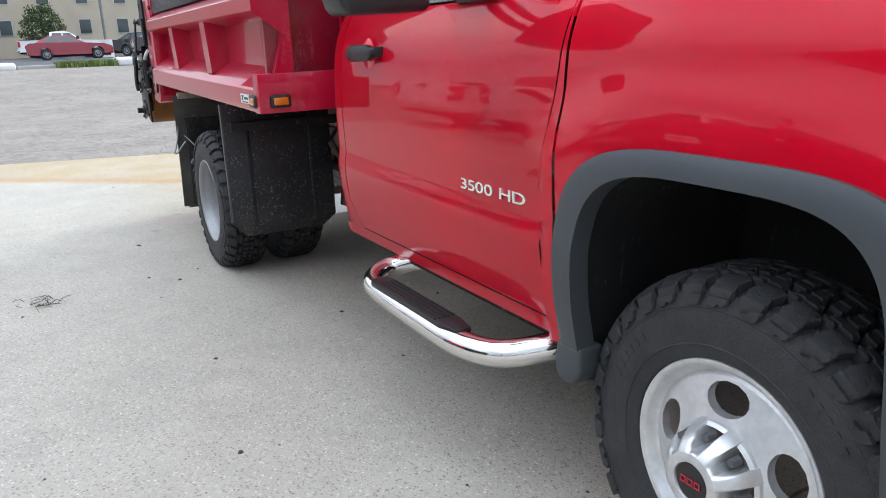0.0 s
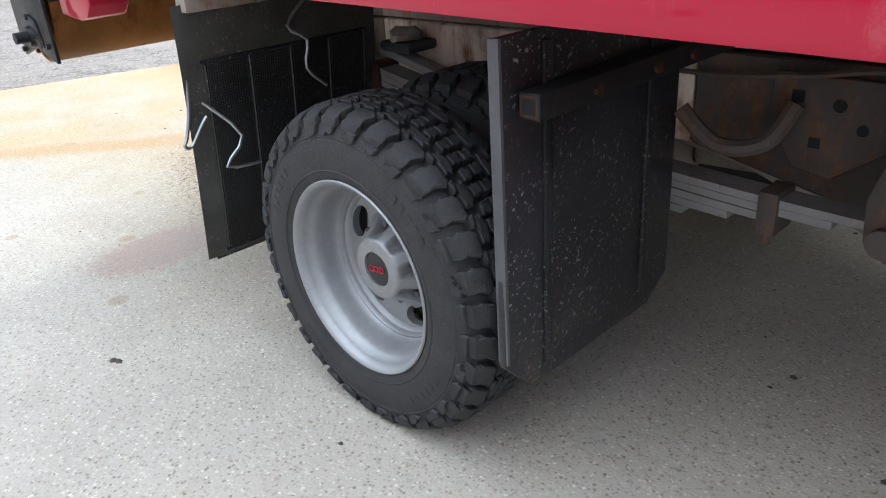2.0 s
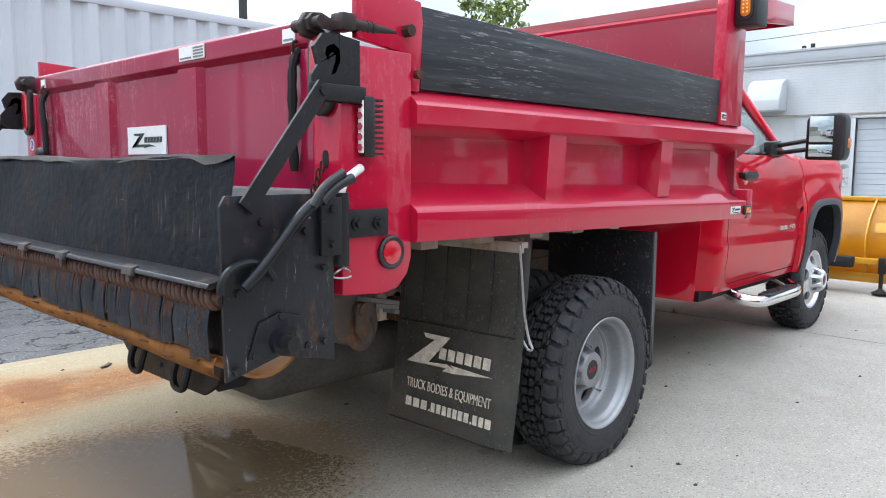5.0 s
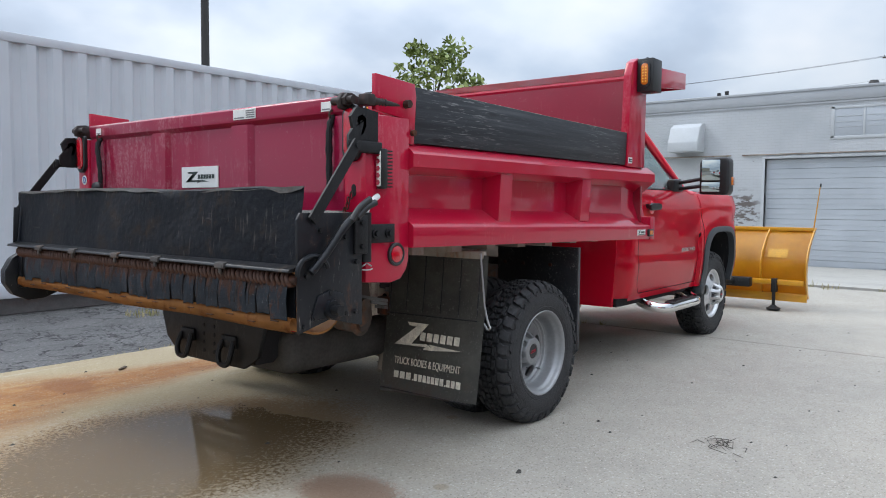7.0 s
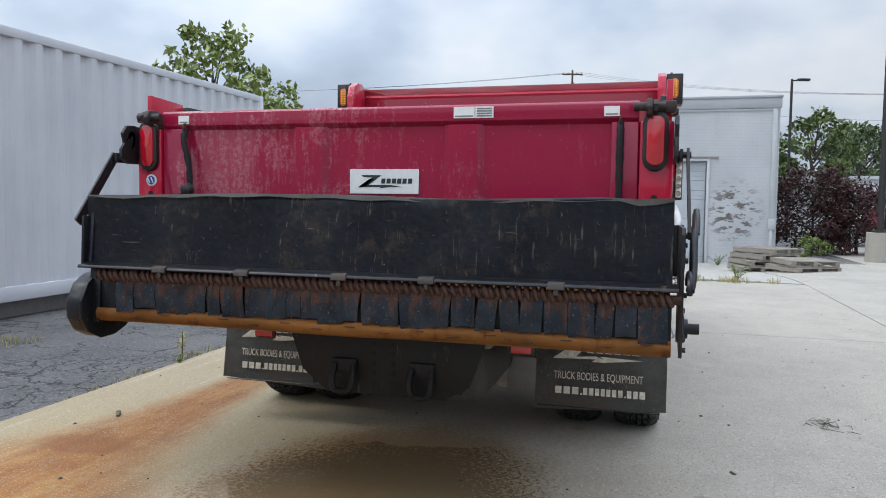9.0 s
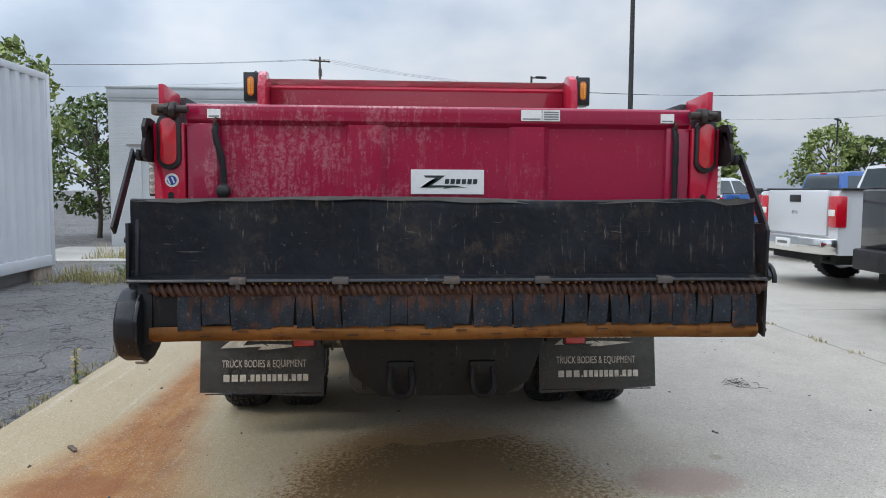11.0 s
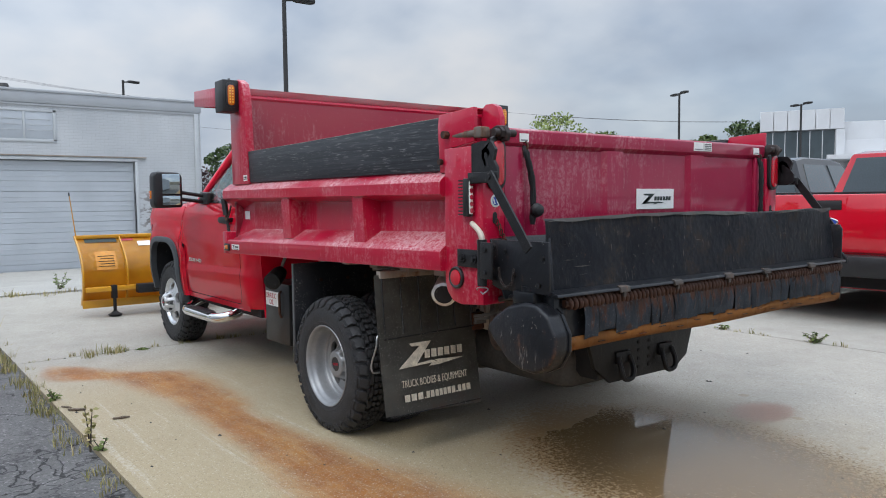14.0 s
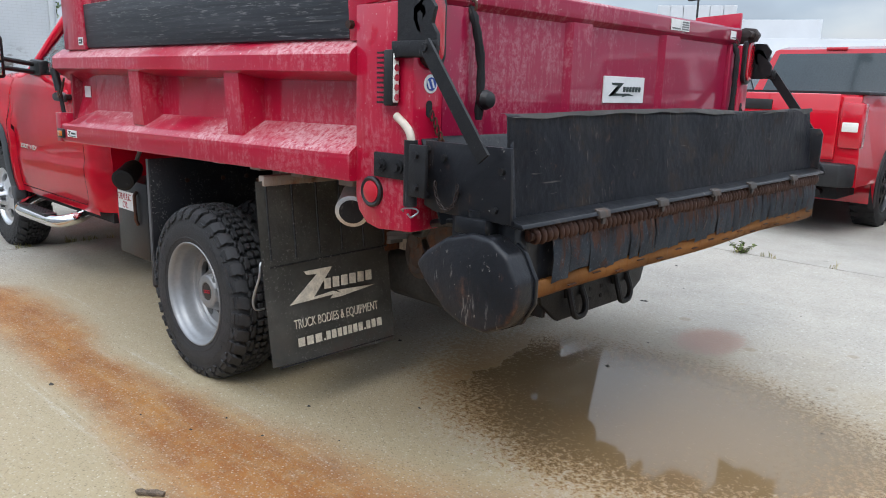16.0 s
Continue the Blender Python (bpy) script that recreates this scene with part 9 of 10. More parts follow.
for s in (-1, 1):
    # hinge leaf on the post, knuckle, pin, leaf on the spreader
    b = B()
    box(b, -1.472, -1.305, min(s * 1.2245, s * 1.240), max(s * 1.2245, s * 1.240), 1.068, 1.146, 0.003)
    hg = part("hinge_leaf", b, HITCH, spr, "black bolted hinge leaf")
    for x in (-1.345, -1.425):
        b = B()
        cyl(b, (x, s * 1.240, 1.107), (x, s * 1.247, 1.107), 0.021, 0.021, 16)
        cyl(b, (x, s * 1.247, 1.107), (x, s * 1.258, 1.107), 0.013, 0.013, 6)
        part("hinge_bolt", b, HITCH, hg)
    b = B()
    cyl(b, (-1.488, s * 1.25, 0.995), (-1.488, s * 1.25, 1.195), 0.021, 0.021, 14)
    part("hinge_knuckle", b, HITCH, hg)
    b = B()
    box(b, -1.575, -1.505, min(s * 1.262, s * 1.276), max(s * 1.262, s * 1.276), 1.03, 1.185, 0.003)
    for z in (1.06, 1.155):
        cyl(b, (-1.54, s * 1.276, z), (-1.54, s * 1.288, z), 0.011, 0.011, 6)
    part("hinge_plate", b, HITCH, hg)
    b = B()
    tube(b, smooth_path([(-1.488, s * 1.25, 1.18), (-1.486, s * 1.25, 1.205), (-1.462, s * 1.245, 1.232), (-1.405, s * 1.235, 1.262)], 5), 0.0125, 10)
    part("hinge_pin", b, WHITE if s < 0 else plain("worn_pale_pin", (0.55, 0.47, 0.38), 0.5), hg, "bent pale steel pin")
    b = B()
    tube(b, [(-1.488 + 0.03 * math.cos(a), s * 1.25 + 0.012 * math.sin(2 * a), 0.975 + 0.014 * math.sin(a)) for a in np.linspace(0, 5.6, 14)], 0.003, 5)
    part("pin_clip", b, WIRE, hg)
    # upper hook plate and strut
    b = B()
    eye = [(-1.500, 1.588), (-1.524, 1.578), (-1.530, 1.558), (-1.514, 1.540), (-1.516, 1.556), (-1.506, 1.566), (-1.494, 1.560), (-1.496, 1.540), (-1.510, 1.505), (-1.494, 1.512), (-1.478, 1.545), (-1.480, 1.575)]
    rim = [(-1.41, 1.605), (-1.41, 1.435), (-1.53, 1.435), (-1.575, 1.455), (-1.575, 1.50), (-1.552, 1.53), (-1.565, 1.575), (-1.535, 1.612), (-1.4805, 1.615)]
    prism(b, rim + [(-1.4805, 1.575)] + eye[:0:-1] + [eye[0], (-1.4795, 1.5752), (-1.4795, 1.615)], "y", s * 1.226, s * 1.240)
    hk = part("hook_plate", b, HITCH, spr, "black steel hook plate on the post")
    b = B()
    box(b, -1.59, -1.40, min(s * 1.2425, s * 1.256), max(s * 1.2425, s * 1.256), 1.437, 1.482, 0.004)
    cyl(b, (-1.565, s * 1.25, 1.46), (-1.565, s * 1.285, 1.46), 0.013, 0.013, 8)
    part("hook_arm", b, HITCH, hk)
    b = B()
    p0, p1 = Vector((-1.56, s * 1.268, 1.472)), Vector((-1.80, s * 1.272, 1.165))
    d = (p1 - p0).normalized()
    q = Vector((d.z, 0, -d.x)) * 0.022
    ring_loft(b, [[tuple(p - q + Vector((0, dy, 0))) for dy in (0,)] + [tuple(p + q)] + [tuple(p + q + Vector((0, s * 0.010, 0)))] + [tuple(p - q + Vector((0, s * 0.010, 0)))] for p in (p0, p1)])
    bmesh.ops.recalc_face_normals(b, faces=b.faces[:])
    part("strut", b, HITCH, spr, "black flat-steel strut")
b = B()
for k in range(14):
    a = math.pi * (0.02 + 0.96 * k / 13)
    c = Vector((-1.62 - 0.045 * math.cos(a), 1.232, 1.075 - 0.075 * math.sin(a)))
    t_ = Vector((math.sin(a), 0, -math.cos(a)))
    side = Vector((0, 1, 0)) if k % 2 else Vector((math.cos(a), 0, math.sin(a)))
    tube(b, [tuple(c + t_ * 0.010 * math.cos(u) + side * 0.005 * math.sin(u)) for u in (2 * math.pi * i / 8 for i in range(8))], 0.0022, 5, True)
part("pin_chain", b, GRIMY, spr)
# folded corner of the hopper plate
b = B()
prism(b, [(-1.800, 1.283), (-1.812, 1.283), (-1.842, 0.99), (-1.826, 0.99)], "y", YL_ - 0.010, YL_ + 0.004, 0.002)
part("corner_fold", b, HOPPER, spr)

# ---- snow plow on the nose ----
plow = thing("snow_plow", "yellow steel snow plow standing on two black shoes", "plow", (5.7, 0, 0))
def plow_section(u):
    """Curved mouldboard from the cutting edge to the rolled top."""
    z = 0.14 + 0.83 * u
    return 5.72 + 0.30 * (2 * u - 0.85) ** 2 * (1 if u > 0.42 else 0.55), z
b = B()
ys_ = np.linspace(-1.33, 1.33, 25)
rows = [[(plow_section(u)[0], y, plow_section(u)[1]) for y in ys_] for u in np.linspace(0, 1, 17)]
grid(b, rows, 0.010)
mb = part("mouldboard", b, YELLOW, plow, "curved yellow mouldboard", 50)
for y in (-1.325, -0.82, -0.30, 0.30, 0.82, 1.325):
    b = B()
    pts = [plow_section(u) for u in np.linspace(0, 1, 13)]
    prism(b, [(x - 0.002, z) for x, z in pts] + [(x - 0.075 + 0.03 * abs(z - 0.55), z) for x, z in pts[::-1]], "y", y - 0.008, y + 0.008)
    part("rib", b, YELLOW, mb)
b = B()
box(b, 5.62, 5.70, -1.31, 1.31, 0.305, 0.365, 0.006)
box(b, 6.03, 6.10, -1.32, 1.32, 0.930, 0.975, 0.006)
part("stiffener", b, YELLOW, mb)
b = B()
box(b, 5.735, 5.755, -1.33, 1.33, 0.105, 0.20, 0.003)
part("cutting_edge", b, YELLOW, plow)
for s in (-1, 1):
    b = B()
    cyl(b, (5.60, s * 1.0, 0.05), (5.60, s * 1.0, 0.36), 0.020, 0.020, 10)
    lathe(b, [(0.0, 0.0), (0.0, 0.072), (0.02, 0.082), (0.035, 0.05), (0.06, 0.022)], 20, (5.60, s * 1.0, 0.01), "z")
    box(b, 5.58, 5.66, s * 1.0 - 0.03, s * 1.0 + 0.03, 0.22, 0.38, 0.004)
    part("plow_shoe", b, HITCH, plow, "black round plow shoe")
    b = B()
    tube(b, [(6.05, s * 1.31, 0.95), (6.04, s * 1.37, 1.49)], [0.008, 0.005], 6)
    mk = part("marker_rod", b, YELLOW, plow, "thin yellow marker rod")
    b = B()
    tube(b, [(6.04, s * 1.37, 1.46), (6.04, s * 1.372, 1.50)], 0.009, 6)
    part("rod_tip", b, PLASTIC, mk)
b = B()
for s in (-1, 1):
    tube(b, [(4.35, s * 0.35, 0.45), (5.62, s * 0.55, 0.32)], 0.045, 8)
box(b, 5.50, 5.62, -0.75, 0.75, 0.27, 0.38, 0.01)
box(b, 4.55, 4.70, -0.40, 0.40, 0.40, 0.95, 0.02)
part("push_frame", b, HITCH, plow)
for y0, y1, z0, z1, m in ((1.23, 0.86, 0.885, 0.925, INK), (0.62, 0.44, 0.83, 0.885, WHITE), (1.16, 0.92, 0.56, 0.78, plain("plow_label_orange", (0.62, 0.26, 0.03), 0.5)), (-1.10, -0.88, 0.62, 0.72, plain("plow_label_amber", (0.60, 0.30, 0.02), 0.5)), (0.80, 0.66, 0.895, 0.918, REDINK)):
    b = B()
    lo_y, hi_y = min(y0, y1), max(y0, y1)
    rws = []
    for z in np.linspace(z0, z1, 5):
        u = (z - 0.14) / 0.83
        x = plow_section(u)[0] - 0.0125
        rws.append([(x, lo_y, z), (x, hi_y, z)])
    grid(b, rws)
    lb = part("plow_label", b, m, mb, "", 0)
b = B()
for k in range(5):
    z = 0.60 + 0.03 * k
    x = plow_section((z - 0.14) / 0.83)[0] - 0.0135
    box(b, x - 0.001, x, 0.95, 1.13 - 0.02 * (k % 2), z, z + 0.008)
part("label_bars", b, INK, mb, "", 0)

# ---- parked vehicles ----
def road_wheel_meshes():
    t = lathe(B(), [(-0.10, 0.24), (-0.125, 0.27), (-0.13, 0.31), (-0.125, 0.36), (-0.10, 0.392), (-0.05, 0.40), (0.05, 0.40), (0.10, 0.392), (0.125, 0.36), (0.13, 0.31), (0.10, 0.24)], 40)
    w = 2 * math.pi / 30
    for k in range(30):
        for s in (-1, 1):
            m = Matrix.Rotation(-(k + 0.25 * (s > 0)) * w, 4, "Y")
            box(t, 0.392, 0.404, min(s * 0.045, s * 0.118), max(s * 0.045, s * 0.118), -0.024, 0.020, 0, 1, m)
    settle(t, -0.392)
    r = lathe(B(), [(-0.10, 0.24), (-0.112, 0.248), (-0.112, 0.236), (-0.085, 0.225), (-0.02, 0.215), (0.10, 0.24)], 40)
    holed_disc(r, 6, 0.06, 0.220, 0.150, 0.050, 0.050, -0.095, -0.075)
    lathe(r, [(-0.095, 0.061), (-0.105, 0.05), (-0.11, 0.0)], 24)
    return to_mesh("tyre", t, RUBBER, 35), r


RT, RR = road_wheel_meshes()
RIM_BLACK = to_mesh("rim", RR.copy(), plain("gloss_black_rim", (0.012, 0.012, 0.013), 0.25, 0.4), 40)
RIM_ALLOY = to_mesh("rim", RR, ALLOY, 40)


def add_wheel(parent, x, y, rim, scale=1.0, z=0.392):
    w = new("wheel", rim)
    w.parent = parent
    w.location = (x, y, z * scale)
    w.rotation_euler = (0, 0, 0 if y < 0 else math.pi)
    w.scale = (scale, scale, scale)
    t = new("tyre", RT)
    t.parent = w


def cut_profile(top, axles, r, z0):
    """Body side outline with wheel cut-outs, x from back to front."""
    pts = list(top)
    bottom = []
    x_front, x_back = top[-1][0], top[0][0]
    cur = [(x_back, z0)]
    for ax in axles:
        cur.append((ax - r, z0))
        cur += [(ax + r * math.cos(a), 0.40 + r * math.sin(a) * 0.98) for a in np.linspace(math.radians(195), math.radians(-15), 13)]
        cur.append((ax + r, z0))
    cur.append((x_front, z0))
    return pts + cur[::-1]


def pickup(x, y, rz, paint, label, rim, tail="plain", bumper=CHROME, lift=1.0, glass=DARKGLASS, group="parked pickups"):
    """A full-size crew-cab pickup: local x forward from the rear axle."""
    z = lie(x, y)
    t = new("pickup_truck")
    t.empty_display_size = 0.1
    tagged(t, label, "pickup", group)
    WB, W = 3.70, 0.985

    def p(name, bm, mat, parent=None, lab="", sharp=38):
        o = new(name, to_mesh(name, bm, mat, sharp))
        o.parent = parent or t
        if lab:
            o["label"] = lab
        return o
    b = B()
    top = [(-1.18, 0.62), (-1.20, 0.75), (-1.20, 1.22), (-1.17, 1.33), (-1.10, 1.36), (0.78, 1.37), (0.84, 1.32), (2.92, 1.30), (3.10, 1.29), (4.30, 1.22), (4.55, 1.10), (4.62, 0.85), (4.62, 0.60)]
    prof = cut_profile(top, (0.0, WB), 0.50, 0.50)
    n = len(prof)
    b2 = bmesh.new()
    rings = []
    def tuck(px, pz, yy):
        k = max(0, (pz - 1.0) / 0.4)
        return (px, yy * (1 - 0.06 * k), pz)
    rings = [[tuck(px, pz, yy) for px, pz in prof] for yy in (-W, -W * 0.5, W * 0.5, W)]
    ring_loft(b2, rings)
    bmesh.ops.triangulate(b2, faces=[f for f in b2.faces if len(f.verts) > 4])
    bmesh.ops.recalc_face_normals(b2, faces=b2.faces[:])
    # the bed is not cut open: a black plate covers its closed top
    merge(b, b2)
    body = p("body", b, paint, None, "", 30)
    b = B()
    box(b, -1.12, 0.74, -W + 0.09, W - 0.09, 1.345, 1.378)
    p("bed_liner", b, PLASTIC, body)
    b = B()
    for s in (-1, 1):
        box(b, -1.15, 0.78, s * (W * 0.955) - 0.045, s * (W * 0.955) + 0.045, 1.352, 1.385, 0.012)
    p("bed_rail", b, PLASTIC, body)
    b = B()
    cab = [(0.86, 1.28), (0.98, 1.88), (1.25, 1.925), (2.05, 1.92), (2.35, 1.86), (3.12, 1.29)]
    rings = []
    for yy in (-1, -0.96, 0.96, 1):
        rings.append([(px, yy * (0.955 - 0.235 * max(0, (pz - 1.29) / 0.62)), pz - (0.02 if abs(yy) == 1 and pz > 1.8 else 0)) for px, pz in cab])
    ring_loft(b, rings)
    bmesh.ops.recalc_face_normals(b, faces=b.faces[:])
    c = p("cab", b, paint, None, "", 25)
    yy = lambda zz: 0.955 - 0.235 * max(0, (zz - 1.29) / 0.62)
    for s in (-1, 1):
        for x0, x1, xt0, xt1 in ((1.05, 1.80, 1.14, 1.76), (1.88, 2.86, 1.86, 2.30)):
            b = B()
            q = [(x0, s * (yy(1.36) + 0.004), 1.36), (x1, s * (yy(1.36) + 0.004), 1.36), (xt1, s * (yy(1.82) + 0.004), 1.82), (xt0, s * (yy(1.82) + 0.004), 1.82)]
            ring_loft(b, [q, [(a, v - s * 0.012, w) for a, v, w in q]])
            bmesh.ops.recalc_face_normals(b, faces=b.faces[:])
            p("side_window", b, DARKWIN, c)
    b = B()
    q = [(0.872, -0.80, 1.38), (0.872, 0.80, 1.38), (0.955, 0.66, 1.83), (0.955, -0.66, 1.83)]
    ring_loft(b, [q, [(a + 0.03, v, w) for a, v, w in q]])
    bmesh.ops.recalc_face_normals(b, faces=b.faces[:])
    p("rear_window", b, DARKWIN, c)
    b = B()
    q = [(3.02, -0.82, 1.37), (3.02, 0.82, 1.37), (2.42, 0.68, 1.83), (2.42, -0.68, 1.83)]
    ring_loft(b, [q, [(a - 0.03, v, w) for a, v, w in q]])
    bmesh.ops.recalc_face_normals(b, faces=b.faces[:])
    p("windshield", b, DARKWIN, c)
    b = B()
    box(b, 0.955, 1.0, -0.12, 0.12, 1.865, 1.905, 0.01)
    p("brake_lamp", b, REDLENS, c)
    # tailgate
    b = B()
    hw = 0.945 if tail == "shield" else 0.77
    box(b, -1.235, -1.195, -hw, hw, 0.74, 1.355, 0.018)
    tg_ = p("tailgate", b, paint, None, "", 35)
    b = B()
    box(b, -1.245, -1.235, -0.14, 0.14, 1.19, 1.29, 0.008)
    p("tailgate_handle", b, PLASTIC, tg_)
    if tail == "oval":
        b = B()
        prism(b, [(0.115 * math.cos(a), 1.06 + 0.048 * math.sin(a)) for a in (2 * math.pi * k / 32 for k in range(32))], "x", -1.248, -1.235, 0.004)
        o = p("oval_badge", b, CHROME, tg_)
        b = B()
        prism(b, [(0.098 * math.cos(a), 1.06 + 0.036 * math.sin(a)) for a in (2 * math.pi * k / 32 for k in range(32))], "x", -1.252, -1.248)
        p("badge_field", b, BLUEINK, o, "", 0)
    elif tail == "shield":
        b = B()
        prism(b, [(-0.055, 1.16), (0.055, 1.16), (0.06, 1.09), (0.03, 1.01), (0, 0.985), (-0.03, 1.01), (-0.06, 1.09)], "x", -1.248, -1.235, 0.006)
        p("shield_badge", b, CHROME, tg_)
        b = B()
        text_mesh(b, "4X4", 0.085, facing((-1.238, -0.42, 0.97), (0, -1, 0), (0, 0, 1)) @ Matrix.Diagonal((1.2, 0.8, 1, 1)), 0.003)
        p("drive_badge", b, SILVERTXT, tg_, "", 0)
    else:
        b = B()
        box(b, -1.246, -1.235, -0.07, 0.07, 1.02, 1.07, 0.004)
        p("bar_badge", b, CHROME, tg_)
    for s in (-1, 1):
        b = B()
        box(b, -1.235, -1.08, min(s * 0.79, s * 0.985), max(s * 0.79, s * 0.985), 0.86, 1.28, 0.02)
        l = p("tail_lamp", b, REDLENS if tail != "shield" else DARKWIN)
        if tail == "shield":
            l.location.x = 0.045
        b = B()
        box(b, -1.243, -1.20, min(s * 0.81, s * 0.955), max(s * 0.81, s * 0.955), 1.01, 1.10, 0.01)
        p("reverse_lens", b, LED if tail != "shield" else DARKWIN, l)
        b = B()
        box(b, 4.48, 4.63, min(s * 0.62, s * 0.93), max(s * 0.62, s * 0.93), 0.92, 1.12, 0.03)
        p("headlight", b, LED)
        b = B()
        prism(b, [(2.72, 1.34), (2.95, 1.34), (2.92, 1.58), (2.76, 1.58)], "y", s * 0.98, s * 1.24, 0.03)
        p("mirror", b, PLASTIC)
        for ax in (0.0, WB):
            b = B()
            ring = []
            for a in np.linspace(math.radians(200), math.radians(-20), 17):
                ring.append([(ax + rr * math.cos(a), s * yv, 0.40 + rr * math.sin(a)) for rr, yv in ((0.505, W + 0.01), (0.505, W - 0.04), (0.44, W - 0.04), (0.44, W + 0.012))])
            ring_loft(b, ring)
            bmesh.ops.recalc_face_normals(b, faces=b.faces[:])
            p("arch_trim", b, PLASTIC if tail != "plain" else paint)
    b = B()
    prism(b, [(-1.20, -0.98), (-1.36, -0.88), (-1.40, -0.4), (-1.40, 0.4), (-1.36, 0.88), (-1.20, 0.98)], "z", 0.50, 0.72, 0.02)
    bp = p("rear_bumper", b, bumper)
    b = B()
    box(b, -1.408, -1.396, -0.19, 0.19, 0.56, 0.68, 0.004)
    plate = p("number_plate", b, WHITE if tail != "shield" else PLASTIC, bp)
    b = B()
    box(b, -1.411, -1.408, -0.13, 0.13, 0.60, 0.64)
    p("plate_bar", b, GALV, plate)
    b = B()
    tube(b, [(-0.9, -0.62, 0.44), (-1.22, -0.66, 0.42)], 0.034, 12)
    p("tailpipe", b, HITCH)
    b = B()
    box(b, -1.1, 4.3, -0.80, 0.80, 0.36, 0.62)
    p("underbody", b, LINER)
    for ax in (0.0, WB):
        for s in (-1, 1):
            add_wheel(t, ax, s * 0.86, rim)
    t.matrix_world = pose(x, y, z, 0, 0, rz) @ Matrix.Diagonal((1, 1, lift, 1))
    return t


pickup(-0.05, -6.22, -90, BRIGHTRED, "bright red crew-cab pickup parked tail-out on the concrete", RIM_BLACK, "oval", PLASTIC, 1.02)
pickup(2.14, -6.15, -90, BLACKCAR, "black crew-cab pickup parked tail-out on the concrete", RIM_BLACK, "shield", HITCH, 1.0)
pickup(5.57, -6.80, -90, SILVERCAR, "silver crew-cab pickup with chrome bumper parked tail-out", RIM_ALLOY, "plain", CHROME, 1.0)
pickup(19.3, -9.2, -62, WHITECAR, "white crew-cab pickup parked beyond the lamp post", RIM_ALLOY, "plain", HITCH, 1.0)
# maroon SUV, given the pickup body
pickup(23.5, -9.6, -70, MAROON, "dark maroon SUV, built as a pickup, parked beyond the lamp post", RIM_ALLOY, "plain", HITCH, 1.0)
# pickup body stands in for a white SUV known only from the door's reflection
pickup(-2.75, -6.3, -90, WHITECAR, "white crew-cab pickup parked tail-out in the row", RIM_ALLOY, "plain", CHROME, 1.0)
pickup(-5.5, -6.4, -90, WHITECAR, "white crew-cab pickup parked tail-out in the row", RIM_ALLOY, "plain", CHROME, 1.0)
pickup(13.2, -9.6, -90, BLUECAR, "blue crew-cab pickup parked tail-out in the row", RIM_ALLOY, "plain", CHROME, 1.0)
pickup(9.6, -8.8, -90, WHITECAR, "white crew-cab pickup parked tail-out in the row", RIM_ALLOY, "plain", CHROME, 1.0)
pickup(-61.5, -0.3, 90, WHITECAR, "white pickup parked across the road", RIM_ALLOY, "plain", CHROME, 1.0)


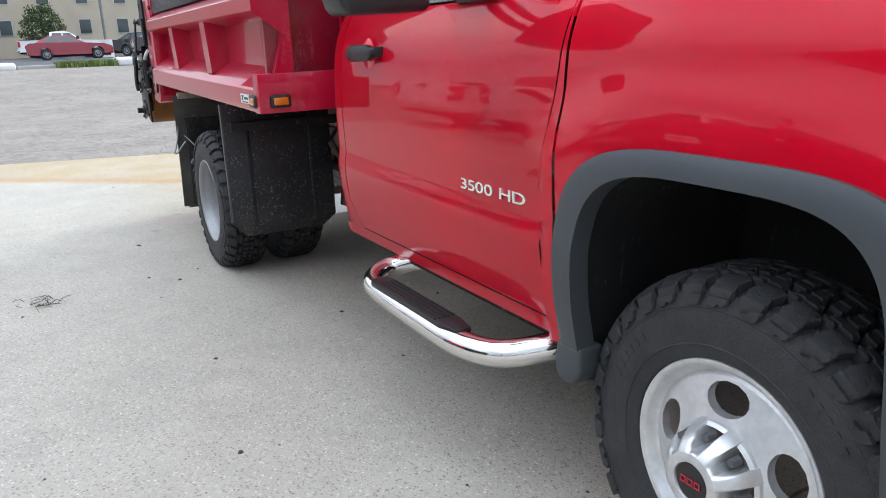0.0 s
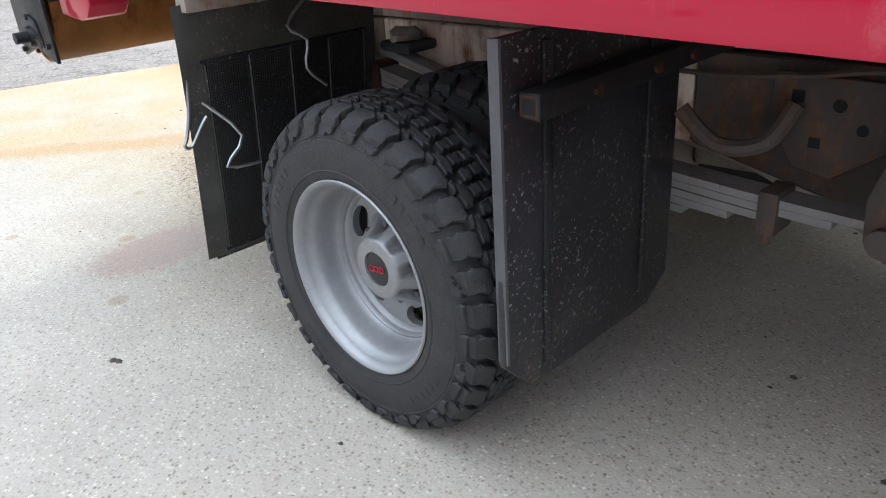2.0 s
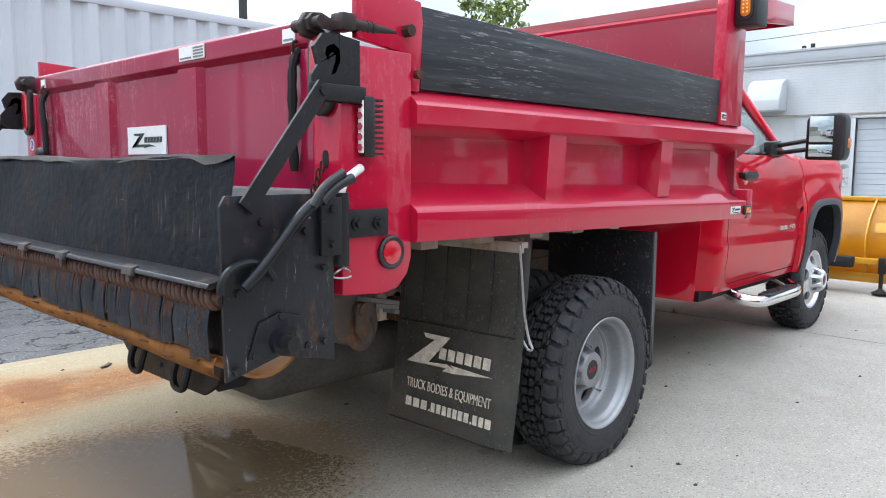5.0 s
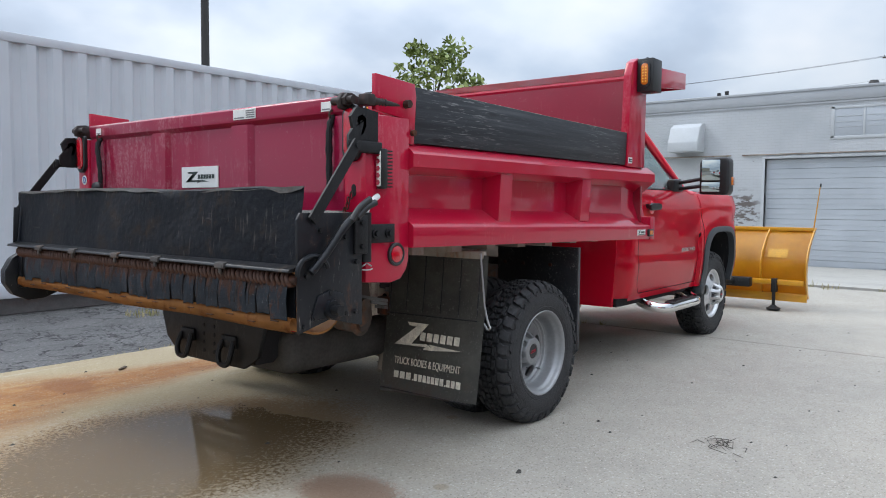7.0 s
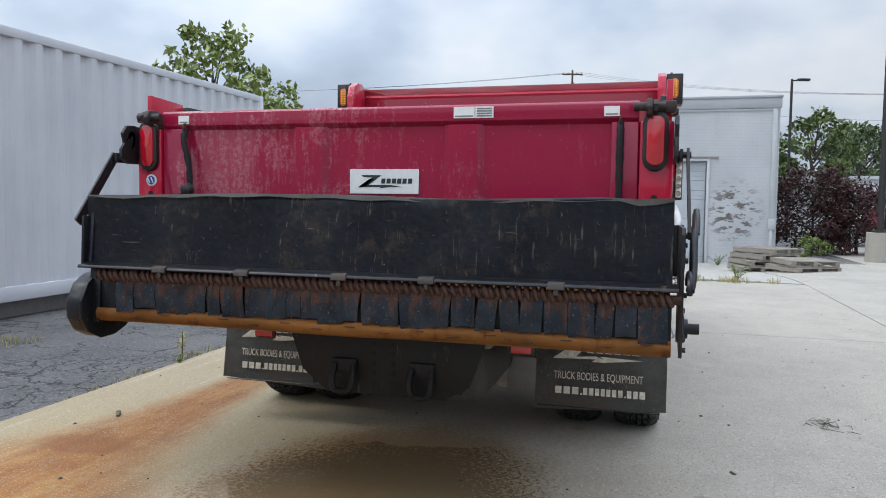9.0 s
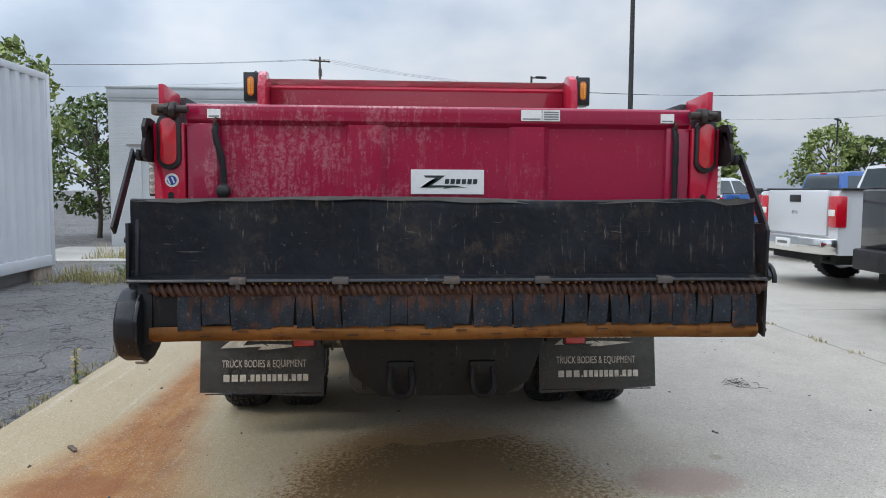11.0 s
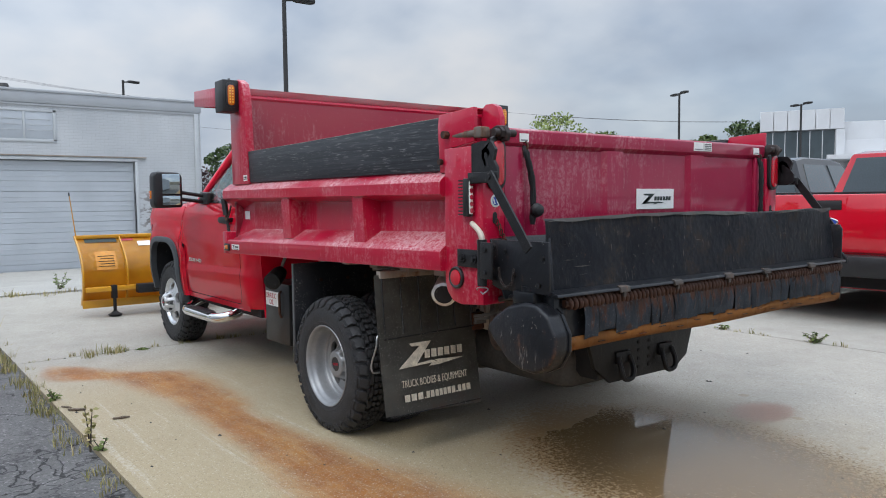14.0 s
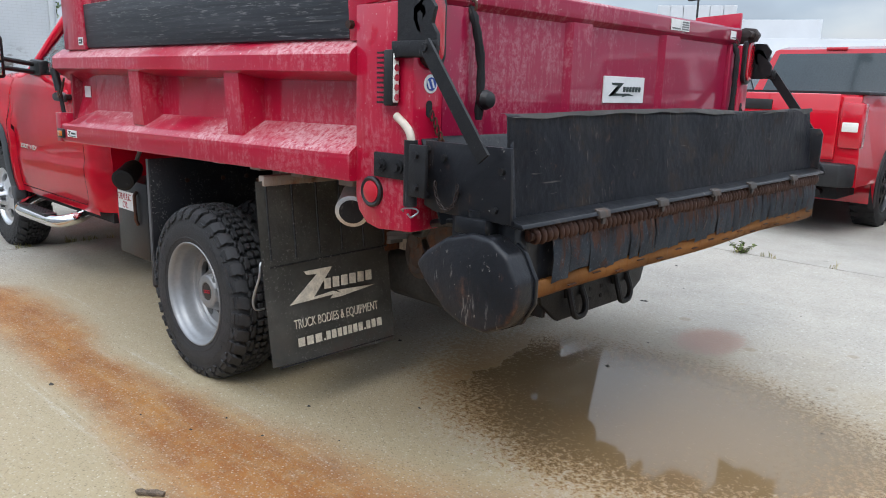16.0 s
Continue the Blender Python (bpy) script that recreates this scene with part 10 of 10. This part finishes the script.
def sedan(x, y, rz, paint, label, tall=1.0, group="cars across the road"):
    t = new("sedan")
    t.empty_display_size = 0.1
    tagged(t, label, "car", group)

    def p(name, bm, mat, parent=None, sharp=30):
        o = new(name, to_mesh(name, bm, mat, sharp))
        o.parent = parent or t
        return o
    WB = 2.85
    top = [(-1.02, 0.45), (-1.08, 0.62), (-1.04, 0.92), (-0.85, 1.02), (-0.2, 1.04), (2.1, 0.99), (3.3, 0.90), (3.68, 0.76), (3.78, 0.56), (3.74, 0.40)]
    prof = cut_profile(top, (0.0, WB), 0.36, 0.30)
    b = B()
    ring_loft(b, [[(px, yy * (1 - 0.07 * max(0, (pz - 0.7) / 0.35)), pz) for px, pz in prof] for yy in (-0.92, -0.5, 0.5, 0.92)])
    bmesh.ops.triangulate(b, faces=[f for f in b.faces if len(f.verts) > 4])
    bmesh.ops.recalc_face_normals(b, faces=b.faces[:])
    body = p("body", b, paint)
    b = B()
    cab = [(-0.62, 1.0), (0.15, 1.38), (0.7, 1.45), (1.25, 1.43), (2.25, 0.98)]
    ring_loft(b, [[(px, s * (0.86 - 0.20 * (pz - 1.0) / 0.45), pz) for px, pz in cab] for s in (-1, -0.5, 0.5, 1)])
    bmesh.ops.recalc_face_normals(b, faces=b.faces[:])
    c = p("cabin", b, paint)
    for s in (-1, 1):
        for a0, a1, b0, b1 in ((-0.15, 0.72, 0.28, 0.72), (0.80, 1.85, 0.80, 1.22)):
            b = B()
            yv = lambda zz: s * (0.866 - 0.20 * (zz - 1.0) / 0.45)
            q = [(a0, yv(1.05), 1.05), (a1, yv(1.05), 1.05), (b1, yv(1.36), 1.36), (b0, yv(1.36), 1.36)]
            ring_loft(b, [q, [(u, v - s * 0.01, w) for u, v, w in q]])
            bmesh.ops.recalc_face_normals(b, faces=b.faces[:])
            p("side_window", b, DARKWIN, c)
        b = B()
        box(b, 3.50, 3.72, min(s * 0.55, s * 0.84), max(s * 0.55, s * 0.84), 0.66, 0.78, 0.03)
        p("headlight", b, LED)
        b = B()
        box(b, -1.09, -0.95, min(s * 0.55, s * 0.84), max(s * 0.55, s * 0.84), 0.72, 0.88, 0.03)
        p("tail_lamp", b, REDLENS)
    b = B()
    q = [(2.12, -0.72, 1.05), (2.12, 0.72, 1.05), (1.36, 0.60, 1.39), (1.36, -0.60, 1.39)]
    ring_loft(b, [q, [(u - 0.03, v, w - 0.02) for u, v, w in q]])
    bmesh.ops.recalc_face_normals(b, faces=b.faces[:])
    p("windshield", b, DARKWIN, c)
    b = B()
    box(b, -0.9, 3.6, -0.75, 0.75, 0.18, 0.4)
    p("underbody", b, LINER)
    for ax in (0.0, WB):
        for s in (-1, 1):
            add_wheel(t, ax, s * 0.80, RIM_ALLOY, 0.83)
    t.matrix_world = pose(x, y, lie(x, y), 0, 0, rz) @ Matrix.Diagonal((1, 1, tall, 1))


sedan(-48.6, -0.2, 90, MAROON, "maroon sedan with silver wheels across the road")
sedan(-55.3, -0.1, 90, SILVERCAR, "silver sedan parked across the road")
sedan(-47.0, 5.7, 90, BLACKCAR, "black high-roofed car with silver wheels across the road", 1.15)
sedan(-54.0, 5.4, 62, BLACKCAR, "dark car parked across the road", 1.1)
sedan(-57.5, 9.0, 62, BLACKCAR, "dark car parked across the road", 1.1)
sedan(-60.5, -8.5, 90, SILVERCAR, "pale car parked across the road")
tree("bush", -66.0, 0.5, 4.0, 1.65, 60, LEAFDARK, "dense rounded dark green bush before the beige building", 7000, 0.16, 0.08, 0.05, 44)
tree("tree", -64.0, -5.5, 6.0, 2.0, 61, LEAFLIGHT, "green tree before the beige building", 2500, 0.25, 0.12, 0.3, 20)
b = B()
cyl(b, (-52.0, 3.62, lie(-52, 3) - 0.1), (-52.0, 3.62, lie(-52, 3) + 1.15), 0.42, 0.40, 16)
pb = solo("pole_base", b, WHITE, "white concrete lamp-pole base across the road", "pole base")
b = B()
cyl(b, (-52.0, 3.62, lie(-52, 3) + 1.15), (-52.0, 3.62, 10.0), 0.09, 0.07, 8)
part("pole", b, GALV, pb)
b = B()
grid(b, [[(x, y, lie(x, y) + 0.01) for y in np.linspace(-40, 40, 41)] for x in np.linspace(-30.8, -69.8, 40)])
solo("far_lot", b, LOTMAT, "dark asphalt car park across the road", "lot", kind="structure", sharp=0)
for k in range(5):
    b = B()
    y0 = 2.9 + 2.7 * k
    prism(b, [(-43.6, y0), (-43.6, y0 + 0.12), (-50.2, y0 + 1.2), (-50.2, y0 + 1.08)], "z", 0, 0.008)
    for v in b.verts:
        v.co.z += lie(v.co.x, v.co.y) + 0.012
    solo("parking_line", b, WHITE, "white painted parking-bay line", "line", "bay lines", sharp=0)

# flag on the red pickup's cab
b = B()
tube(b, [(-0.62, -7.30, 1.90), (-0.62, -7.32, 2.28)], 0.006, 6)
fg = solo("car_flag", b, POLE, "small striped flag on a rod clipped to the red pickup", "flag")
for k in range(7):
    b = B()
    zz = 2.05 + 0.028 * k
    grid(b, [[(-0.62 - u * 0.16, -7.32 - 0.03 * math.sin(6 * u), zz - 0.16 * u), (-0.62 - u * 0.16, -7.32 - 0.03 * math.sin(6 * u), zz + 0.0265 - 0.16 * u)] for u in np.linspace(0.0 if k < 4 else 0.42, 1, 8)], 0.001)
    part("stripe", b, REDINK if k % 2 == 0 else WHITE, fg, "", 0)
b = B()
grid(b, [[(-0.62 - u * 0.16, -7.321 - 0.03 * math.sin(6 * u), 2.162 - 0.16 * u), (-0.62 - u * 0.16, -7.321 - 0.03 * math.sin(6 * u), 2.245 - 0.16 * u)] for u in np.linspace(0, 0.42, 5)], 0.0012)
part("canton", b, BLUEINK, fg, "", 0)
